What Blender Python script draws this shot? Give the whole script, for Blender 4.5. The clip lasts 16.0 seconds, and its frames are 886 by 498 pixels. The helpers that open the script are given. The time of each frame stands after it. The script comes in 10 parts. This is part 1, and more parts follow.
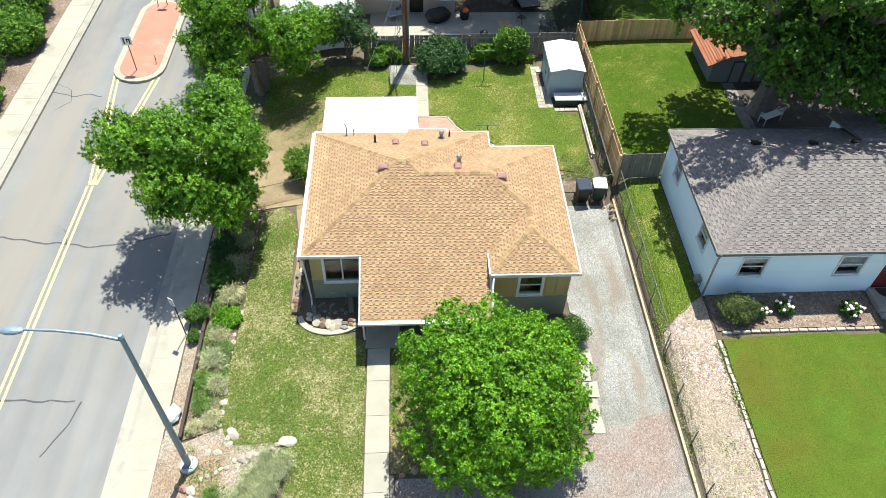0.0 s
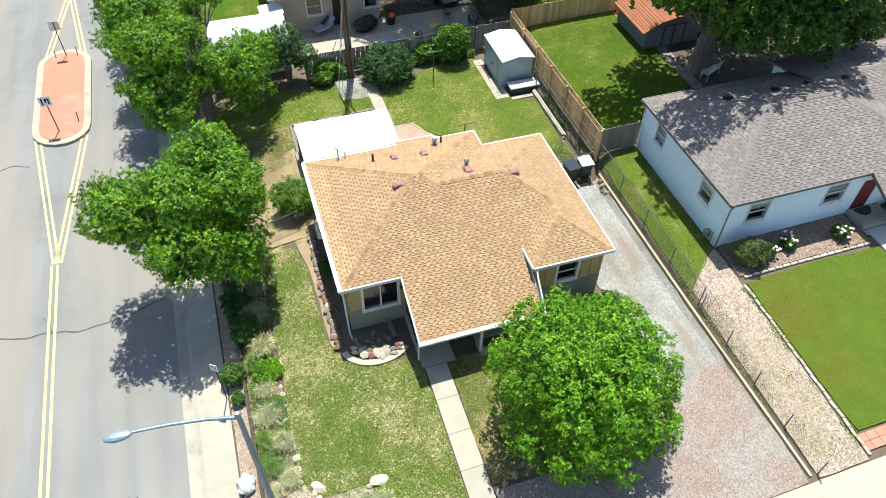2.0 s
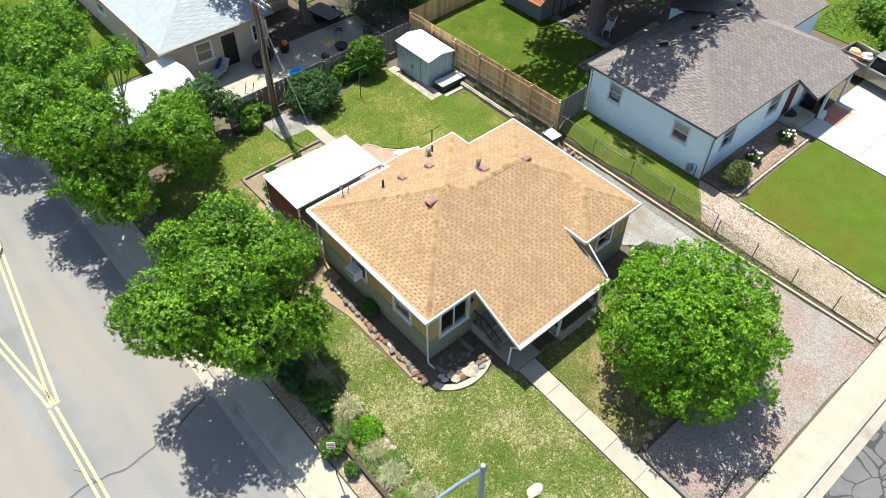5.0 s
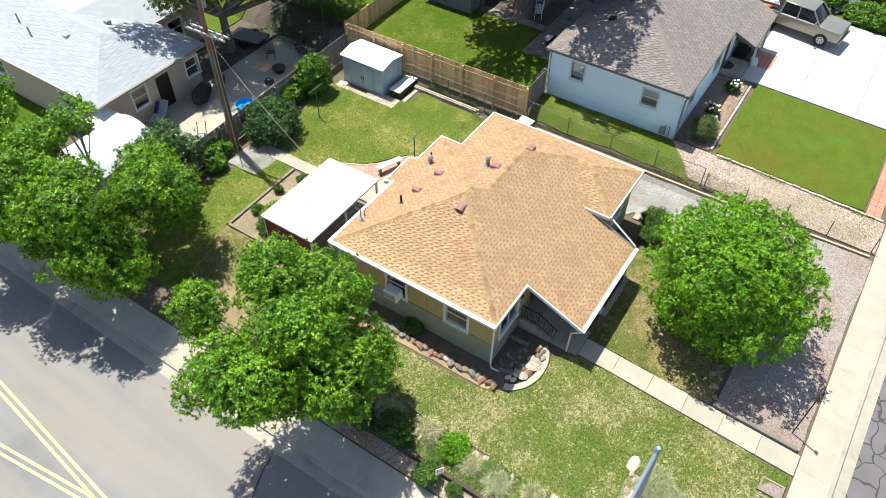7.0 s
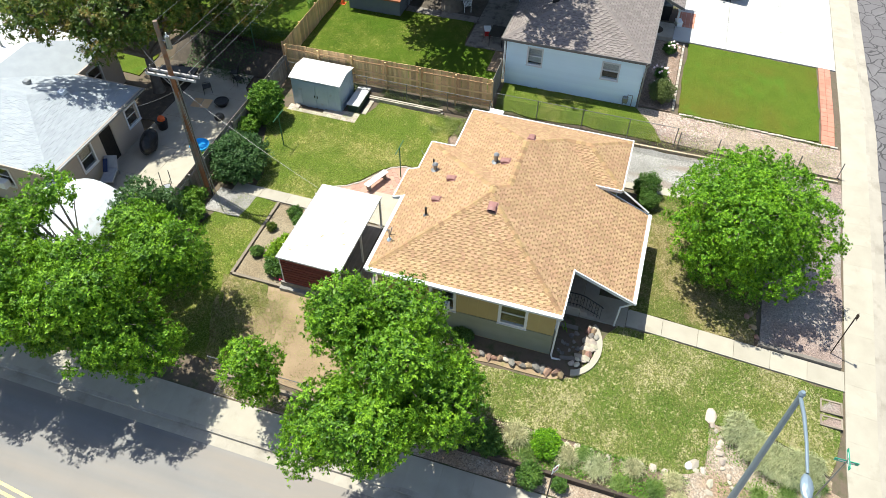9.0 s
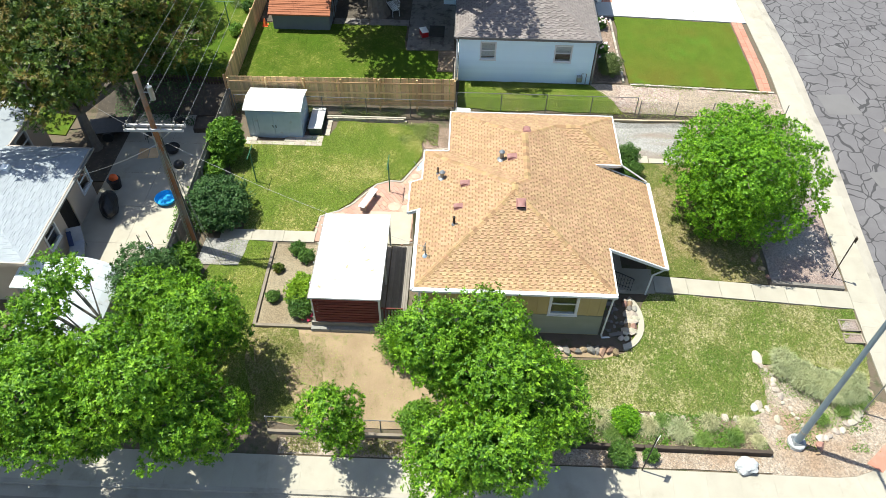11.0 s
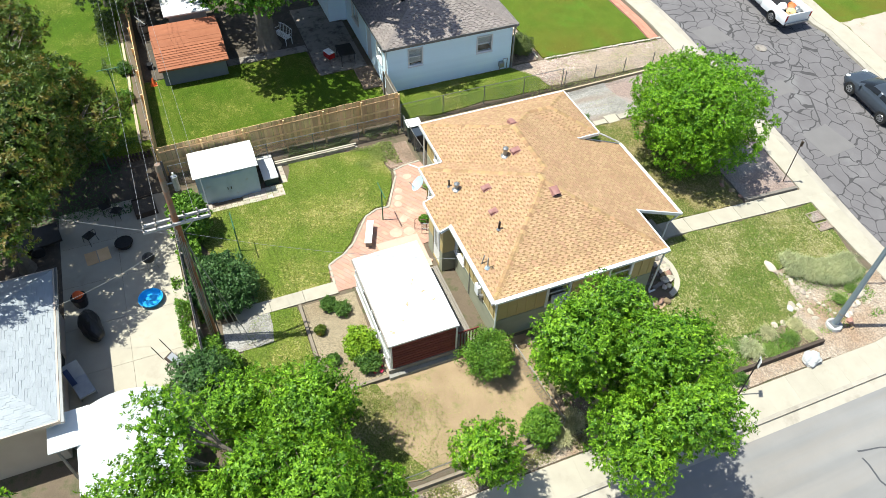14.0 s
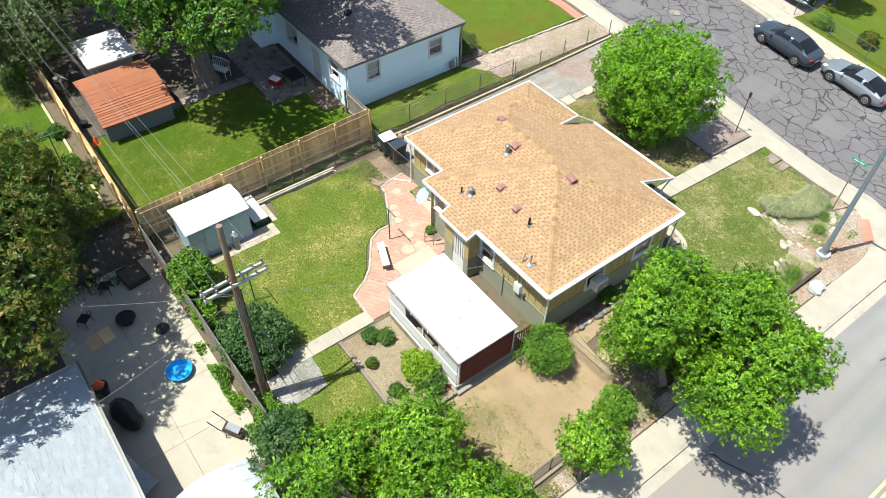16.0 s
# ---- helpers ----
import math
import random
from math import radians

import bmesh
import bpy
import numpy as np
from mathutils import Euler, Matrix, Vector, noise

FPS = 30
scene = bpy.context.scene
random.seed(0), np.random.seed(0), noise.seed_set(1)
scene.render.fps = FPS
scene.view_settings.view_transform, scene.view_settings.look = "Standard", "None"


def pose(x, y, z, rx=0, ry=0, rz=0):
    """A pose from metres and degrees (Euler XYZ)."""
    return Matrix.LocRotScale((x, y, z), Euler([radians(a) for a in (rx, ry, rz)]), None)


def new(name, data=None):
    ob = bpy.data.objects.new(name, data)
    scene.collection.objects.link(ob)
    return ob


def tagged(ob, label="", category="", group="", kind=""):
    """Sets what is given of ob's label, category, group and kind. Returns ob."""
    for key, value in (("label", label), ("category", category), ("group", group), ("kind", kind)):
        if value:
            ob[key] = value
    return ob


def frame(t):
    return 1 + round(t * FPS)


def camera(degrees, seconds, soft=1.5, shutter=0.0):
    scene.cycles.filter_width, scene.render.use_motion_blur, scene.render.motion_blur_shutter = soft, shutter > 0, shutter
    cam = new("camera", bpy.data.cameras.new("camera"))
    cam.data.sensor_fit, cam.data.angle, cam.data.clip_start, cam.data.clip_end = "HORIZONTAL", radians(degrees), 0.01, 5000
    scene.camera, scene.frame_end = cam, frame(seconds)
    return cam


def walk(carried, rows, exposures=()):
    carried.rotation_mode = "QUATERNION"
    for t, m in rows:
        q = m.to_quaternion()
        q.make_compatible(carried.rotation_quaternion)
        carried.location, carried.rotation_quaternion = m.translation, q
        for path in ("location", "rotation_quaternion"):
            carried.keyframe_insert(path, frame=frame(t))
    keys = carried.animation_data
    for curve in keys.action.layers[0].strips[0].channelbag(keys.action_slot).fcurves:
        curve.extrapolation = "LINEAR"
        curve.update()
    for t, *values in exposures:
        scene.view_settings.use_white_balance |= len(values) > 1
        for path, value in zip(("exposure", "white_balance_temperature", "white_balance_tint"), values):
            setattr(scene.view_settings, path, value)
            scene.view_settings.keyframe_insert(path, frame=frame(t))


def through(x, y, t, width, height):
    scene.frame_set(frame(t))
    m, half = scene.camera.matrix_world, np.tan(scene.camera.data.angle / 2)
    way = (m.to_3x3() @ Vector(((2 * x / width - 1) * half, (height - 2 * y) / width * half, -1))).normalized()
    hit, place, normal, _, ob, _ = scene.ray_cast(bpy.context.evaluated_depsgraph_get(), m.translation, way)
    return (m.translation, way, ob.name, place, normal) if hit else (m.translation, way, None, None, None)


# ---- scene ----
import collections
cam = camera(63.3, 16.0, 0.42)
PATH = [
    (0.0, 0.114, 1.492, 24.647, 42.134, -1.144, -2.303),
    (0.5, -1.435, 1.707, 24.732, 42.035, -1.107, -5.944),
    (1.0, -3.203, 2.089, 24.765, 42.027, -1.069, -10.108),
    (1.5, -4.717, 2.516, 24.761, 42.060, -1.042, -13.739),
    (2.0, -6.415, 3.132, 24.742, 42.105, -1.020, -17.910),
    (2.5, -7.859, 3.743, 24.695, 42.199, -1.004, -21.572),
    (3.0, -9.490, 4.571, 24.623, 42.320, -1.012, -25.753),
    (3.5, -10.841, 5.381, 24.544, 42.460, -0.982, -29.405),
    (4.0, -12.325, 6.420, 24.493, 42.540, -0.977, -33.593),
    (4.5, -13.605, 7.420, 24.452, 42.612, -0.938, -37.320),
    (5.0, -14.844, 8.555, 24.412, 42.670, -0.894, -41.185),
    (5.5, -15.992, 9.773, 24.379, 42.709, -0.839, -45.035),
    (6.0, -17.046, 11.069, 24.352, 42.729, -0.776, -48.870),
    (6.5, -17.959, 12.390, 24.347, 42.715, -0.707, -52.549),
    (7.0, -18.886, 13.923, 24.314, 42.716, -0.628, -56.650),
    (7.5, -19.600, 15.315, 24.288, 42.706, -0.567, -60.244),
    (8.0, -20.308, 16.986, 24.290, 42.670, -0.521, -64.378),
    (8.5, -20.835, 18.482, 24.280, 42.624, -0.471, -68.025),
    (9.0, -21.310, 20.251, 24.269, 42.606, -0.455, -72.217),
    (9.5, -21.653, 21.870, 24.270, 42.579, -0.443, -75.990),
    (10.0, -21.873, 23.579, 24.276, 42.553, -0.459, -79.931),
    (10.5, -21.966, 25.305, 24.287, 42.531, -0.499, -83.883),
    (11.0, -21.932, 27.039, 24.301, 42.514, -0.559, -87.844),
    (11.5, -21.776, 28.703, 24.312, 42.504, -0.631, -91.659),
    (12.0, -21.489, 30.551, 24.339, 42.507, -0.730, -95.903),
    (12.5, -21.140, 32.121, 24.353, 42.491, -0.796, -99.614),
    (13.0, -20.620, 33.905, 24.347, 42.507, -0.904, -103.866),
    (13.5, -20.087, 35.407, 24.347, 42.543, -0.938, -107.549),
    (14.0, -19.335, 37.073, 24.347, 42.554, -1.015, -111.689),
    (14.5, -18.606, 38.458, 24.370, 42.547, -1.037, -115.289),
    (15.0, -17.644, 39.996, 24.367, 42.572, -1.065, -119.407),
    (15.5, -16.734, 41.248, 24.371, 42.606, -1.032, -122.981),
    (16.0, -15.609, 42.593, 24.380, 42.635, -0.926, -127.041),
]
walk(cam, [(t, pose(*p)) for t, *p in PATH],
     [(0.0, 0.79, 6300, 7), (2.5, 0.79, 6330, 8), (4.0, 0.79, 6400, 9), (7.5, 0.76, 6500, 10), (9.2, 0.76, 6480, 10), (12.0, 0.79, 6380, 8), (16.0, 0.75, 6420, 9)])

# ---- sky and sun ----
TO_SUN = Vector((0.105, 0.365, 1.0)).normalized()
world = bpy.data.worlds.new("sky")
scene.world = world
world.use_nodes = True
wn = world.node_tree
sky = wn.nodes.new("ShaderNodeTexSky")
sky.sky_type = "NISHITA"
sky.sun_disc = False
sky.sun_elevation = math.asin(TO_SUN.z)
sky.sun_rotation = math.atan2(TO_SUN.x, TO_SUN.y)
wn.links.new(sky.outputs[0], wn.nodes["Background"].inputs[0])
wn.nodes["Background"].inputs[1].default_value = 0.105
sun = new("sun", bpy.data.lights.new("sun", "SUN"))
sun.data.energy, sun.data.angle, sun.data.color = 4.75, radians(0.53), (0.99, 0.99, 0.885)
sun.matrix_world = Matrix.Translation((0, 20, 40)) @ TO_SUN.to_track_quat("Z", "Y").to_matrix().to_4x4()

# ---- materials ----
def surface(name, a, b, scale=6.0, rough=0.85, bump=0.2, fine=40.0, metal=0.0, island=0.0, piece=0.0,
            stain=None, stain_scale=0.6, stain_lo=0.52, stain_hi=0.68, bump_dist=0.02, hue=0.0):
    """Two-scale noise colour between a and b, fine bump, optional stains and a spread of value per piece."""
    m = bpy.data.materials.new(name)
    m.use_nodes = True
    n, l = m.node_tree.nodes, m.node_tree.links
    p = n["Principled BSDF"]
    geo = n.new("ShaderNodeNewGeometry")
    n1 = n.new("ShaderNodeTexNoise")
    n1.inputs["Scale"].default_value, n1.inputs["Detail"].default_value = scale, 6
    n2 = n.new("ShaderNodeTexNoise")
    n2.inputs["Scale"].default_value, n2.inputs["Detail"].default_value = fine, 3
    for q in (n1, n2):
        l.new(geo.outputs["Position"], q.inputs["Vector"])
    add = n.new("ShaderNodeMath")
    add.operation = "MULTIPLY_ADD"
    l.new(n2.outputs["Fac"], add.inputs[0])
    add.inputs[1].default_value = 0.5
    half = n.new("ShaderNodeMath")
    half.operation = "MULTIPLY_ADD"
    l.new(n1.outputs["Fac"], half.inputs[0])
    half.inputs[1].default_value, half.inputs[2].default_value = 1.3, -0.4
    l.new(half.outputs[0], add.inputs[2])
    mix = n.new("ShaderNodeMix")
    mix.data_type = "RGBA"
    mix.clamp_factor = True
    l.new(add.outputs[0], mix.inputs[0])
    mix.inputs[6].default_value, mix.inputs[7].default_value = (*a, 1), (*b, 1)
    out = mix.outputs[2]
    if stain:
        n3 = n.new("ShaderNodeTexNoise")
        n3.inputs["Scale"].default_value, n3.inputs["Detail"].default_value = stain_scale, 8
        n3.inputs["Roughness"].default_value = 0.65
        l.new(geo.outputs["Position"], n3.inputs["Vector"])
        r = n.new("ShaderNodeMapRange")
        r.inputs[1].default_value, r.inputs[2].default_value = stain_lo, stain_hi
        l.new(n3.outputs["Fac"], r.inputs[0])
        mx = n.new("ShaderNodeMix")
        mx.data_type = "RGBA"
        l.new(r.outputs[0], mx.inputs[0])
        l.new(out, mx.inputs[6])
        mx.inputs[7].default_value = (*stain, 1)
        out = mx.outputs[2]
    for amount, src in ((island, "i"), (piece, "p")):
        if amount:
            if src == "i":
                rnd = geo.outputs["Random Per Island"]
            else:
                rnd = n.new("ShaderNodeObjectInfo").outputs["Random"]
            hsv = n.new("ShaderNodeHueSaturation")
            v = n.new("ShaderNodeMapRange")
            l.new(rnd, v.inputs[0])
            v.inputs[3].default_value, v.inputs[4].default_value = 1 - amount, 1 + amount
            l.new(v.outputs[0], hsv.inputs["Value"])
            if hue:
                h = n.new("ShaderNodeMapRange")
                sc = n.new("ShaderNodeMath")
                sc.operation = "MULTIPLY"
                sc.inputs[1].default_value = 7.31
                fr = n.new("ShaderNodeMath")
                fr.operation = "FRACT"
                l.new(rnd, sc.inputs[0])
                l.new(sc.outputs[0], fr.inputs[0])
                l.new(fr.outputs[0], h.inputs[0])
                h.inputs[3].default_value, h.inputs[4].default_value = 0.5 - hue, 0.5 + hue
                l.new(h.outputs[0], hsv.inputs["Hue"])
            l.new(out, hsv.inputs["Color"])
            out = hsv.outputs[0]
    l.new(out, p.inputs["Base Color"])
    p.inputs["Roughness"].default_value, p.inputs["Metallic"].default_value = rough, metal
    p.inputs["Specular IOR Level"].default_value = 0.35
    if bump:
        bp = n.new("ShaderNodeBump")
        bp.inputs["Strength"].default_value, bp.inputs["Distance"].default_value = bump, bump_dist
        l.new(n2.outputs["Fac"], bp.inputs["Height"])
        l.new(bp.outputs[0], p.inputs["Normal"])
    return m


def foliage(name, a, b, spread=0.3, hue=0.02, through=0.35, dry=None):
    m = bpy.data.materials.new(name)
    m.use_nodes = True
    n, l = m.node_tree.nodes, m.node_tree.links
    p = n["Principled BSDF"]
    geo = n.new("ShaderNodeNewGeometry")
    ramp = n.new("ShaderNodeMix")
    ramp.data_type = "RGBA"
    l.new(geo.outputs["Random Per Island"], ramp.inputs[0])
    ramp.inputs[6].default_value, ramp.inputs[7].default_value = (*a, 1), (*b, 1)
    ns = n.new("ShaderNodeTexNoise")
    ns.inputs["Scale"].default_value = 0.9
    l.new(geo.outputs["Position"], ns.inputs["Vector"])
    hsv = n.new("ShaderNodeHueSaturation")
    v = n.new("ShaderNodeMapRange")
    l.new(ns.outputs["Fac"], v.inputs[0])
    v.inputs[1].default_value, v.inputs[2].default_value = 0.3, 0.7
    v.inputs[3].default_value, v.inputs[4].default_value = 1 - spread, 1 + spread
    l.new(v.outputs[0], hsv.inputs["Value"])
    h = n.new("ShaderNodeMapRange")
    l.new(ns.outputs["Fac"], h.inputs[0])
    h.inputs[1].default_value, h.inputs[2].default_value = 0.3, 0.7
    h.inputs[3].default_value, h.inputs[4].default_value = 0.5 + hue, 0.5 - hue
    l.new(h.outputs[0], hsv.inputs["Hue"])
    l.new(ramp.outputs[2], hsv.inputs["Color"])
    out = hsv.outputs[0]
    if dry:
        r = n.new("ShaderNodeMapRange")
        n3 = n.new("ShaderNodeTexNoise")
        n3.inputs["Scale"].default_value = 1.6
        l.new(geo.outputs["Position"], n3.inputs["Vector"])
        r.inputs[1].default_value, r.inputs[2].default_value = 0.52, 0.66
        l.new(n3.outputs["Fac"], r.inputs[0])
        mx = n.new("ShaderNodeMix")
        mx.data_type = "RGBA"
        l.new(r.outputs[0], mx.inputs[0])
        l.new(out, mx.inputs[6])
        mx.inputs[7].default_value = (*dry, 1)
        out = mx.outputs[2]
    l.new(out, p.inputs["Base Color"])
    p.inputs["Roughness"].default_value = 0.48
    p.inputs["Specular IOR Level"].default_value = 0.3
    tr = n.new("ShaderNodeBsdfTranslucent")
    l.new(out, tr.inputs[0])
    ms = n.new("ShaderNodeMixShader")
    ms.inputs[0].default_value = through
    l.new(p.outputs[0], ms.inputs[1])
    l.new(tr.outputs[0], ms.inputs[2])
    l.new(ms.outputs[0], n["Material Output"].inputs[0])
    return m


def lawn_surface(name, green, lush, dry, amount, fleck=11.0, patch=0.45, lo=0.6, hi=1.4, width=0.2, worn=0.35, clover=None):
    """Turf: dark and light green blades, worm-shaped straw flecks a hand long, worn patches, now and then a bright clover patch."""
    m = surface(name, lush, green, scale=1.1, rough=0.9, bump=0.9, fine=34, bump_dist=0.06)
    n, l = m.node_tree.nodes, m.node_tree.links
    p = n["Principled BSDF"]
    p.inputs["Specular IOR Level"].default_value = 0.08
    src = p.inputs["Base Color"].links[0].from_socket
    geo = n.new("ShaderNodeNewGeometry")

    def tex(scale, detail, twist=0.0):
        t = n.new("ShaderNodeTexNoise")
        t.inputs["Scale"].default_value, t.inputs["Detail"].default_value, t.inputs["Distortion"].default_value = scale, detail, twist
        l.new(geo.outputs["Position"], t.inputs["Vector"])
        return t.outputs["Fac"]

    def ramp(fac, a, b, top):
        r = n.new("ShaderNodeMapRange")
        r.inputs[1].default_value, r.inputs[2].default_value, r.inputs[4].default_value = a, b, top
        l.new(fac, r.inputs[0])
        return r.outputs[0]

    def blend(fac, under, colour):
        x = n.new("ShaderNodeMix")
        x.data_type = "RGBA"
        l.new(fac, x.inputs[0])
        l.new(under, x.inputs[6])
        x.inputs[7].default_value = (*colour, 1)
        return x.outputs[2]

    broad = tex(patch, 6)
    acc = tex(fleck, 3, 1.6)
    for t, w in ((broad, 0.6), (tex(1.9, 4), 0.3)):
        a = n.new("ShaderNodeMath")
        a.operation = "MULTIPLY_ADD"
        l.new(t, a.inputs[0])
        a.inputs[1].default_value = w
        l.new(acc, a.inputs[2])
        acc = a.outputs[0]
    src = blend(ramp(broad, 0.42, 0.66, worn), src, (0.62 * dry[0], 0.58 * dry[1], 0.40 * dry[2]))
    if clover:
        src = blend(ramp(tex(0.55, 7, 0.5), 0.54, 0.68, 0.7), src, clover)
    src = blend(ramp(acc, 1.06 - amount, 1.06 + width - amount, 0.8), src, dry)
    hsv = n.new("ShaderNodeHueSaturation")
    v = n.new("ShaderNodeMapRange")
    l.new(tex(fleck * 1.7, 4, 0.7), v.inputs[0])
    v.inputs[1].default_value, v.inputs[2].default_value = 0.3, 0.7
    v.inputs[3].default_value, v.inputs[4].default_value = lo, hi
    l.new(v.outputs[0], hsv.inputs["Value"])
    l.new(src, hsv.inputs["Color"])
    l.new(hsv.outputs[0], p.inputs["Base Color"])
    return m


def cracked_asphalt(name):
    m = surface(name, (0.118, 0.109, 0.112), (0.165, 0.154, 0.158), scale=0.7, rough=0.92, bump=0.3, fine=70,
                stain=(0.18, 0.175, 0.172), stain_scale=0.35, stain_lo=0.55, stain_hi=0.7)
    n, l = m.node_tree.nodes, m.node_tree.links
    p = n["Principled BSDF"]
    src = p.inputs["Base Color"].links[0].from_socket
    geo = n.new("ShaderNodeNewGeometry")
    warp = n.new("ShaderNodeTexNoise")
    warp.inputs["Scale"].default_value = 0.8
    warp.inputs["Detail"].default_value = 1
    l.new(geo.outputs["Position"], warp.inputs["Vector"])
    va = n.new("ShaderNodeVectorMath")
    va.operation = "MULTIPLY_ADD"
    l.new(warp.outputs["Color"], va.inputs[0])
    va.inputs[1].default_value = (0.75, 0.75, 0)
    l.new(geo.outputs["Position"], va.inputs[2])
    flat = n.new("ShaderNodeVectorMath")
    flat.operation = "MULTIPLY"
    flat.inputs[1].default_value = (1, 1.25, 0)
    l.new(va.outputs[0], flat.inputs[0])
    small = n.new("ShaderNodeTexNoise")
    small.inputs["Scale"].default_value, small.inputs["Detail"].default_value = 1.7, 0.5
    l.new(geo.outputs["Position"], small.inputs["Vector"])
    bend = n.new("ShaderNodeVectorMath")
    bend.operation = "MULTIPLY_ADD"
    l.new(small.outputs["Color"], bend.inputs[0])
    bend.inputs[1].default_value = (0.48, 0.48, 0)
    l.new(flat.outputs[0], bend.inputs[2])
    vor = n.new("ShaderNodeTexVoronoi")
    vor.feature = "DISTANCE_TO_EDGE"
    vor.inputs["Scale"].default_value = 1.05
    l.new(bend.outputs[0], vor.inputs["Vector"])
    wob = n.new("ShaderNodeTexNoise")
    wob.inputs["Scale"].default_value = 1.5
    l.new(geo.outputs["Position"], wob.inputs["Vector"])
    wid = n.new("ShaderNodeMath")
    wid.operation = "MULTIPLY_ADD"
    wid.inputs[1].default_value, wid.inputs[2].default_value = 0.05, 0.006
    l.new(wob.outputs["Fac"], wid.inputs[0])
    cmp_ = n.new("ShaderNodeMath")
    cmp_.operation = "LESS_THAN"
    l.new(vor.outputs["Distance"], cmp_.inputs[0])
    l.new(wid.outputs[0], cmp_.inputs[1])
    mx = n.new("ShaderNodeMix")
    mx.data_type = "RGBA"
    l.new(cmp_.outputs[0], mx.inputs[0])
    l.new(src, mx.inputs[6])
    mx.inputs[7].default_value = (0.058, 0.055, 0.056, 1)
    l.new(mx.outputs[2], p.inputs["Base Color"])
    return m


def stones_surface(name, a, b, c, scale, rough=0.9, bump=0.8):
    """Loose stones: cells of three colours with dark gaps."""
    m = bpy.data.materials.new(name)
    m.use_nodes = True
    n, l = m.node_tree.nodes, m.node_tree.links
    p = n["Principled BSDF"]
    geo = n.new("ShaderNodeNewGeometry")
    vor = n.new("ShaderNodeTexVoronoi")
    vor.inputs["Scale"].default_value = scale
    l.new(geo.outputs["Position"], vor.inputs["Vector"])
    sep = n.new("ShaderNodeSeparateColor")
    l.new(vor.outputs["Color"], sep.inputs[0])
    m1 = n.new("ShaderNodeMix")
    m1.data_type = "RGBA"
    l.new(sep.outputs[0], m1.inputs[0])
    m1.inputs[6].default_value, m1.inputs[7].default_value = (*a, 1), (*b, 1)
    big = n.new("ShaderNodeTexNoise")
    big.inputs["Scale"].default_value, big.inputs["Detail"].default_value = 0.5, 5
    l.new(geo.outputs["Position"], big.inputs["Vector"])
    r = n.new("ShaderNodeMapRange")
    r.inputs[1].default_value, r.inputs[2].default_value = 0.42, 0.62
    l.new(big.outputs["Fac"], r.inputs[0])
    m2 = n.new("ShaderNodeMix")
    m2.data_type = "RGBA"
    l.new(r.outputs[0], m2.inputs[0])
    l.new(m1.outputs[2], m2.inputs[6])
    m2.inputs[7].default_value = (*c, 1)
    hsv = n.new("ShaderNodeHueSaturation")
    v = n.new("ShaderNodeMapRange")
    l.new(sep.outputs[1], v.inputs[0])
    v.inputs[3].default_value, v.inputs[4].default_value = 0.65, 1.3
    l.new(v.outputs[0], hsv.inputs["Value"])
    l.new(m2.outputs[2], hsv.inputs["Color"])
    l.new(hsv.outputs[0], p.inputs["Base Color"])
    p.inputs["Roughness"].default_value = rough
    bp = n.new("ShaderNodeBump")
    bp.inputs["Strength"].default_value, bp.inputs["Distance"].default_value = bump, 0.04
    bp.invert = True
    l.new(vor.outputs["Distance"], bp.inputs["Height"])
    l.new(bp.outputs[0], p.inputs["Normal"])
    return m


def glass_surface(name, tint=(0.9, 0.95, 0.95), rough=0.02):
    m = bpy.data.materials.new(name)
    m.use_nodes = True
    p = m.node_tree.nodes["Principled BSDF"]
    p.inputs["Base Color"].default_value = (*tint, 1)
    p.inputs["Roughness"].default_value = rough
    p.inputs["Transmission Weight"].default_value = 1.0
    p.inputs["IOR"].default_value = 1.45
    return m


def streaked(m, tint, stretch, lo, hi):
    """Long worn streaks laid over a surface, drawn out along one axis."""
    n, l = m.node_tree.nodes, m.node_tree.links
    p = n["Principled BSDF"]
    src = p.inputs["Base Color"].links[0].from_socket
    geo = n.new("ShaderNodeNewGeometry")
    va = n.new("ShaderNodeVectorMath")
    va.operation = "MULTIPLY"
    va.inputs[1].default_value = stretch
    l.new(geo.outputs["Position"], va.inputs[0])
    t = n.new("ShaderNodeTexNoise")
    t.inputs["Scale"].default_value, t.inputs["Detail"].default_value = 1.0, 6
    l.new(va.outputs[0], t.inputs["Vector"])
    r = n.new("ShaderNodeMapRange")
    r.inputs[1].default_value, r.inputs[2].default_value, r.inputs[4].default_value = lo, hi, 0.75
    l.new(t.outputs["Fac"], r.inputs[0])
    mx = n.new("ShaderNodeMix")
    mx.data_type = "RGBA"
    l.new(r.outputs[0], mx.inputs[0])
    l.new(src, mx.inputs[6])
    mx.inputs[7].default_value = (*tint, 1)
    l.new(mx.outputs[2], p.inputs["Base Color"])
    return m


M = {}
M["asphalt"] = surface("worn_asphalt", (0.188, 0.184, 0.180), (0.258, 0.252, 0.246), scale=0.5, rough=0.93, bump=0.25, fine=60,
                       stain=(0.158, 0.158, 0.158), stain_scale=0.25, stain_lo=0.5, stain_hi=0.72)
streaked(M["asphalt"], (0.165, 0.158, 0.152), (1.3, 0.09, 1), 0.46, 0.80)
streaked(M["asphalt"], (0.262, 0.226, 0.190), (0.55, 0.05, 1), 0.44, 0.62)
M["asphalt2"] = cracked_asphalt("cracked_asphalt")
M["patch_asphalt"] = surface("smooth_patch_asphalt", (0.142, 0.133, 0.132), (0.17, 0.16, 0.157), scale=1.0, rough=0.9, bump=0.15, fine=60)
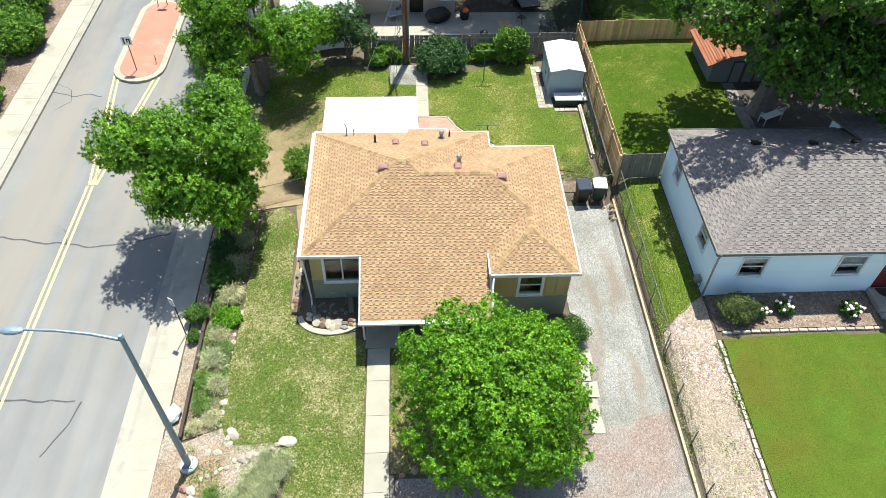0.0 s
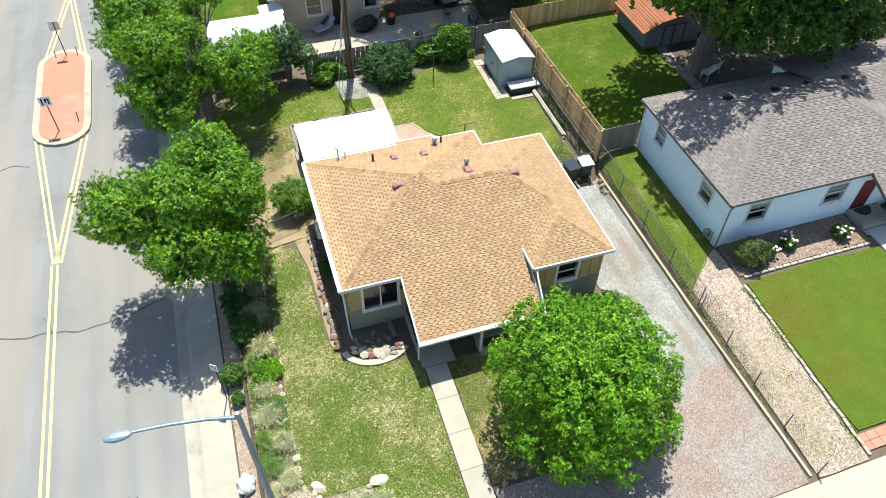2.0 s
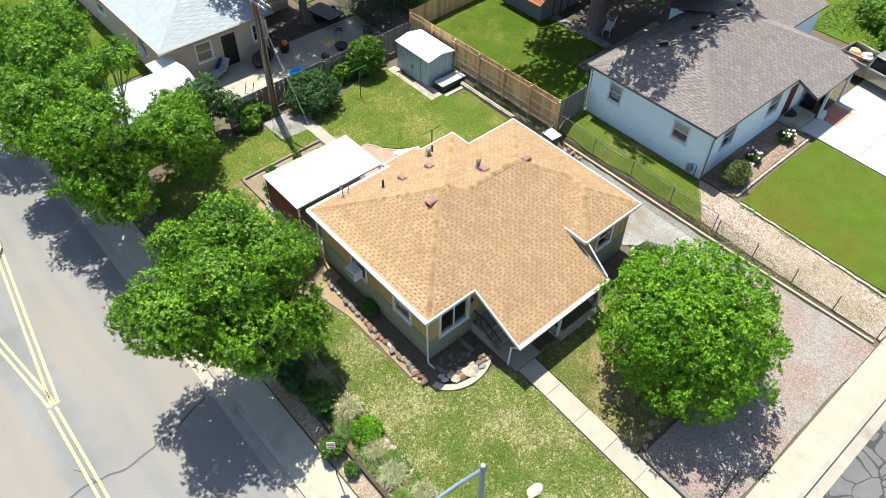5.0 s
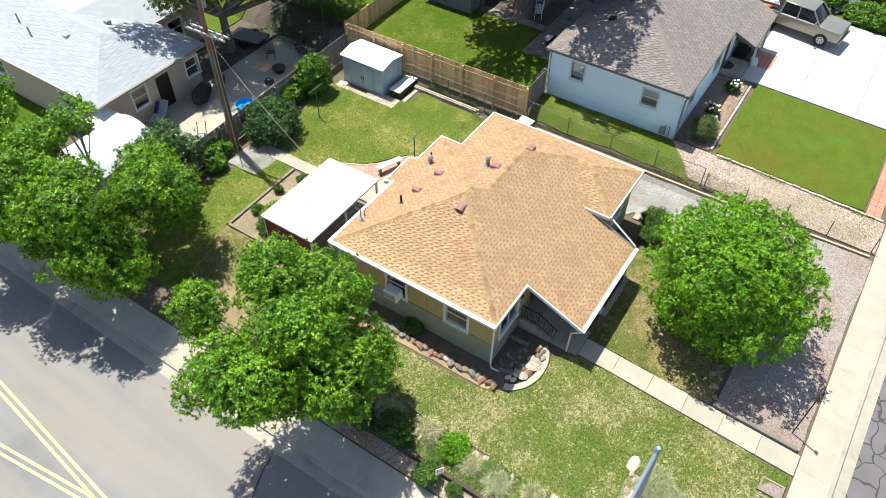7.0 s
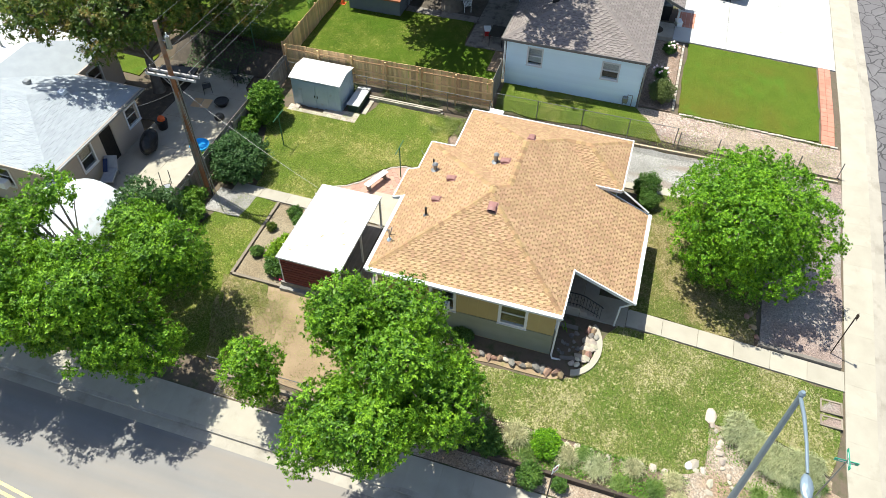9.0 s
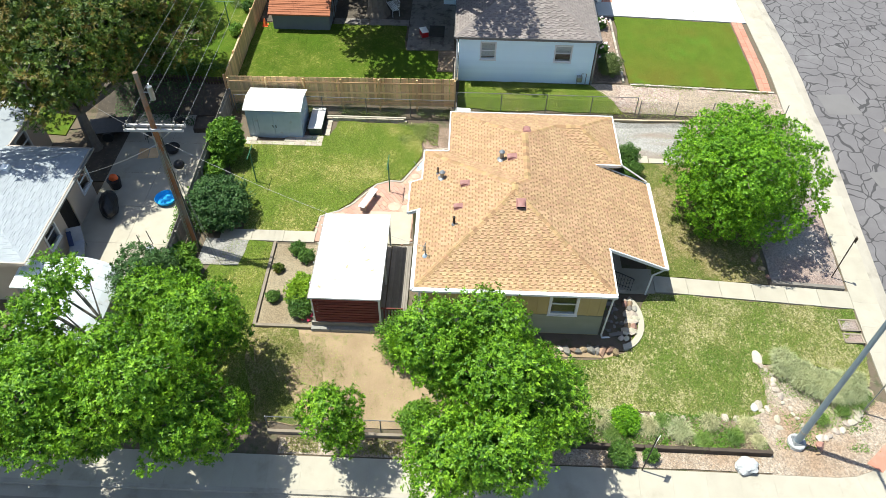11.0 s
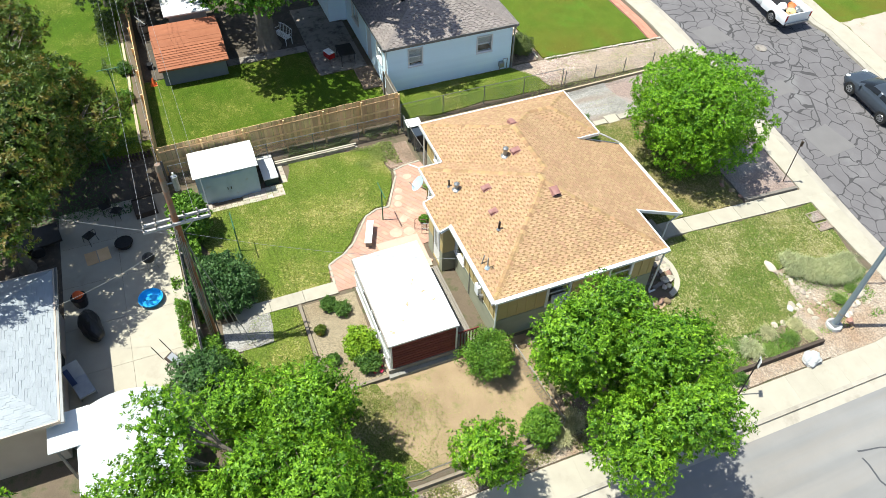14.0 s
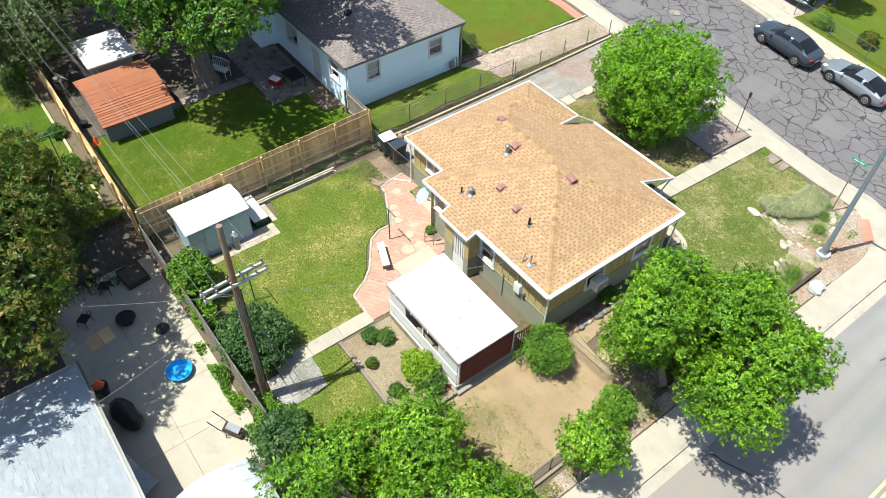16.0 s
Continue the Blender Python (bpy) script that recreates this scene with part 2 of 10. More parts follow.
M["pale_drive"] = surface("dusty_pale_gravel", (0.34, 0.285, 0.235), (0.43, 0.37, 0.31), scale=0.9, rough=0.95, bump=0.3, fine=40, stain=(0.20, 0.21, 0.08), stain_scale=0.8, stain_lo=0.58, stain_hi=0.68)
M["tar"] = surface("tar_seal", (0.048, 0.048, 0.054), (0.082, 0.082, 0.088), scale=8, rough=0.6, bump=0.2)
M["concrete"] = surface("pavement_concrete", (0.338, 0.304, 0.243), (0.42, 0.383, 0.31), scale=1.5, rough=0.9, bump=0.15, fine=50, piece=0.045,
                        stain=(0.286, 0.252, 0.197), stain_scale=0.7, stain_lo=0.56, stain_hi=0.75)
M["concrete_white"] = surface("pale_driveway_concrete", (0.44, 0.43, 0.40), (0.53, 0.52, 0.49), scale=0.9, rough=0.9, bump=0.1, piece=0.03, stain=(0.40, 0.385, 0.34), stain_scale=0.5, stain_lo=0.55, stain_hi=0.75)
M["curb"] = surface("kerb_concrete", (0.315, 0.285, 0.238), (0.40, 0.362, 0.302), scale=2, rough=0.9, bump=0.2, piece=0.06,
                    stain=(0.265, 0.235, 0.192), stain_scale=0.9)
M["redpave"] = surface("red_coloured_paving", (0.422, 0.177, 0.119), (0.490, 0.224, 0.156), scale=1.2, rough=0.9, bump=0.1, fine=30,
                       stain=(0.449, 0.258, 0.190), stain_scale=0.8, piece=0.1)
M["yellow"] = surface("yellow_road_paint", (0.72, 0.55, 0.16), (0.80, 0.66, 0.28), scale=3, rough=0.7, bump=0.1,
                      stain=(0.55, 0.47, 0.28), stain_scale=2.5, stain_lo=0.55, stain_hi=0.7)
M["soil"] = surface("bare_soil", (0.095, 0.072, 0.052), (0.17, 0.13, 0.09), scale=1.6, rough=0.95, bump=0.6, fine=24, stain=(0.075, 0.078, 0.038), stain_scale=1.6, stain_lo=0.5, stain_hi=0.64)
M["dirt"] = surface("dry_dirt", (0.225, 0.155, 0.092), (0.385, 0.285, 0.175), scale=1.1, rough=0.95, bump=0.6, fine=22, stain=(0.20, 0.185, 0.075), stain_scale=2.0, stain_lo=0.55, stain_hi=0.72)
M["mulch"] = stones_surface("mulch_and_rock", (0.20, 0.125, 0.085), (0.30, 0.225, 0.175), (0.175, 0.125, 0.085), 16)
M["lawn_front"] = lawn_surface("dry_front_turf", (0.142, 0.186, 0.036), (0.070, 0.128, 0.020), (0.42, 0.37, 0.205), 0.08, 8.5, 0.33, 0.42, 1.55, 0.08, 0.42)
M["lawn_worn"] = lawn_surface("thin_brown_turf", (0.145, 0.165, 0.04), (0.085, 0.115, 0.024), (0.34, 0.27, 0.15), 0.13, 9.0, 0.5, 0.55, 1.4, 0.14, 0.75)
M["lawn_back"] = lawn_surface("back_turf", (0.150, 0.192, 0.030), (0.080, 0.136, 0.016), (0.40, 0.345, 0.14), 0.03, 9.5, 0.45, 0.42, 1.55, 0.09, 0.35)
M["lawn_lush"] = lawn_surface("lush_turf", (0.118, 0.162, 0.020), (0.072, 0.122, 0.013), (0.22, 0.195, 0.05), -0.2, 12.0, 0.26, 0.8, 1.2, 0.3, 0.65, (0.085, 0.172, 0.018))
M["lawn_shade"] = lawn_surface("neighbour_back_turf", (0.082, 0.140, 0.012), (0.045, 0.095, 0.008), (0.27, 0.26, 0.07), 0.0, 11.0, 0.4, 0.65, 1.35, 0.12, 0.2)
# Leaf litter with the trees' shade over the soil put into its colour.
M["shaded_litter"] = surface("shaded_leaf_litter", (0.055, 0.046, 0.037), (0.12, 0.098, 0.076), scale=3.0, rough=0.95, bump=0.6, fine=30, stain=(0.15, 0.12, 0.085), stain_scale=6.0, stain_lo=0.58, stain_hi=0.66)
# Tree shade on the neighbour's patio is part of this dark colour; stains on top.
M["dark_concrete"] = surface("shade_dark_stained_concrete", (0.20, 0.178, 0.158), (0.27, 0.24, 0.21), scale=1.5, rough=0.9, bump=0.2, fine=40, piece=0.06, stain=(0.10, 0.085, 0.07), stain_scale=2.2, stain_lo=0.5, stain_hi=0.66)
M["gravel"] = stones_surface("grey_gravel", (0.286, 0.272, 0.252), (0.394, 0.374, 0.347), (0.258, 0.245, 0.218), 26)
M["gravel_red"] = stones_surface("reddish_gravel", (0.25, 0.182, 0.152), (0.335, 0.25, 0.215), (0.30, 0.262, 0.232), 24)
M["bed_gravel"] = stones_surface("tan_bed_gravel", (0.27, 0.215, 0.135), (0.335, 0.275, 0.185), (0.255, 0.195, 0.12), 30)
M["verge_gravel"] = stones_surface("pale_verge_gravel", (0.29, 0.218, 0.155), (0.42, 0.355, 0.285), (0.30, 0.205, 0.135), 20)
M["rock_pink"] = stones_surface("pink_river_rock", (0.27, 0.165, 0.13), (0.50, 0.42, 0.36), (0.33, 0.26, 0.19), 17)
streaked(M["gravel"], (0.245, 0.185, 0.14), (1.3, 0.3, 1), 0.48, 0.68)
streaked(M["gravel_red"], (0.34, 0.31, 0.28), (0.7, 0.35, 1), 0.55, 0.70)
M["flag"] = surface("bleached_red_paver", (0.395, 0.222, 0.160), (0.452, 0.290, 0.222), scale=1.6, rough=0.85, bump=0.3, piece=0.09, hue=0.008,
                    stain=(0.47, 0.36, 0.27), stain_scale=0.7, stain_lo=0.54, stain_hi=0.70)
M["pale_paver"] = surface("pale_buff_paver", (0.40, 0.275, 0.205), (0.50, 0.40, 0.31), scale=4, rough=0.85, bump=0.2)
M["stone"] = surface("pale_stone", (0.374, 0.320, 0.245), (0.462, 0.415, 0.340), scale=4, rough=0.9, bump=0.5, piece=0.22, hue=0.03)
M["redstone"] = surface("rust_field_stone", (0.245, 0.136, 0.082), (0.354, 0.258, 0.184), scale=4, rough=0.9, bump=0.6, piece=0.3, hue=0.03)
M["whiterock"] = surface("white_quartz_rock", (0.38, 0.385, 0.385), (0.52, 0.52, 0.51), scale=3, rough=0.75, bump=0.8, stain=(0.36, 0.37, 0.37), stain_scale=2.5)
M["shingle"] = surface("tan_shingle", (0.355, 0.232, 0.120), (0.468, 0.322, 0.178), scale=1.3, rough=0.95, bump=0.4, fine=60, island=0.13, piece=0.13, hue=0.01)
M["shingle_cap"] = surface("tan_ridge_shingle", (0.295, 0.178, 0.088), (0.385, 0.250, 0.133), scale=3, rough=0.95, bump=0.4, fine=60, piece=0.24, hue=0.012)
# Shade in the slots between tabs is put into this darker colour.
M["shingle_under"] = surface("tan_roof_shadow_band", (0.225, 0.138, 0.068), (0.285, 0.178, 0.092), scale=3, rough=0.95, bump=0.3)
M["shingle_grey"] = surface("grey_brown_shingle", (0.195, 0.165, 0.152), (0.25, 0.217, 0.203), scale=1.5, rough=0.95, bump=0.4, fine=60, island=0.14, hue=0.012)
# Darker slab colour carries the shade seen between the grey tabs.
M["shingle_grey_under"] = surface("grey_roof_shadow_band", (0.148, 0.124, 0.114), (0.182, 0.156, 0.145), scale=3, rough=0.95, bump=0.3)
M["shingle_pale"] = surface("pale_grey_shingle", (0.29, 0.315, 0.34), (0.37, 0.395, 0.42), scale=2.0, rough=0.9, bump=0.3, fine=100, island=0.05)
M["shingle_pale_under"] = surface("pale_roof_shadow_band", (0.30, 0.33, 0.35), (0.36, 0.39, 0.41), scale=2.0, rough=0.9, bump=0.3)
M["shingle_red"] = surface("red_roof_shingle", (0.262, 0.092, 0.046), (0.350, 0.138, 0.074), scale=2.0, rough=0.9, bump=0.3, island=0.14)
M["trim"] = surface("white_trim_paint", (0.64, 0.64, 0.63), (0.72, 0.72, 0.71), scale=5, rough=0.5, bump=0.05)
M["yellow_wall"] = surface("yellow_board_paint", (0.422, 0.320, 0.136), (0.469, 0.367, 0.170), scale=2, rough=0.75, bump=0.08, piece=0.03)
M["green_wall"] = surface("sage_lap_siding_paint", (0.231, 0.238, 0.170), (0.279, 0.282, 0.211), scale=2, rough=0.75, bump=0.08, piece=0.03)
M["white_wall"] = surface("white_siding_paint", (0.74, 0.90, 0.985), (0.78, 0.93, 1.0), scale=1.5, rough=0.6, bump=0.05, piece=0.02)
M["tan_wall"] = surface("tan_wall_paint", (0.43, 0.355, 0.29), (0.49, 0.41, 0.34), scale=1.5, rough=0.85, bump=0.15)
M["concrete_wall"] = surface("foundation_concrete", (0.224, 0.211, 0.190), (0.299, 0.286, 0.258), scale=2, rough=0.9, bump=0.3)
M["grey_wall"] = surface("grey_shed_paint", (0.136, 0.156, 0.177), (0.177, 0.197, 0.218), scale=2, rough=0.8, bump=0.1)
M["shed_blue"] = surface("faded_blue_sheet_metal", (0.34, 0.44, 0.53), (0.43, 0.53, 0.62), scale=2.5, rough=0.55, bump=0.05, metal=0.2,
                         stain=(0.286, 0.245, 0.204), stain_scale=1.5, stain_lo=0.6, stain_hi=0.75)
M["sheet_white"] = surface("white_sheet_metal", (0.56, 0.56, 0.555), (0.63, 0.63, 0.62), scale=1.5, rough=0.5, bump=0.04,
                           stain=(0.70, 0.64, 0.54), stain_scale=1.8, stain_lo=0.62, stain_hi=0.75)
streaked(M["sheet_white"], (0.60, 0.56, 0.48), (0.6, 3.5, 1), 0.60, 0.70)
M["awning"] = surface("white_enamelled_metal", (0.66, 0.69, 0.72), (0.74, 0.77, 0.79), scale=1.5, rough=0.5, bump=0.05)
M["carport_metal"] = surface("grey_enamelled_sheet", (0.50, 0.53, 0.56), (0.58, 0.61, 0.63), scale=1.2, rough=0.5, bump=0.05, stain=(0.46, 0.45, 0.42), stain_scale=1.5)
M["red_wood"] = surface("red_stained_wood", (0.109, 0.024, 0.020), (0.163, 0.041, 0.034), scale=4, rough=0.8, bump=0.2, piece=0.15)
M["crossarm_wood"] = surface("bleached_crossarm_wood", (0.36, 0.34, 0.33), (0.46, 0.44, 0.43), scale=3, rough=0.9, bump=0.2)
M["fence_wood"] = surface("sun_bleached_cedar", (0.60, 0.385, 0.185), (0.76, 0.525, 0.285), scale=3, rough=0.9, bump=0.25, piece=0.24, hue=0.012)
M["fence_grey"] = surface("weathered_grey_wood", (0.184, 0.160, 0.136), (0.272, 0.245, 0.214), scale=3, rough=0.95, bump=0.3, piece=0.2)
M["rust_wash"] = surface("faded_rust_wash", (0.34, 0.24, 0.12), (0.46, 0.38, 0.26), scale=9, rough=0.7, bump=0.05)
M["timber"] = surface("landscape_timber", (0.19, 0.155, 0.115), (0.30, 0.25, 0.195), scale=3, rough=0.95, bump=0.4, piece=0.15)
M["pale_timber"] = surface("sun_bleached_pale_timber", (0.36, 0.285, 0.195), (0.48, 0.395, 0.285), scale=3, rough=0.95, bump=0.4, piece=0.12)
M["dark_timber"] = surface("dark_creosoted_timber", (0.048, 0.034, 0.027), (0.088, 0.068, 0.051), scale=3, rough=0.9, bump=0.4)
M["pole_wood"] = surface("utility_pole_wood", (0.17, 0.14, 0.115), (0.28, 0.24, 0.20), scale=2, rough=0.95, bump=0.4, fine=25, stain=(0.24, 0.105, 0.05), stain_scale=1.0, stain_lo=0.40, stain_hi=0.54)
M["bark"] = surface("tree_bark", (0.13, 0.108, 0.085), (0.225, 0.19, 0.155), scale=5, rough=0.95, bump=0.8, fine=18)
M["gutter_dark"] = surface("grey_brown_eave_metal", (0.13, 0.12, 0.115), (0.19, 0.175, 0.165), scale=4, rough=0.5, bump=0.03)
M["fence_steel"] = surface("dull_fence_steel", (0.15, 0.155, 0.155), (0.22, 0.225, 0.225), scale=6, rough=0.5, bump=0.03, metal=0.6)
M["greystone"] = surface("dark_grey_rock", (0.12, 0.11, 0.10), (0.26, 0.235, 0.21), scale=4, rough=0.9, bump=0.6, piece=0.35, hue=0.03)
M["lamp_metal"] = surface("grey_blue_galvanised_steel", (0.20, 0.26, 0.31), (0.26, 0.32, 0.37), scale=3, rough=0.5, bump=0.03, metal=0.4)
M["wire"] = surface("aluminium_wire", (0.22, 0.22, 0.22), (0.34, 0.34, 0.34), scale=6, rough=0.45, bump=0, metal=0.5)
M["steel"] = surface("galvanised_steel", (0.245, 0.252, 0.252), (0.326, 0.333, 0.333), scale=6, rough=0.45, bump=0.03, metal=0.7)
M["dark_metal"] = surface("dark_iron", (0.020, 0.020, 0.020), (0.041, 0.037, 0.034), scale=6, rough=0.5, bump=0.05, metal=0.5)
M["rust_metal"] = surface("rust_brown_metal", (0.150, 0.058, 0.048), (0.204, 0.082, 0.068), scale=6, rough=0.7, bump=0.05)
M["cable"] = surface("black_cable", (0.034, 0.034, 0.037), (0.061, 0.061, 0.068), scale=6, rough=0.6, bump=0)
M["black"] = surface("black_plastic", (0.012, 0.012, 0.014), (0.024, 0.024, 0.025), scale=6, rough=0.45, bump=0.03)
M["green_plastic"] = surface("dark_green_plastic", (0.020, 0.044, 0.031), (0.034, 0.061, 0.044), scale=6, rough=0.5, bump=0.03)
M["green_paint"] = surface("green_pipe_paint", (0.027, 0.109, 0.054), (0.048, 0.150, 0.075), scale=6, rough=0.5, bump=0.03)
M["teal_sign"] = surface("green_street_sign", (0.02, 0.32, 0.20), (0.03, 0.38, 0.25), scale=6, rough=0.4, bump=0)
M["white_plastic"] = surface("white_plastic", (0.72, 0.73, 0.72), (0.82, 0.82, 0.81), scale=4, rough=0.4, bump=0.02)
M["blue_plastic"] = surface("blue_pool_plastic", (0.015, 0.30, 0.68), (0.03, 0.37, 0.76), scale=4, rough=0.35, bump=0.02)
M["blue_cloth"] = surface("navy_cloth", (0.020, 0.034, 0.095), (0.041, 0.061, 0.136), scale=5, rough=0.8, bump=0.1)
M["pale_cloth"] = surface("grey_white_cloth", (0.286, 0.306, 0.340), (0.394, 0.408, 0.435), scale=5, rough=0.8, bump=0.1)
M["orange"] = surface("orange_plastic", (0.75, 0.12, 0.03), (0.85, 0.17, 0.05), scale=5, rough=0.5, bump=0)
M["blind"] = surface("pale_window_blind", (0.42, 0.42, 0.40), (0.5, 0.5, 0.48), scale=3, rough=0.8, bump=0)
M["glass"] = glass_surface("window_glass")
M["red_door"] = surface("dark_red_door_paint", (0.136, 0.017, 0.020), (0.177, 0.027, 0.031), scale=4, rough=0.5, bump=0.03)
M["vent_red"] = surface("red_brown_roof_vent", (0.25, 0.118, 0.103), (0.31, 0.158, 0.138), scale=5, rough=0.6, bump=0.05)
M["leaf_f"] = foliage("bright_maple_leaf", (0.038, 0.145, 0.006), (0.260, 0.500, 0.022), 0.30, 0.008, 0.26)
M["leaf_a"] = foliage("ash_leaf", (0.034, 0.125, 0.006), (0.240, 0.445, 0.026), 0.32, 0.01, 0.26)
M["leaf_dark"] = foliage("dark_locust_leaf", (0.030, 0.074, 0.008), (0.098, 0.148, 0.016), 0.35, 0.02, 0.22, dry=(0.18, 0.135, 0.026))
M["leaf_big"] = foliage("cottonwood_leaf", (0.026, 0.085, 0.008), (0.11, 0.235, 0.018), 0.3, 0.012, 0.2)
M["leaf_lilac"] = foliage("dull_lilac_leaf", (0.045, 0.115, 0.03), (0.09, 0.17, 0.05), 0.25, 0.01, 0.25)
M["leaf_bush"] = foliage("shrub_leaf", (0.055, 0.15, 0.012), (0.19, 0.34, 0.035), 0.25, 0.012, 0.25)
M["leaf_box"] = foliage("clipped_boxwood_leaf", (0.035, 0.10, 0.015), (0.12, 0.22, 0.035), 0.2, 0.01, 0.2)
M["leaf_grey"] = foliage("grey_green_elm_leaf", (0.04, 0.075, 0.022), (0.12, 0.165, 0.05), 0.3, 0.02, 0.22)
M["leaf_lime"] = foliage("lime_green_leaf", (0.12, 0.24, 0.015), (0.30, 0.45, 0.03), 0.2, 0.01, 0.28)
M["leaf_yew"] = foliage("olive_juniper_leaf", (0.085, 0.12, 0.03), (0.14, 0.18, 0.05), 0.3, 0.01, 0.25)
M["blade_blue"] = foliage("grey_green_ornamental_grass", (0.28, 0.335, 0.15), (0.56, 0.56, 0.335), 0.15, 0.01, 0.3)
M["blade_green"] = foliage("green_grass_blade", (0.09, 0.19, 0.03), (0.24, 0.33, 0.08), 0.2, 0.01, 0.25)
M["blade_yucca"] = foliage("yucca_blade", (0.30, 0.33, 0.14), (0.70, 0.63, 0.38), 0.2, 0.01, 0.25)
M["blade_front"] = foliage("dry_grass_blade", (0.15, 0.19, 0.04), (0.40, 0.36, 0.15), 0.2, 0.015, 0.45)
M["blade_back"] = foliage("grass_blade", (0.18, 0.27, 0.05), (0.38, 0.40, 0.14), 0.2, 0.012, 0.45)
M["blade_yard"] = foliage("yard_weed_blade", (0.14, 0.19, 0.035), (0.36, 0.36, 0.12), 0.2, 0.012, 0.45)
M["blade_lush"] = foliage("lush_grass_blade", (0.085, 0.14, 0.012), (0.18, 0.23, 0.03), 0.2, 0.012, 0.45)
M["petal_pink"] = surface("pink_white_petal", (0.82, 0.52, 0.55), (0.9, 0.78, 0.76), scale=9, rough=0.6, bump=0, island=0.1)
M["petal_red"] = surface("red_petal", (0.55, 0.03, 0.08), (0.7, 0.06, 0.14), scale=9, rough=0.6, bump=0, island=0.1)
M["car_dark"] = surface("slate_blue_car_paint", (0.055, 0.068, 0.088), (0.065, 0.08, 0.10), scale=2, rough=0.2, bump=0, metal=0.35)
M["car_silver"] = surface("silver_car_paint", (0.313, 0.340, 0.367), (0.354, 0.381, 0.408), scale=2, rough=0.25, bump=0, metal=0.6)
M["car_white"] = surface("white_car_paint", (0.78, 0.79, 0.79), (0.83, 0.84, 0.84), scale=2, rough=0.25, bump=0)
M["car_tan"] = surface("pewter_car_paint", (0.272, 0.252, 0.218), (0.313, 0.292, 0.258), scale=2, rough=0.28, bump=0, metal=0.5)
M["car_blue"] = surface("blue_car_paint", (0.020, 0.048, 0.122), (0.027, 0.061, 0.150), scale=2, rough=0.25, bump=0, metal=0.4)
M["car_glass"] = surface("dark_car_glass", (0.008, 0.010, 0.011), (0.014, 0.015, 0.017), scale=2, rough=0.05, bump=0)
M["tyre"] = surface("tyre_rubber", (0.014, 0.014, 0.014), (0.024, 0.024, 0.024), scale=8, rough=0.85, bump=0.1)
M["rim"] = surface("alloy_rim", (0.306, 0.313, 0.320), (0.374, 0.381, 0.388), scale=8, rough=0.3, bump=0, metal=0.8)
M["light_red"] = surface("red_lamp_lens", (0.306, 0.014, 0.014), (0.374, 0.020, 0.020), scale=8, rough=0.2, bump=0)
M["light_clear"] = surface("clear_lamp_lens", (0.7, 0.72, 0.73), (0.8, 0.81, 0.82), scale=8, rough=0.15, bump=0)

# ---- building helpers ----
def mesh_of(name, bm, material):
    me = bpy.data.meshes.new(name)
    bm.normal_update()
    bm.to_mesh(me)
    bm.free()
    me.materials.append(material)
    return me


def part(name, bm, material, parent, label=""):
    ob = new(name, mesh_of(name, bm, material))
    ob.parent = parent
    if label:
        tagged(ob, label)
    return ob


def raw_part(name, verts, faces, material, parent=None, label=""):
    me = bpy.data.meshes.new(name)
    me.from_pydata(verts, [], faces)
    me.materials.append(material)
    ob = new(name, me)
    ob.parent = parent
    if label:
        tagged(ob, label)
    return ob


def thing(name, label, category, at=(0, 0, 0), turn=0.0, group="", kind=""):
    e = new(name)
    e.empty_display_size = 0.1
    e.matrix_basis = pose(*at, 0, 0, turn)
    return tagged(e, label, category, group, kind)


def box(bm, x0, x1, y0, y1, z0, z1, bevel=0.0, m=None):
    v = [bm.verts.new(p) for p in ((x0, y0, z0), (x1, y0, z0), (x1, y1, z0), (x0, y1, z0), (x0, y0, z1), (x1, y0, z1), (x1, y1, z1), (x0, y1, z1))]
    f = [bm.faces.new([v[i] for i in q]) for q in ((3, 2, 1, 0), (4, 5, 6, 7), (0, 1, 5, 4), (1, 2, 6, 5), (2, 3, 7, 6), (3, 0, 4, 7))]
    if bevel:
        e = {e for q in f for e in q.edges}
        r = bmesh.ops.bevel(bm, geom=list(e), offset=bevel, segments=1, affect="EDGES")
        v = list({w for q in r["faces"] for w in q.verts} | {w for w in v if w.is_valid})
    if m is not None:
        bmesh.ops.transform(bm, matrix=m, verts=[w for w in v if w.is_valid])
    return v


def bx(*a, bevel=0.0, m=None):
    bm = bmesh.new()
    box(bm, *a, bevel=bevel, m=m)
    return bm


def tube(bm, pts, radii, n=8, cap=True):
    pts = [Vector(p) for p in pts]
    if not hasattr(radii, "__len__"):
        radii = [radii] * len(pts)
    rings = []
    side = None
    for i, p in enumerate(pts):
        d = (pts[min(i + 1, len(pts) - 1)] - pts[max(i - 1, 0)]).normalized()
        if side is None:
            side = d.orthogonal().normalized()
        side = (side - d * side.dot(d)).normalized()
        up = d.cross(side)
        rings.append([bm.verts.new(p + radii[i] * (math.cos(a) * side + math.sin(a) * up)) for a in (2 * math.pi * k / n for k in range(n))])
    for a, b in zip(rings, rings[1:]):
        for k in range(n):
            bm.faces.new((a[k], a[(k + 1) % n], b[(k + 1) % n], b[k]))
    if cap and n > 2:
        bm.faces.new(rings[0][::-1])
        bm.faces.new(rings[-1])
    return bm


def tb(pts, radii, n=8):
    return tube(bmesh.new(), pts, radii, n)


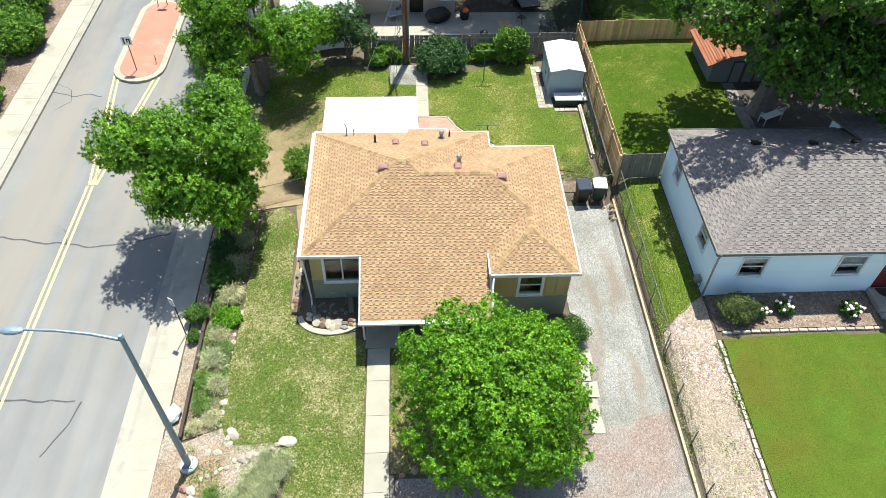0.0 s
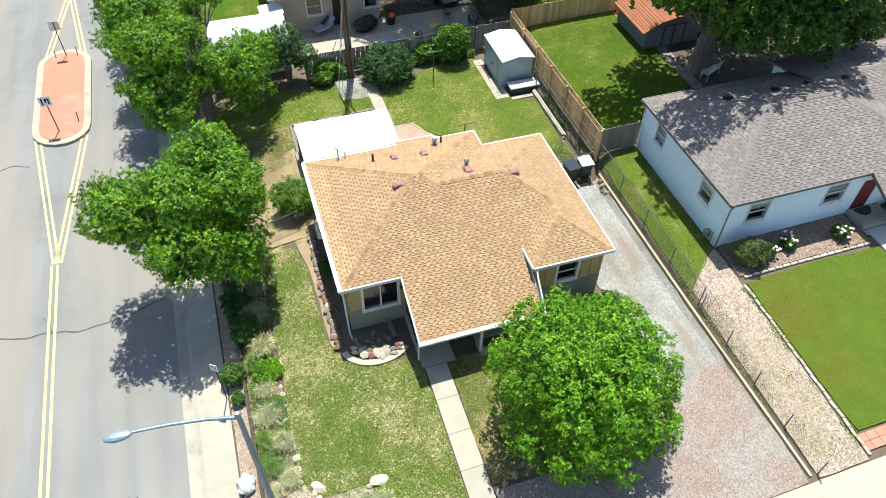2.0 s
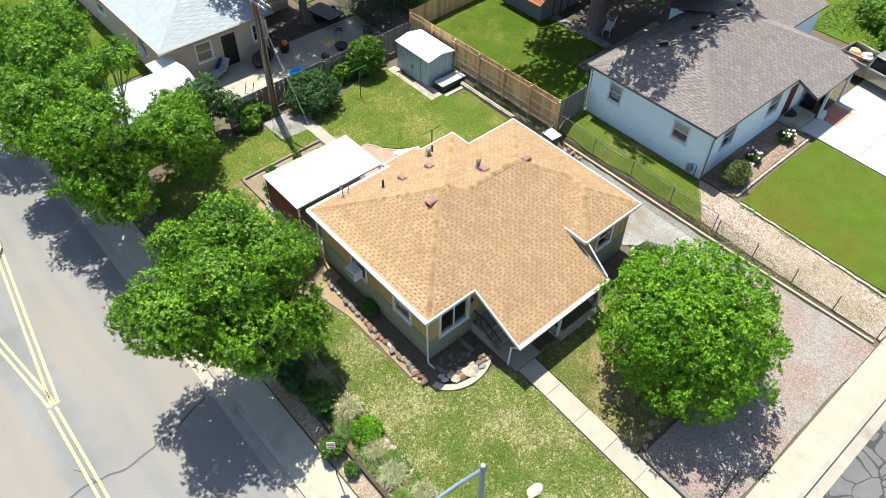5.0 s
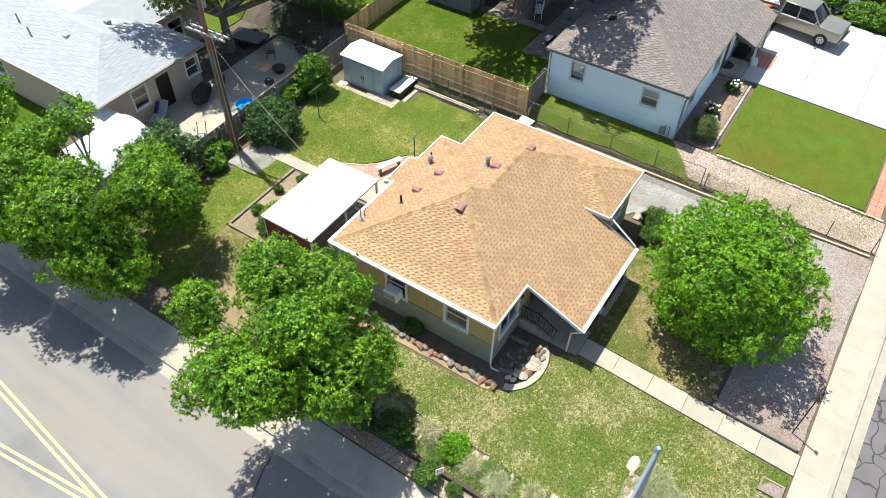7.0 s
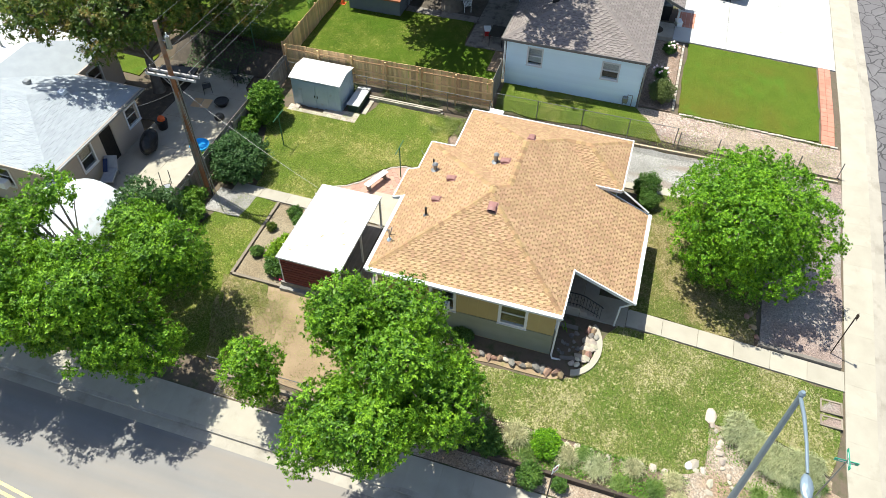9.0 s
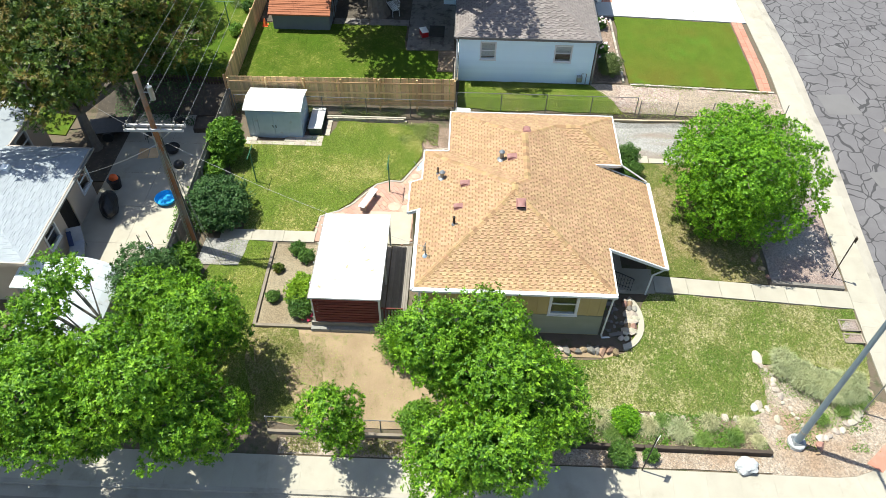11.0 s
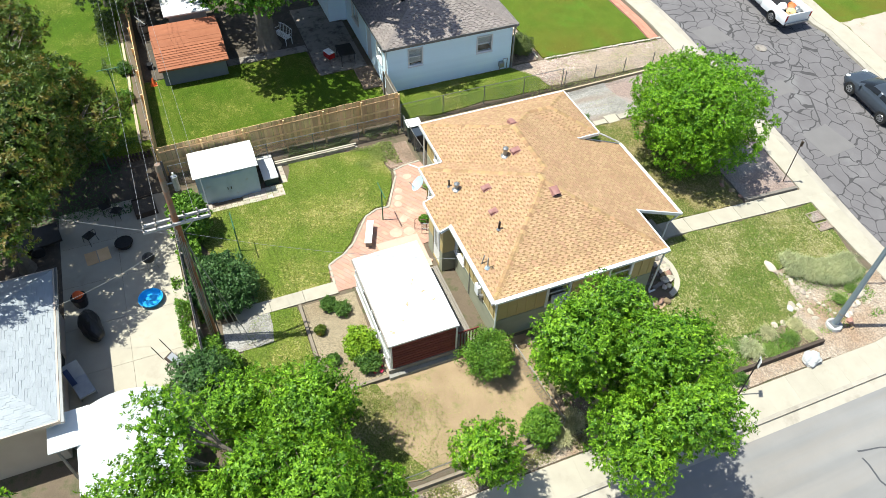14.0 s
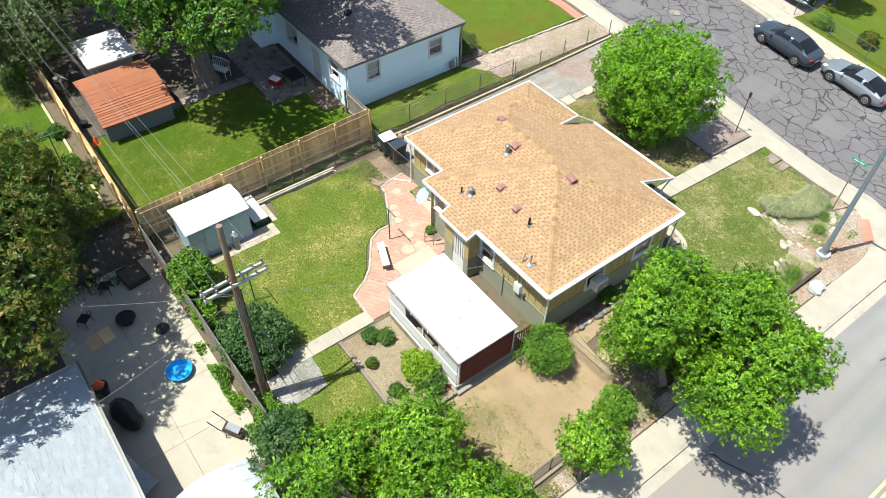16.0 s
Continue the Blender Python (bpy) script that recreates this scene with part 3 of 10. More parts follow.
def prism(poly, z0, z1, bm=None):
    """A flat polygon raised from z0 to z1."""
    bm = bm or bmesh.new()
    a = [bm.verts.new((x, y, z0)) for x, y in poly]
    b = [bm.verts.new((x, y, z1)) for x, y in poly]
    bm.faces.new(b)
    bm.faces.new(a[::-1])
    for i in range(len(poly)):
        j = (i + 1) % len(poly)
        bm.faces.new((a[i], a[j], b[j], b[i]))
    bmesh.ops.recalc_face_normals(bm, faces=bm.faces)
    return bm


def lump(r, seed, detail=2, rough=0.25, squash=(1, 1, 1)):
    bm = bmesh.new()
    bmesh.ops.create_icosphere(bm, subdivisions=detail, radius=1)
    off = Vector((seed * 3.7, seed * 1.3, seed * 7.1))
    for v in bm.verts:
        k = 1 + rough * noise.noise(v.co * 1.3 + off) * 1.6 + rough * 0.5 * noise.noise(v.co * 3.1 + off)
        v.co = Vector((v.co.x * r * squash[0], v.co.y * r * squash[1], v.co.z * r * squash[2])) * k
    return bm


def step(x, xs, ys):
    return float(np.interp(x, xs, ys))


def gz(x, y):
    """Height of the land: the street lies low, the lot is level, the next lot a metre higher, the front falls to the side street."""
    s = step(x, (-60, -22, -17, -11, -9, -7, -4.5, -2, 9.6, 10.0, 10.8, 14, 60), (-1, -1, -1, -1.1, -0.8, -0.5, -0.08, 0, 0.05, 0.4, 0.95, 1.1, 1.6))
    if y < 18:
        t = min(1.25, (18 - y) / 8.5)
        s = (1 - t) * s + t * max(-0.98, min(0.9, -0.6 + 0.1 * (x + 1)))
    return s


def drape(name, poly, off, material, label="", cell=1.0, depth=0.4, parent=None, wave=0.0, kind="structure", category="ground"):
    """A polygon laid over the land, cut into cells, with a skirt."""
    bm = bmesh.new()
    f = bm.faces.new([bm.verts.new((x, y, 0)) for x, y in poly])
    f.normal_update()
    if f.normal.z < 0:
        f.normal_flip()
    xs, ys = [p[0] for p in poly], [p[1] for p in poly]
    cuts = [((x, 0, 0), (1, 0, 0)) for x in np.arange(math.floor(min(xs)) + cell, max(xs), cell)]
    cuts += [((x, 0, 0), (1, 0, 0)) for x in (-11, -9, -7, -4.5, -2, 9.6, 10.0, 10.8) if min(xs) < x < max(xs)]
    cuts += [((0, y, 0), (0, 1, 0)) for y in np.arange(math.floor(min(ys)) + cell, max(ys), cell)]
    for co, no in cuts:
        bmesh.ops.bisect_plane(bm, geom=bm.verts[:] + bm.edges[:] + bm.faces[:], dist=1e-4, plane_co=co, plane_no=no)
    for v in bm.verts:
        w = wave * noise.noise(Vector((v.co.x * 0.9, v.co.y * 0.9, 3.0))) if wave else 0.0
        v.co.z = gz(v.co.x, v.co.y) + off + w
    rim = [e for e in bm.edges if len(e.link_faces) == 1]
    r = bmesh.ops.extrude_edge_only(bm, edges=rim)
    for v in (g for g in r["geom"] if isinstance(g, bmesh.types.BMVert)):
        v.co.z -= depth
    ob = part(name, bm, material, parent)
    if parent is None:
        tagged(ob, label, category, "", kind)
    elif label:
        tagged(ob, label)
    return ob


def rect(x0, x1, y0, y1):
    return [(x0, y0), (x1, y0), (x1, y1), (x0, y1)]


def wavy(poly, amp, seed, seg=0.6):
    """The polygon with its edges broken up and pushed about."""
    out = []
    for i, (ax, ay) in enumerate(poly):
        bx_, by_ = poly[(i + 1) % len(poly)]
        d = math.hypot(bx_ - ax, by_ - ay)
        n = max(1, int(d / seg))
        for k in range(n):
            x, y = ax + (bx_ - ax) * k / n, ay + (by_ - ay) * k / n
            out.append((x + amp * noise.noise(Vector((x * 1.1, y * 1.1, seed))), y + amp * noise.noise(Vector((x * 1.1, y * 1.1, seed + 9.0)))))
    return out


def inside(x, y, poly):
    c = False
    j = len(poly) - 1
    for i in range(len(poly)):
        (xi, yi), (xj, yj) = poly[i], poly[j]
        if (yi > y) != (yj > y) and x < (xj - xi) * (y - yi) / (yj - yi) + xi:
            c = not c
        j = i
    return c


def beam(bm, p, q, w, h, up=(0, 0, 1)):
    """A straight bar from p to q, w wide and h high, its top edge line running through p and q."""
    p, q = Vector(p), Vector(q)
    d = (q - p).normalized()
    s = d.cross(Vector(up)).normalized() * w / 2
    u = s.cross(d).normalized() * h
    v = [bm.verts.new(a) for a in (p - s - u, p + s - u, p + s, p - s, q - s - u, q + s - u, q + s, q - s)]
    for f in ((0, 1, 2, 3), (7, 6, 5, 4), (0, 4, 5, 1), (1, 5, 6, 2), (2, 6, 7, 3), (3, 7, 4, 0)):
        bm.faces.new([v[i] for i in f])
    return bm


def bar(p, q, w, h):
    return beam(bmesh.new(), p, q, w, h)


def clip(poly, piece):
    """The part of a convex polygon that lies in a convex piece with its corners anticlockwise."""
    for i in range(len(piece)):
        (ax, ay), (bx_, by_) = piece[i], piece[(i + 1) % len(piece)]
        out = []
        for k in range(len(poly)):
            p, q = poly[k], poly[(k + 1) % len(poly)]
            sp = (bx_ - ax) * (p[1] - ay) - (by_ - ay) * (p[0] - ax)
            sq = (bx_ - ax) * (q[1] - ay) - (by_ - ay) * (q[0] - ax)
            if sp >= 0:
                out.append(p)
            if (sp >= 0) != (sq >= 0):
                t = sp / (sp - sq)
                out.append((p[0] + t * (q[0] - p[0]), p[1] + t * (q[1] - p[1])))
        poly = out
        if len(poly) < 3:
            return []
    return poly


def shingle_tabs(pieces, zf, uphill, tab=0.33, expo=0.145, seed=0, lift=0.016, tooth=0.58):
    """Overlapping tabs in courses over a sloped face. Gives for each tab its corners and faces."""
    rng = random.Random(seed)
    g = Vector((uphill[0], uphill[1])).normalized()
    u = Vector((g.y, -g.x))
    s = zf(g.x, g.y) - zf(0, 0)
    run = expo / math.sqrt(1 + s * s)
    tabs = []
    for piece in pieces:
        area = sum(piece[i][0] * piece[(i + 1) % len(piece)][1] - piece[(i + 1) % len(piece)][0] * piece[i][1] for i in range(len(piece)))
        if area < 0:
            piece = piece[::-1]
        us = [p[0] * u.x + p[1] * u.y for p in piece]
        vs = [p[0] * g.x + p[1] * g.y for p in piece]
        k0 = math.floor(min(vs) / run)
        for k in range(k0, math.ceil(max(vs) / run)):
            v0, v1 = k * run, (k + 1.12) * run
            off = (k * 0.5 + 0.16 * math.sin(k * 2.3)) * tab
            j = math.floor((min(us) - off) / tab) - 1
            while j * tab + off < max(us):
                a0, a1 = j * tab + off + 0.004, (j + 1) * tab + off - 0.004
                j += 1
                am = a0 + (a1 - a0) * (tooth + rng.uniform(-0.08, 0.08))
                extra = rng.random() * 0.006
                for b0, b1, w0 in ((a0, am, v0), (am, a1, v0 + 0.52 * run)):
                    quad = [(u.x * a + g.x * v, u.y * a + g.y * v) for a, v in ((b0, w0), (b0, v1), (b1, v1), (b1, w0))]
                    if (quad[1][0] - quad[0][0]) * (quad[2][1] - quad[0][1]) - (quad[1][1] - quad[0][1]) * (quad[2][0] - quad[0][0]) < 0:
                        quad = quad[::-1]
                    c = clip(quad, piece)
                    if len(c) < 3:
                        continue
                    verts = []
                    for x, y in c:
                        f = (x * g.x + y * g.y - v0) / (v1 - v0)
                        verts.append((x, y, zf(x, y) + (lift + extra) * (1 - f) + 0.002))
                    faces = [tuple(range(len(c)))]
                    for i in range(len(c)):
                        p, q = c[i], c[(i + 1) % len(c)]
                        if all(abs(x * g.x + y * g.y - w0) < 1e-4 for x, y in (p, q)):
                            n = len(verts)
                            verts += [(p[0], p[1], zf(*p) - 0.004), (q[0], q[1], zf(*q) - 0.004)]
                            faces.append((i, n, n + 1, (i + 1) % len(c)))
                    tabs.append((verts, faces))
    return tabs


def join_tabs(tabs):
    V, Fs = [], []
    for v, f in tabs:
        n = len(V)
        V += v
        Fs += [tuple(i + n for i in q) for q in f]
    return V, Fs


def roof_slab(poly, zf, thick, bm):
    a = [bm.verts.new((x, y, zf(x, y) - 0.004)) for x, y in poly]
    b = [bm.verts.new((x, y, zf(x, y) - thick)) for x, y in poly]
    f = bm.faces.new(a)
    bm.faces.new(b[::-1])
    for i in range(len(poly)):
        j = (i + 1) % len(poly)
        bm.faces.new((a[j], a[i], b[i], b[j]))


def roof_face(p, zf, thick, material, parent, roof, label):
    """One sloped roof face; the first becomes the roof, the others its panels."""
    a = sum(p[k][0] * p[(k + 1) % len(p)][1] - p[(k + 1) % len(p)][0] * p[k][1] for k in range(len(p)))
    bm = bmesh.new()
    roof_slab(p if a > 0 else p[::-1], zf, thick, bm)
    if roof is None:
        return part("roof", bm, material, parent, label)
    part("roof_panel", bm, material, roof)
    return roof


def ridge_row(p, q, material, parent, pitch=0.2, w=0.30, sag=0.06):
    """Folded cap shingles along a hip or ridge, from its low end p to its high end q: one mesh, one object each."""
    p, q = Vector(p), Vector(q)
    d = q - p
    n = max(1, int(d.length / pitch))
    e = d / n * 1.2
    s = d.cross(Vector((0, 0, 1))).normalized() * w / 2
    bm = bmesh.new()
    dn, la, lb = Vector((0, 0, -sag)), Vector((0, 0, 0.034)), Vector((0, 0, 0.020))
    v = [bm.verts.new(c) for c in (-s + la + dn, la, s + la + dn, e - s + lb + dn, e + lb, e + s + lb + dn)]
    low = [bm.verts.new(c.co - Vector((0, 0, 0.02))) for c in v[:3]]
    for f in ((v[0], v[1], v[4], v[3]), (v[1], v[2], v[5], v[4]), (low[0], low[1], v[1], v[0]), (low[1], low[2], v[2], v[1])):
        bm.faces.new(f)
    bmesh.ops.recalc_face_normals(bm, faces=bm.faces)
    me = mesh_of("ridge_cap", bm, material)
    for k in range(n):
        ob = new("ridge_cap", me)
        ob.parent = parent
        ob.matrix_basis = Matrix.Translation(p + d * k / n)


def side_of(parent, name, x, y, turn, length, z0, z1, holes=(), thick=0.16, material=None, label=""):
    """A wall that starts at (x, y), runs `length` along its own x and faces its own -y, with openings (u0, u1, z0, z1)."""
    bm = bmesh.new()
    us = sorted({0.004, length - 0.004, *(h[i] for h in holes for i in (0, 1))})
    zs = sorted({z0, z1, *(h[i] for h in holes for i in (2, 3))})
    for a, b in zip(us, us[1:]):
        for c, d in zip(zs, zs[1:]):
            if not any(h[0] - 1e-6 <= a and b <= h[1] + 1e-6 and h[2] - 1e-6 <= c and d <= h[3] + 1e-6 for h in holes):
                box(bm, a, b, 0, thick, c, d)
    bmesh.ops.remove_doubles(bm, verts=bm.verts, dist=1e-4)
    ob = part(name, bm, material, parent, label)
    ob.matrix_basis = pose(x, y, 0, 0, 0, turn)
    return ob


def lap_boards(wall, length, z0, z1, holes, pitch, material, proud=0.018, name="siding_board"):
    """Lapped boards on a wall, cut at the openings."""
    z = z0
    while z < z1 - 0.03:
        top = min(z + pitch, z1)
        cuts = sorted((h[0], h[1]) for h in holes if h[2] < top - 0.01 and h[3] > z + 0.01)
        u = 0.0
        for a, b in cuts + [(length, length)]:
            if a - u > 0.04:
                bm = bmesh.new()
                v = [bm.verts.new(p) for p in ((u, -proud, z), (a, -proud, z), (a, -0.003, top), (u, -0.003, top), (u, -0.001, z), (a, -0.001, z))]
                for f in ((0, 1, 2, 3), (4, 5, 1, 0), (0, 3, 4), (1, 5, 2)):
                    bm.faces.new([v[i] for i in f])
                part(name, bm, material, wall)
            u = max(u, b)
        z += pitch


def battens(wall, length, z0, z1, holes, pitch, material, name="batten"):
    u = 0.12
    while u < length - 0.05:
        cuts = sorted((h[2], h[3]) for h in holes if h[0] - 0.06 < u < h[1] + 0.06)
        z = z0
        for a, b in cuts + [(z1, z1)]:
            if a - z > 0.06:
                part(name, bx(u - 0.025, u + 0.025, -0.022, 0, z, min(a, z1)), material, wall)
            z = max(z, b)
        u += pitch


def window_in(wall, u0, u1, z0, z1, sash="double", trim=0.09, blind=0.0, name="window", material=None):
    """A framed window in a wall's opening: trim, sill, sashes, panes."""
    t = material or M["trim"]
    bm = bmesh.new()
    box(bm, u0 - trim, u0 + 0.02, -0.035, 0.09, z0 - trim, z1 + trim)
    box(bm, u1 - 0.02, u1 + trim, -0.035, 0.09, z0 - trim, z1 + trim)
    box(bm, u0 + 0.02, u1 - 0.02, -0.035, 0.09, z1 - 0.02, z1 + trim)
    box(bm, u0 + 0.02, u1 - 0.02, -0.035, 0.09, z0 - trim, z0 + 0.02)
    w = part(name, bm, t, wall)
    sill = part("window_sill", bx(u0 - trim - 0.02, u1 + trim + 0.02, -0.075, -0.036, z0 - trim - 0.03, z0 - trim + 0.012), t, w)
    a, b = u0 + 0.02, u1 - 0.02
    if sash == "double":
        zm = (z0 + z1) / 2
        part("sash_rail", bx(a, b, 0.012, 0.055, zm - 0.025, zm + 0.025), t, w)
        panes = [(a, b, z0 + 0.02, zm - 0.025, 0.03), (a, b, zm + 0.025, z1 - 0.02, 0.045)]
    elif sash == "slider":
        um = (a + b) / 2
        part("sash_stile", bx(um - 0.03, um + 0.03, 0.012, 0.055, z0 + 0.02, z1 - 0.02), t, w)
        panes = [(a, um - 0.03, z0 + 0.02, z1 - 0.02, 0.03), (um + 0.03, b, z0 + 0.02, z1 - 0.02, 0.045)]
    else:
        panes = [(a, b, z0 + 0.02, z1 - 0.02, 0.03)]
    for p in panes:
        g = part("pane", bx(p[0], p[1], p[4], p[4] + 0.006, p[2], p[3]), M["glass"], w, "clear glass pane")
        g.visible_shadow = False
    if blind:
        part("blind", bx(a, b, 0.10, 0.11, z1 - (z1 - z0) * blind, z1 - 0.02), M["blind"], w, "pale lowered window blind")
    return w


def leaves_mesh(name, centers, normals, size, material, parent=None, label="", seed=0, jitter=0.8, aspect=0.46, fold=0.25):
    """One pointed, folded leaf at each place."""
    rng = np.random.default_rng(seed)
    n = len(centers)
    nr = normals + jitter * rng.normal(size=(n, 3))
    nr /= np.linalg.norm(nr, axis=1)[:, None]
    t = np.cross(nr, rng.normal(size=(n, 3)))
    t /= np.linalg.norm(t, axis=1)[:, None]
    b = np.cross(nr, t)
    s = size * (0.6 + 0.8 * rng.random(n))[:, None]
    drop = nr * s * fold
    v = np.stack([centers - t * s / 2, centers + b * s * aspect / 2 - drop, centers + t * s / 2 - drop * 0.6, centers - b * s * aspect / 2 - drop], 1).reshape(-1, 3)
    k = np.arange(n)[:, None] * 4
    tri = np.concatenate([k + [0, 1, 2], k + [0, 2, 3]], 1).reshape(-1)
    me = bpy.data.meshes.new(name)
    me.vertices.add(4 * n)
    me.vertices.foreach_set("co", v.ravel().astype(np.float32))
    me.loops.add(6 * n)
    me.loops.foreach_set("vertex_index", tri.astype(np.int32))
    me.polygons.add(2 * n)
    me.polygons.foreach_set("loop_start", np.arange(0, 6 * n, 3, dtype=np.int32))
    me.update(calc_edges=True)
    me.materials.append(material)
    ob = new(name, me)
    ob.parent = parent
    if label:
        tagged(ob, label)
    return ob


def crown_points(blobs, clumps, per, clump_r, seed, low=-0.55, stretch=1.35):
    """Leaf places: sprays of leaves standing out from the shells of egg-shaped masses, with hollows between."""
    rng = np.random.default_rng(seed)
    C, N = [], []
    B = np.array([b[:6] for b in blobs], float)
    w = (B[:, 3] * B[:, 4] + B[:, 4] * B[:, 5] + B[:, 3] * B[:, 5])
    for b, share in zip(B, w / w.sum()):
        k = max(3, int(clumps * share))
        d = rng.normal(size=(k * 6, 3))
        d /= np.linalg.norm(d, axis=1)[:, None]
        d = d[d[:, 2] > low]
        pick = [0]
        for _ in range(min(k, len(d)) - 1):
            far = np.min(np.linalg.norm(d[:, None, :] - d[None, pick, :], axis=2), axis=1) + 0.25 * rng.random(len(d))
            far[pick] = -1
            pick.append(int(np.argmax(far)))
        d = d[pick]
        cr = clump_r * (0.6 + 0.8 * rng.random(len(d)))
        r = 0.97 + 0.13 * rng.normal(size=len(d)) - stretch * 0.8 * cr / b[3:6].mean()
        r = np.clip(r, 0.25, 1.0)
        c = b[:3] + d * r[:, None] * b[3:6]
        keep = np.ones(len(c), bool)
        for o in B:
            if np.any(o != b):
                keep &= (((c - o[:3]) / (o[3:6] * 0.6)) ** 2).sum(1) > 1
        c, d, cr = c[keep], d[keep], cr[keep]
        e = rng.normal(size=(len(c), per, 3))
        e /= np.linalg.norm(e, axis=2)[:, :, None]
        e[:, :, 2] = np.where(e[:, :, 2] < 0, e[:, :, 2] * 0.6, e[:, :, 2])
        sh = (0.25 + 0.75 * rng.random((len(c), per, 1)) ** 0.45)
        off = e * sh * np.array([1, 1, 0.7])
        out = d + rng.normal(size=d.shape) * 0.35
        out /= np.linalg.norm(out, axis=1)[:, None]
        along = (off * out[:, None, :]).sum(2, keepdims=True)
        off = off + out[:, None, :] * along * (stretch - 1) * (1 + 0.7 * (along > 0))
        pts = c[:, None, :] + off * cr[:, None, None]
        nn = d[:, None, :] * 0.45 + e * 0.9 + np.array([0, 0, 0.8])
        C.append(pts.reshape(-1, 3))
        N.append(nn.reshape(-1, 3))
        k2 = int(k * per * 0.03)
        q = rng.normal(size=(k2, 3))
        q /= np.linalg.norm(q, axis=1)[:, None]
        C.append(b[:3] + q * (0.35 + 0.4 * rng.random((k2, 1))) * b[3:6])
        N.append(q + np.array([0, 0, 1.0]))
    C, N = np.concatenate(C), np.concatenate(N)
    return C, N / np.maximum(np.linalg.norm(N, axis=1)[:, None], 1e-6)


def shoot_tips(blobs, lobe, spacing, seed, low=-0.5, inner=0.5, gaps=0.22):
    """Shoot ends and their directions: every leafy mass carries small boughs, each bough a dome of shoots, with hollows between."""
    rng = np.random.default_rng(seed)
    B = np.array([b[:6] for b in blobs], float)
    L = []
    for b in B:
        r = b[3:6].mean()
        n = max(5, int(4.2 * (r / lobe) ** 2))
        k = np.arange(n) + 0.5
        z = 1 - (1 - low) * k / n
        a = 2.39996 * k + rng.uniform(0, 6.28) + rng.normal(size=n) * 0.25
        h = np.sqrt(np.maximum(0, 1 - z * z))
        d = np.stack([h * np.cos(a), h * np.sin(a), z], 1)
        lr = lobe * rng.uniform(0.5, 1.35, n)
        c = b[:3] + d * (b[3:6] * rng.uniform(0.76, 1.09, n)[:, None] - 0.75 * lr[:, None])
        keep = np.ones(n, bool)
        for o in B:
            if np.any(o != b):
                keep &= (((c - o[:3]) / (o[3:6] * 0.72)) ** 2).sum(1) > 1
        L.append(np.concatenate([c, lr[:, None], d], 1)[keep])
    L = np.concatenate(L)
    P, D = [], []
    for i, (x, y, z, r, dx, dy, dz) in enumerate(L):
        n = int(10.5 * r * r / spacing ** 2)
        e = rng.normal(size=(n, 3))
        e /= np.linalg.norm(e, axis=1)[:, None]
        out = np.array([dx * 0.7, dy * 0.7, dz * 0.7 + 0.35])
        e = e[e @ out > -0.02]
        p = np.array([x, y, z]) + e * r * np.array([1.0, 1.0, 0.82]) * (0.86 + 0.22 * rng.normal(size=(len(e), 1)).clip(-1.8, 2.4))
        m = np.linalg.norm(L[:, :3] - L[i, :3], axis=1) < 2.2 * lobe
        m[i] = False
        near = L[m]
        if len(near):
            keep = np.all(np.linalg.norm(p[:, None, :] - near[None, :, :3], axis=2) > 0.8 * near[None, :, 3], axis=1)
            p, e = p[keep], e[keep]
        P.append(p)
        D.append(e * 0.75 + out * 0.5)
    P, D = np.concatenate(P), np.concatenate(D)
    hollow = np.array([noise.noise(Vector(q) * (0.85 / lobe) + Vector((seed, 0, 0))) for q in P])
    P, D = P[hollow > -0.62 + gaps], D[hollow > -0.62 + gaps]
    n = int(len(P) * inner)
    w = B[:, 3] * B[:, 4] * B[:, 5]
    pick = rng.choice(len(B), n, p=w / w.sum())
    e = rng.normal(size=(n, 3))
    e /= np.linalg.norm(e, axis=1)[:, None]
    e[:, 2] = np.maximum(e[:, 2], low)
    P = np.concatenate([P, B[pick, :3] + e * B[pick, 3:6] * rng.uniform(0.45, 0.76, (n, 1))])
    D = np.concatenate([D, e + np.array([0, 0, 0.8])])
    D = D + rng.normal(size=D.shape) * 0.28
    return P, D / np.linalg.norm(D, axis=1)[:, None], len(P) - n


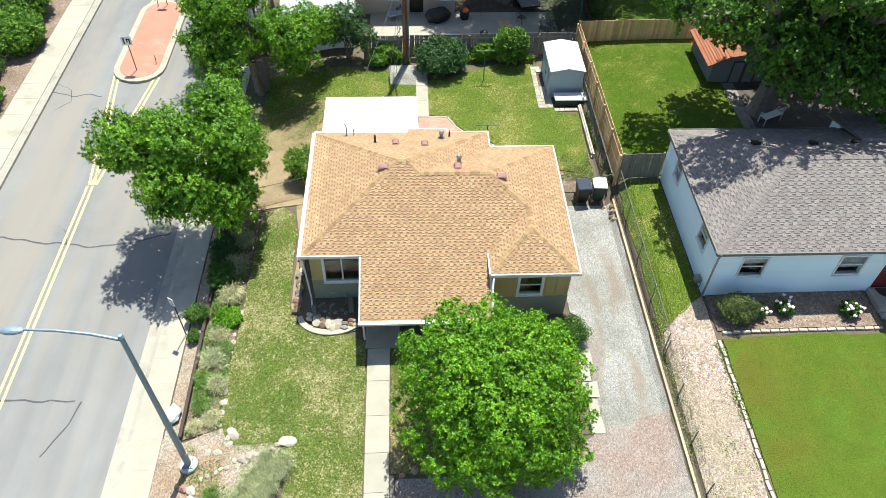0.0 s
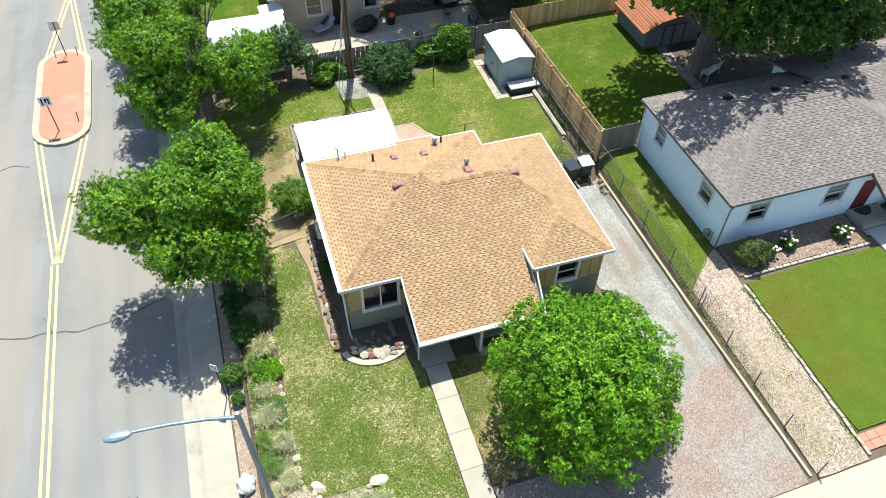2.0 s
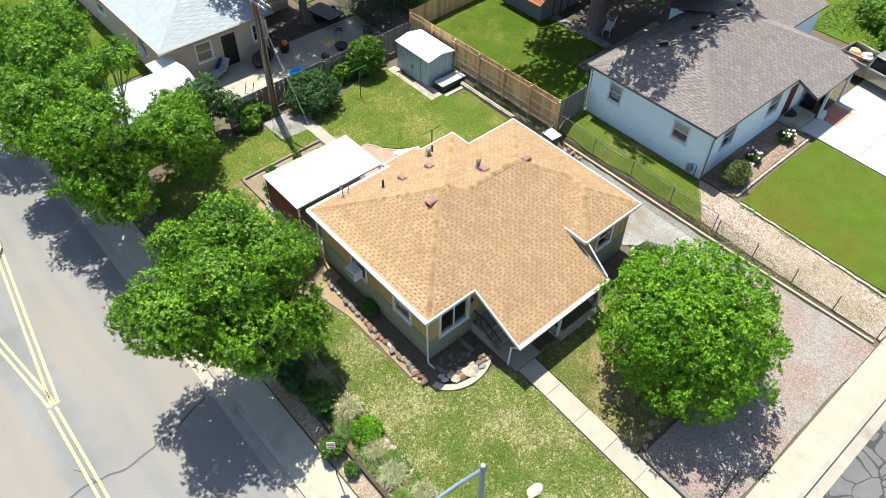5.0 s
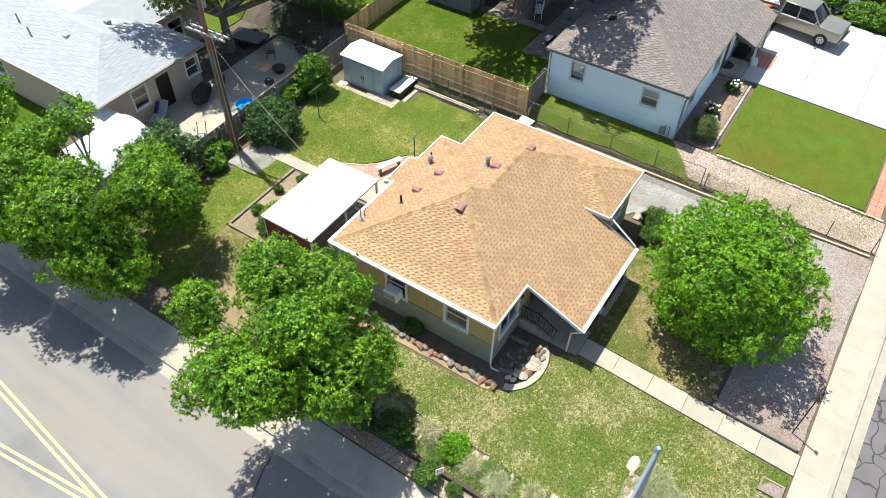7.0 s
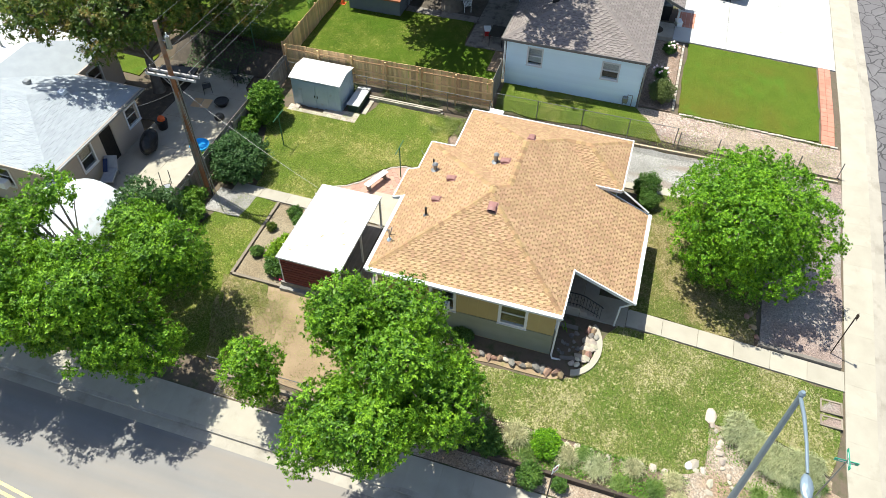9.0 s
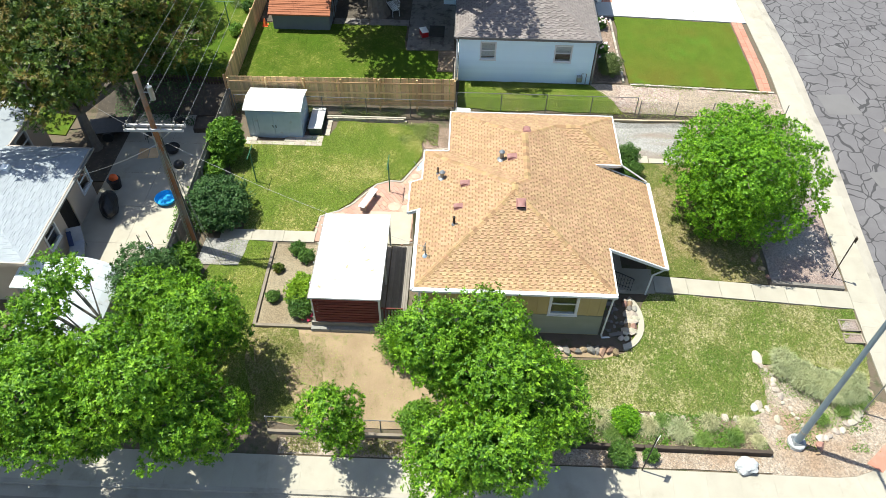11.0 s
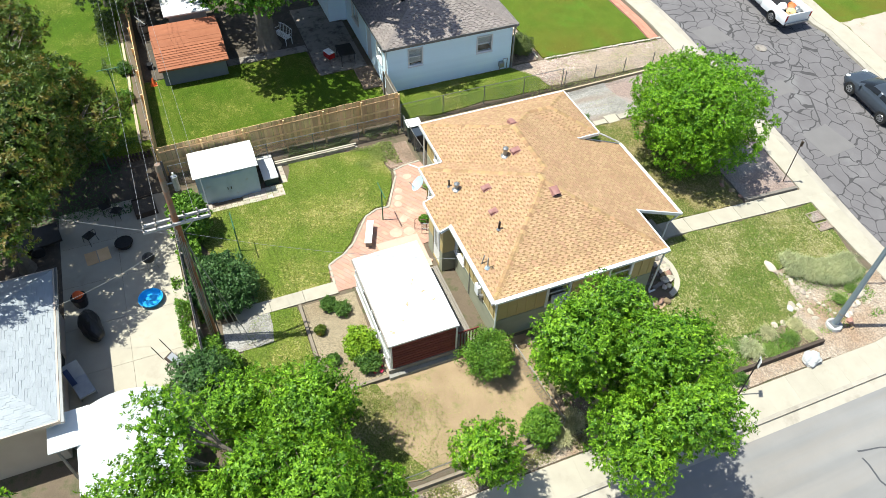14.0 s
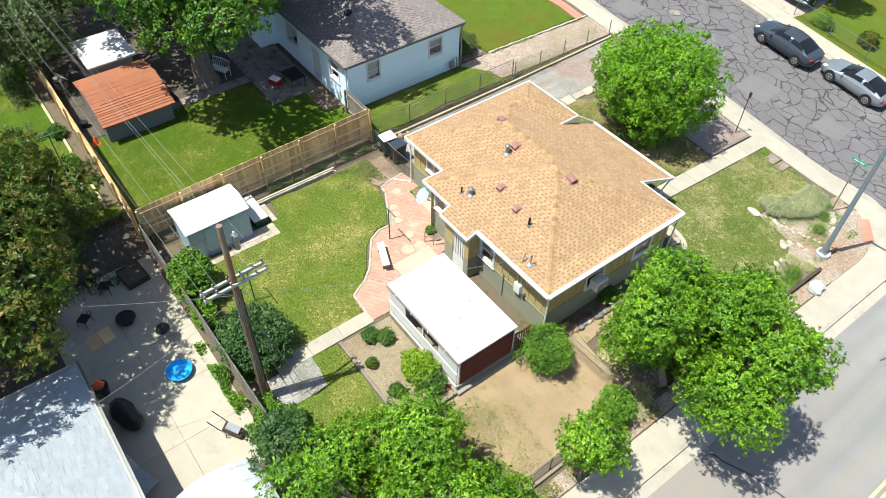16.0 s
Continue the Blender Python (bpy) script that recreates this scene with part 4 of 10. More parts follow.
def rosettes(name, P, D, per, leaf, width, material, parent, label, seed, droop=0.22):
    """A whorl of pointed, folded leaves at each shoot end."""
    rng = np.random.default_rng(seed + 5)
    n = len(P) * per
    D = np.repeat(D, per, 0)
    side = np.cross(D, np.array([0.31, 0.17, 0.94]))
    side /= np.maximum(np.linalg.norm(side, axis=1), 1e-6)[:, None]
    other = np.cross(D, side)
    a = np.tile(np.arange(per) * 2.39996, len(P)) + np.repeat(rng.uniform(0, 6.28, len(P)), per) + rng.normal(size=n) * 0.3
    open_ = rng.uniform(0.45, 1.5, n)[:, None]
    ring = side * np.cos(a)[:, None] + other * np.sin(a)[:, None]
    t = D * np.cos(open_) + ring * np.sin(open_) - np.array([0, 0, 1.0]) * droop
    t /= np.linalg.norm(t, axis=1)[:, None]
    nr = D * np.sin(open_) - ring * np.cos(open_) + rng.normal(size=(n, 3)) * 0.25
    b = np.cross(t, nr)
    b /= np.maximum(np.linalg.norm(b, axis=1), 1e-6)[:, None]
    nr = np.cross(b, t)
    s = leaf * rng.uniform(0.65, 1.3, n)[:, None]
    o = np.repeat(P, per, 0) - D * leaf * rng.uniform(0.0, 0.9, n)[:, None]
    v = np.stack([o, o + t * s * 0.5 + b * s * width / 2 - nr * s * 0.02, o + t * s - nr * s * 0.12, o + t * s * 0.5 - b * s * width / 2 - nr * s * 0.02], 1)
    v[:, 0] += nr * s * 0.05
    k = np.arange(n)[:, None] * 4
    tri = np.concatenate([k + [0, 1, 2], k + [0, 2, 3]], 1).reshape(-1)
    me = bpy.data.meshes.new(name)
    me.vertices.add(4 * n)
    me.vertices.foreach_set("co", v.ravel().astype(np.float32))
    me.loops.add(6 * n)
    me.loops.foreach_set("vertex_index", tri.astype(np.int32))
    me.polygons.add(2 * n)
    me.polygons.foreach_set("loop_start", np.arange(0, 6 * n, 3, dtype=np.int32))
    me.update(calc_edges=True)
    me.materials.append(material)
    ob = new(name, me)
    ob.parent = parent
    return tagged(ob, label)


def tree(name, label, base, trunk_r, fork_z, blobs, lobe, spacing, per, leaf, material, seed, crown_label, lean=(0, 0), low=-0.5, category="tree", stems=1, inner=0.5, gaps=0.22, width=0.42):
    """A tapered trunk with limbs into each leafy mass, twigs, and a crown of leaf whorls."""
    rng = random.Random(seed)
    t = thing(name, label, category, base)
    o = Vector(base)
    bm = bmesh.new()
    for s in range(stems):
        a = 2 * math.pi * s / max(1, stems) + 0.5
        sh = Vector((math.cos(a), math.sin(a), 0)) * (trunk_r * 1.2 if stems > 1 else 0)
        fork = Vector((lean[0], lean[1], fork_z - o.z)) + sh * 2.5
        tube(bm, [sh + Vector((0, 0, -0.15)), sh + fork * 0.15, sh + fork * 0.5 + Vector((rng.uniform(-.06, .06), rng.uniform(-.06, .06), 0)), fork],
             [trunk_r * 1.5, trunk_r * 1.08, trunk_r * 0.9, trunk_r * 0.78], 10)
    part("trunk", bm, M["bark"], t, "rough grey-brown bark")
    bm = bmesh.new()
    for b in blobs:
        c = Vector(b[:3]) - o
        start = Vector((lean[0], lean[1], fork_z - o.z - 0.1))
        mid = start.lerp(c, 0.5) + Vector((rng.uniform(-.2, .2), rng.uniform(-.2, .2), 0.15))
        tube(bm, [start, mid, c], [trunk_r * 0.55, trunk_r * 0.36, trunk_r * 0.16], 7)
        for k in range(14 if b[3] > 1.05 else 4):
            d = Vector((rng.gauss(0, 1), rng.gauss(0, 1), rng.uniform(-0.2, 1))).normalized()
            e = c + Vector((d.x * b[3], d.y * b[4], d.z * b[5])) * 0.86
            f = mid.lerp(c, rng.random())
            tube(bm, [f, f.lerp(e, 0.5) + Vector((0, 0, 0.1)), e], [trunk_r * 0.2, trunk_r * 0.12, 0.012], 5)
    part("limb", bm, M["bark"], t)
    P, D, n = shoot_tips(blobs, lobe, spacing, seed, low, inner, gaps)
    P = P - np.array(base)
    rosettes("crown", P[:n], D[:n], per, leaf, width, material, t, crown_label, seed)
    rosettes("inner_foliage", P[n:], D[n:], 9, leaf * 1.3, 0.5, material, t, "shaded leaves inside the crown", seed + 1)
    return t


def shrub(name, label, base, radii, count, leaf, material, seed, category="shrub", group="", lobes=3, clump=0.24, per=60):
    rng = random.Random(seed)
    t = thing(name, label, category, base, group=group)
    bm = bmesh.new()
    for k in range(6):
        a = rng.uniform(0, 6.28)
        e = Vector((math.cos(a) * radii[0] * 0.5, math.sin(a) * radii[1] * 0.5, radii[2] * 1.3))
        tube(bm, [(0, 0, -0.1), e * 0.5, e], [0.03, 0.02, 0.008], 5)
    part("stem", bm, M["bark"], t)
    blobs = [(0, 0, radii[2] * 0.95, *radii)]
    for k in range(lobes):
        a = rng.uniform(0, 6.28)
        blobs.append((math.cos(a) * radii[0] * 0.4, math.sin(a) * radii[1] * 0.4, radii[2] * rng.uniform(0.7, 1.15), radii[0] * 0.68, radii[1] * 0.68, radii[2] * 0.8))
    area = 4.2 * (radii[0] * radii[1] + radii[1] * radii[2] + radii[0] * radii[2])
    clump = min(clump, 0.36 * min(radii))
    total = min(11000, 4.5 * area / (0.27 * leaf * leaf))
    clumps = max(24, int(area / (0.8 * clump * clump)))
    C, N = crown_points(blobs, clumps, max(16, int(1.7 * total / clumps)), clump, seed, -0.75, 1.15)
    up = C[:, 2] > 0.02
    C, N = C[up], N[up]
    leaves_mesh("foliage", C, N, leaf, material, t, "", seed)
    return t


def weeds(label, x0, x1, y0, y1, h, n, leaf, material, seed, patch=0.9, name="weeds"):
    """Loose low growth over a strip of ground, thick and thin in patches."""
    rng = np.random.default_rng(seed)
    x, y = rng.uniform(x0, x1, n), rng.uniform(y0, y1, n)
    d = np.array([noise.noise(Vector((a * patch, b * patch, seed * 1.3))) for a, b in zip(x, y)])
    keep = d + rng.normal(size=n) * 0.12 > -0.12
    x, y, d = x[keep], y[keep], np.clip(d[keep] + 0.35, 0.1, 1)
    z = np.array([gz(a, b) for a, b in zip(x, y)]) + 0.02 + h * d * rng.random(len(x))
    C = np.stack([x, y, z], 1)
    N = np.tile([0.0, 0.0, 1.0], (len(x), 1))
    ob = leaves_mesh(name, C, N, leaf, material, None, "", seed, 0.7, 0.4)
    return tagged(ob, label, "weeds", "", "stuff")

# ---- land, streets, paving ----
bm = bmesh.new()
gx = sorted({*range(-400, -40, 60), *range(-40, 60, 3), *range(60, 420, 60), -11, -9, -7, -4.5, -2, 9.6, 10, 10.8})
gy = sorted({*range(-400, -10, 60), *range(-10, 72, 3), *range(72, 480, 60), 18})
gv = [[bm.verts.new((x, y, gz(x, y) - 0.35)) for y in gy] for x in gx]
for i in range(len(gx) - 1):
    for j in range(len(gy) - 1):
        bm.faces.new((gv[i][j], gv[i + 1][j], gv[i + 1][j + 1], gv[i][j + 1]))
tagged(part("ground", bm, M["soil"], None), "brown earth under the lots and streets", "ground", "", "structure")

CX, CY, CR = -6.4, 12.6, 4.6


def kerb_line(d):
    """The kerb face of the corner lot, moved d metres into the lot."""
    r = CR - d
    pts = [(CX - r, y) for y in np.arange(70, CY, -1.25)]
    pts += [(CX - r * math.cos(a), CY - r * math.sin(a)) for a in np.linspace(0, math.pi / 2, 8)]
    pts += [(x, CY - r) for x in np.arange(CX + 1.25, 60, 1.25)]
    return pts


def ribbon(bm, a, b, za, zb, depth=0.3, joint=0.0):
    """A slab between two matching lines, over the land."""
    for i in range(len(a) - 1):
        p = [Vector((*a[i], 0)), Vector((*a[i + 1], 0)), Vector((*b[i + 1], 0)), Vector((*b[i], 0))]
        if joint:
            c = sum(p, Vector()) / 4
            along = (p[1] - p[0]).normalized() * joint / 2
            p = [p[0] + along, p[1] - along, p[2] - along, p[3] + along]
        top = [bm.verts.new((q.x, q.y, gz(q.x, q.y) + z)) for q, z in zip(p, (za, za, zb, zb))]
        bot = [bm.verts.new(v.co - Vector((0, 0, depth))) for v in top]
        bm.faces.new(top)
        for k in range(4):
            bm.faces.new((top[(k + 1) % 4], top[k], bot[k], bot[(k + 1) % 4]))


road = drape("road_main", rect(-21.0, -11.45, -60, 130), -0.15, M["asphalt"], "pale worn grey asphalt street with tar-sealed cracks", cell=4, category="road")
arc = [(CX - (CR + 0.45) * math.cos(a), CY - (CR + 0.45) * math.sin(a)) for a in np.linspace(math.pi / 2, 0, 10)]
road2 = drape("road_side", [(-11.44, -1.0), (90, -1.0), (90, 7.55)] + arc + [(-11.44, 12.6)], -0.15, M["asphalt2"],
              "dark asphalt side street covered in a web of tar cracks", cell=2, category="road")

gutter = tagged(new("gutter_pan"), "concrete gutter pan along the kerb", "gutter", "", "structure")
kerb = tagged(new("kerb"), "pale concrete kerb along the corner lot", "kerb", "", "structure")
pavement = tagged(new("pavement"), "pale concrete pavement of square slabs along both streets", "pavement", "", "structure")
g0, g1, k1, p0, p1 = (kerb_line(d) for d in (-0.45, 0.0, 0.16, 0.161, 1.38))
m_ = min(len(g0), len(g1), len(k1), len(p0), len(p1))


def slabs(parent, name, a, b, za, zb, material, run, joint):
    for i in range(0, m_ - 1, run):
        j = min(i + run, m_ - 1)
        bm = bmesh.new()
        ribbon(bm, a[i:j + 1], b[i:j + 1], za, zb, joint=joint if run == 1 else 0.0)
        part(name, bm, material, parent)


slabs(gutter, "gutter_section", g0, g1, -0.146, -0.135, M["curb"], 2, 0)
slabs(kerb, "kerb_stone", g1, k1, -0.005, 0.0, M["curb"], 2, 0)
slabs(pavement, "paving_slab", p0, p1, 0.002, 0.01, M["concrete"], 1, 0.003)

# far side of the main street and of the side street
far_kerb = drape("kerb_far", rect(-21.45, -21.0, -40, 110), -0.0, M["curb"], "concrete kerb across the street", cell=6, category="kerb")
far_walk = tagged(new("pavement_far"), "pale concrete pavement across the main street", "pavement", "", "structure")
for k in range(60):
    y = 10 + k * 1.5
    drape("paving_slab", rect(-23.0, -21.47, y, y + 1.488), 0.01, M["concrete"], parent=far_walk, cell=3)
drape("yard_far", rect(-90, -29.0, -60, 130), 0.0, M["lawn_front"], "dry grass ground across the street", cell=8)
drape("verge_far", rect(-29.0, -23.02, -40, 110), 0.0, M["mulch"], "brown rock and mulch verge across the street", cell=5)
drape("kerb_south", rect(-6, 90, -1.4, -1.0), 0.0, M["curb"], "concrete kerb on the far side of the side street", cell=4, category="kerb")
drape("pavement_south", rect(-6, 90, -2.7, -1.41), 0.01, M["concrete"], "concrete pavement on the far side of the side street", cell=4, category="pavement")
drape("lawn_south", rect(-3, 90, -30, -2.71), 0.0, M["lawn_lush"], "green lawn across the side street", cell=5)
drape("yard_south", wavy(rect(4.9, 10.2, -14, -2.72), 0.25, 5), 0.012, M["pale_drive"], "pale dusty gravel drive across the side street", cell=3)

# traffic island with a red surface
isl = thing("traffic_island", "long kerbed traffic island with a red paved top in the street", "traffic island")


def capsule(x0, x1, y0, y1, n=10):
    r = (x1 - x0) / 2
    c = (x0 + x1) / 2
    return [(c + r * math.cos(a), y0 + r + r * math.sin(a)) for a in np.linspace(math.pi, 2 * math.pi, n)] + \
           [(c + r * math.cos(a), y1 - r + r * math.sin(a)) for a in np.linspace(0, math.pi, n)]


drape("island_kerb", capsule(-18.05, -14.95, 38.65, 48.35), 0.0, M["concrete"], parent=isl, cell=3, label="pale concrete kerb ring")
drape("red_paving", capsule(-17.68, -15.32, 39.05, 48.0), 0.012, M["redpave"], parent=isl, cell=3, label="salmon red paving")

for x, y in ((-17.0, 47.5), (-15.75, 47.6), (-15.6, 40.6)):
    tagged(part("delineator", tb([(x, y, gz(x, y) - 0.02), (x + 0.05, y, gz(x, y) + 0.55)], 0.025, 8), M["rust_metal"], None), "short bent brown delineator stub on the traffic island", "delineator", "island delineators")

# lane paint
paint = []
for name, pts in (("lane_line", [(-16.55, -40), (-16.55, 29.6)]), ("lane_line", [(-16.5, 29.7), (-17.75, 39.5)]),
                  ("lane_line", [(-16.4, 29.7), (-15.3, 39.3)]), ("lane_line", [(-17.55, 47.9), (-16.5, 55.5)]), ("lane_line", [(-15.45, 47.9), (-16.3, 55.5)]), ("lane_line", [(-16.4, 55.6), (-16.4, 110)])):
    bm = bmesh.new()
    for off in (-0.13, 0.13):
        pp = []
        for (ax, ay), (bx_, by_) in zip(pts, pts[1:]):
            n = max(1, int(abs(by_ - ay) / 3))
            pp += [(ax + (bx_ - ax) * k / n, ay + (by_ - ay) * k / n) for k in range(n)]
        pp.append(pts[-1])
        ribbon(bm, [(x + off - 0.055, y) for x, y in pp][::-1], [(x + off + 0.055, y) for x, y in pp][::-1], -0.145, -0.145, 0.02)
    bmesh.ops.recalc_face_normals(bm, faces=bm.faces)
    tagged(part(name, bm, M["yellow"], None), "worn double yellow lane line on the street", "lane marking", "", "structure")

# tar-sealed cracks
for pts, w in (([(-21, 26.2), (-19, 25.9), (-17.6, 25.6), (-16.6, 25.55), (-15.4, 25.3), (-13.8, 25.5), (-12.6, 25.9), (-11.5, 26.3)], 0.11),
               ([(-21, 17.3), (-17.5, 17.05), (-15.2, 16.95), (-13.25, 16.9)], 0.10), ([(-13.3, 16.95), (-13.5, 15.9), (-14.3, 14.2)], 0.08),
               ([(-16.5, 25.5), (-16.7, 26.1), (-17.0, 26.6)], 0.05),
               ([(-21, 37.8), (-19.8, 37.4), (-18.8, 37.6), (-17.9, 37.3)], 0.09), ([(-21, 38.7), (-20.0, 38.0), (-19.7, 36.9), (-20.5, 36.0)], 0.05)):
    bm = bmesh.new()
    fine = []
    for (ax, ay), (bx_, by_) in zip(pts, pts[1:]):
        for k in range(6):
            x, y = ax + (bx_ - ax) * k / 6, ay + (by_ - ay) * k / 6
            fine.append((x, y + 0.12 * noise.noise(Vector((x * 1.7, y * 1.7, 1)))))
    ws = [w * (0.7 + 0.5 * abs(noise.noise(Vector((x * 2, y, 5))))) for x, y in fine]
    horizontal = abs(pts[-1][0] - pts[0][0]) > abs(pts[-1][1] - pts[0][1])
    dx, dy = (0, 1) if horizontal else (1, 0)
    ribbon(bm, [(x - dx * v / 2, y - dy * v / 2) for (x, y), v in zip(fine, ws)], [(x + dx * v / 2, y + dy * v / 2) for (x, y), v in zip(fine, ws)], -0.146, -0.146, 0.02)
    bmesh.ops.recalc_face_normals(bm, faces=bm.faces)
    tagged(part("tar_crack", bm, M["tar"], None), "dark tar-sealed crack in the asphalt", "crack", "", "structure")

for k, poly in enumerate((((11.1, 4.9), (12.7, 5.4), (12.6, 7.1), (11.0, 6.8)), ((0.9, 4.0), (2.9, 4.5), (2.6, 6.4), (0.7, 6.1)), ((5.7, 4.4), (6.8, 4.6), (6.6, 6.1), (5.6, 5.8)), ((-3.6, 3.4), (-1.9, 3.5), (-2.0, 5.2), (-3.7, 5.0)))):
    drape("asphalt_patch", wavy(list(poly), 0.05, k, 0.6), -0.143, M["patch_asphalt"], "smooth grey asphalt patch in the side street", cell=1, category="road patch")
mh = tagged(part("manhole_cover", tb([(0, 0, 0), (0, 0, 0.03)], 0.36, 24), M["dark_concrete"], None), "round dusty brown manhole cover in the side street", "manhole cover")
mh.matrix_basis = pose(9.6, 4.0, gz(9.6, 4.0) - 0.155, 0, -2, 0)

# lots
lot = [(-9.6, 90)] + [(CX - (CR - 1.39) * math.cos(a), CY - (CR - 1.39) * math.sin(a)) for a in np.linspace(0, math.pi / 2, 8)] + [(80, 9.38), (80, 90)]
drape("lot_soil", lot, -0.03, M["soil"], "bare brown soil of the house lots", cell=2.5)
LAWNS = {
    "lawn_front": ([(-1.86, 9.5), (-1.86, 18.6), (-2.5, 19.0), (-3.2, 19.15), (-4.85, 19.9), (-5.3, 21), (-5.35, 25.0), (-5.6, 26.3), (-6.2, 27.0), (-7.2, 26.8), (-7.35, 21),
                    (-7.5, 15.7), (-7.0, 14.5), (-5.0, 14.55), (-4.7, 13.0), (-5.0, 11.0), (-5.6, 10.0), (-4.0, 9.55)],
                   "lawn_front", "patchy green front lawn flecked with dry straw-coloured grass", 24000, "blade_front"),
    "lawn_strip": ([(-0.86, 13.0), (3.0, 12.9), (5.4, 13.6), (6.7, 15.5), (6.8, 18.6), (3.1, 18.4), (-0.86, 18.4)], "lawn_worn", "thin brownish lawn between walkway and drive", 8000, "blade_front"),
    "lawn_back": ([(1.15, 33.75), (2.2, 33.7), (2.65, 32.85), (3.1, 32.3), (4.6, 31.25), (4.92, 30.5), (4.9, 29.95), (5.7, 29.55), (6.8, 28.95), (7.35, 28.95), (7.8, 29.1), (9.3, 28.8), (9.5, 33.7), (8.35, 33.9), (8.15, 34.9), (7.55, 35.3),
                   (7.5, 38.6), (5.6, 38.7), (3.6, 37.9), (2.2, 37.1), (1.15, 37.0)], "lawn_back", "mown green back lawn with fallen leaves", 18000, "blade_back"),
    "lawn_corner": ([(0.4, 35.45), (0.4, 37.4), (-1.0, 38.0), (-3.5, 38.6), (-6.5, 38.6), (-8.3, 38.6), (-8.3, 34.2), (-4.5, 35.5)], "lawn_back", "green lawn by the utility pole", 9000, "blade_back"),
    "lawn_side": ([(10.22, 18.2), (12.2, 19.9), (12.2, 27.2), (10.22, 27.2)], "lawn_back", "shaded green side lawn along the white house", 5000, "blade_lush"),
    "lawn_neighbour": ([(12.5, 10.48), (19.4, 10.48), (19.4, 17.75), (12.5, 17.75)], "lawn_lush", "lush mown front lawn of the white house", 1500, "blade_lush"),
    "lawn_yard": ([(10.35, 27.5), (15.0, 27.5), (15.0, 30.4), (17.6, 30.5), (17.6, 39.6), (10.35, 39.6)], "lawn_shade", "deep green back lawn of the white house", 8000, "blade_lush"),
    "lawn_far": ([(11.5, 39.9), (40, 39.9), (40, 60), (11.5, 60)], "lawn_shade", "bright green lawn of the lot behind", 8000, "blade_lush"),
}
for nm, (poly, mat_, lab, cnt, blade) in LAWNS.items():
    drape(nm, wavy(poly, 0.12, len(nm) * 1.7, 0.5), 0.02, M[mat_], lab, cell=1.0, wave=0.02)
    rng = np.random.default_rng(len(nm) * 7 + cnt)
    xs_, ys_ = [p[0] for p in poly], [p[1] for p in poly]
    pts = []
    while len(pts) < cnt:
        x, y = rng.uniform(min(xs_), max(xs_)), rng.uniform(min(ys_), max(ys_))
        if inside(x, y, poly):
            pts.append((x, y, gz(x, y) + 0.02))
    P = np.array(pts)
    a = rng.uniform(0, 6.283, cnt)
    h = rng.uniform(0.02, 0.055, cnt)[:, None]
    s = np.stack([np.cos(a), np.sin(a), np.zeros(cnt)], 1)
    ln = np.stack([rng.normal(size=cnt), rng.normal(size=cnt), np.full(cnt, 1.3)], 1)
    V = np.stack([P - s * 0.013, P + s * 0.013, P + ln * h], 1).reshape(-1, 3)
    me = bpy.data.meshes.new("grass")
    me.from_pydata(V.tolist(), [], np.arange(3 * cnt).reshape(-1, 3).tolist())
    me.materials.append(M[blade])
    tagged(new("grass", me), "short tufts of lawn grass, green and straw", "grass", "", "stuff")

drape("drive_parking", wavy([(-0.7, 9.45), (9.8, 9.45), (9.8, 15.2), (7.3, 14.6), (5.6, 13.3), (3, 12.75), (-0.7, 12.85)], 0.1, 3), 0.012, M["gravel_red"], "reddish gravel parking apron under the tree", wave=0.02)
drape("drive_gravel", wavy([(7.15, 14.4), (9.82, 15.0), (9.82, 26.4), (6.75, 26.4), (6.75, 19.9), (7.15, 19.7)], 0.08, 4), 0.02, M["gravel"], "grey crushed-stone driveway beside the house", wave=0.02)
for k in range(7):
    y = 14.15 + k * 0.78
    drape("edge_slab", wavy(rect(6.72 + 0.06 * math.sin(k * 2.2), 7.22 + 0.1 * math.sin(k * 3.7), y, y + 0.74), 0.06, 40 + k, 0.25), 0.045, M["concrete"], "broken pale concrete slab between lawn and drive", cell=1)
drape("rock_strip", wavy([(10.15, 9.45), (12.2, 9.45), (12.25, 19.85), (11.6, 19.5), (10.3, 18.3)], 0.06, 8), 0.02, M["rock_pink"], "pinkish river-rock strip beside the fence", wave=0.03)
drape("flower_bed", wavy(rect(12.4, 19.2, 18.1, 19.95), 0.05, 2), 0.02, M["mulch"], "brown mulch flower bed under the white house wall")
drape("planting_bed", wavy([(-8.85, 14.9), (-7.6, 15.2), (-7.45, 21), (-7.3, 27), (-8.9, 27)], 0.08, 6), 0.02, M["mulch"], "planted bed of grasses behind a dark timber edge")
drape("verge_rock", wavy([(-9.55, 14.0), (-8.95, 14.0), (-8.95, 33.5), (-9.55, 33.5)], 0.03, 7), 0.014, M["verge_gravel"], "gravel and mulch verge beside the pavement")
drape("corner_bed", wavy([(-9.3, 12.9), (-8.9, 14.7), (-7.3, 15.3), (-5.0, 14.4), (-5.1, 11.2), (-5.8, 9.9), (-7.0, 10.1), (-8.6, 11.2)], 0.08, 11), 0.01, M["verge_gravel"], "stony corner bed round the street lamp")
drape("corner_gravel", [p for p in kerb_line(1.39) if p[0] < -5.4 and 9.0 < p[1] < 15.4] + [(-5.8, 11.5), (-8.9, 14.9)], 0.004, M["verge_gravel"], "stony ground between the corner bed and the pavement")
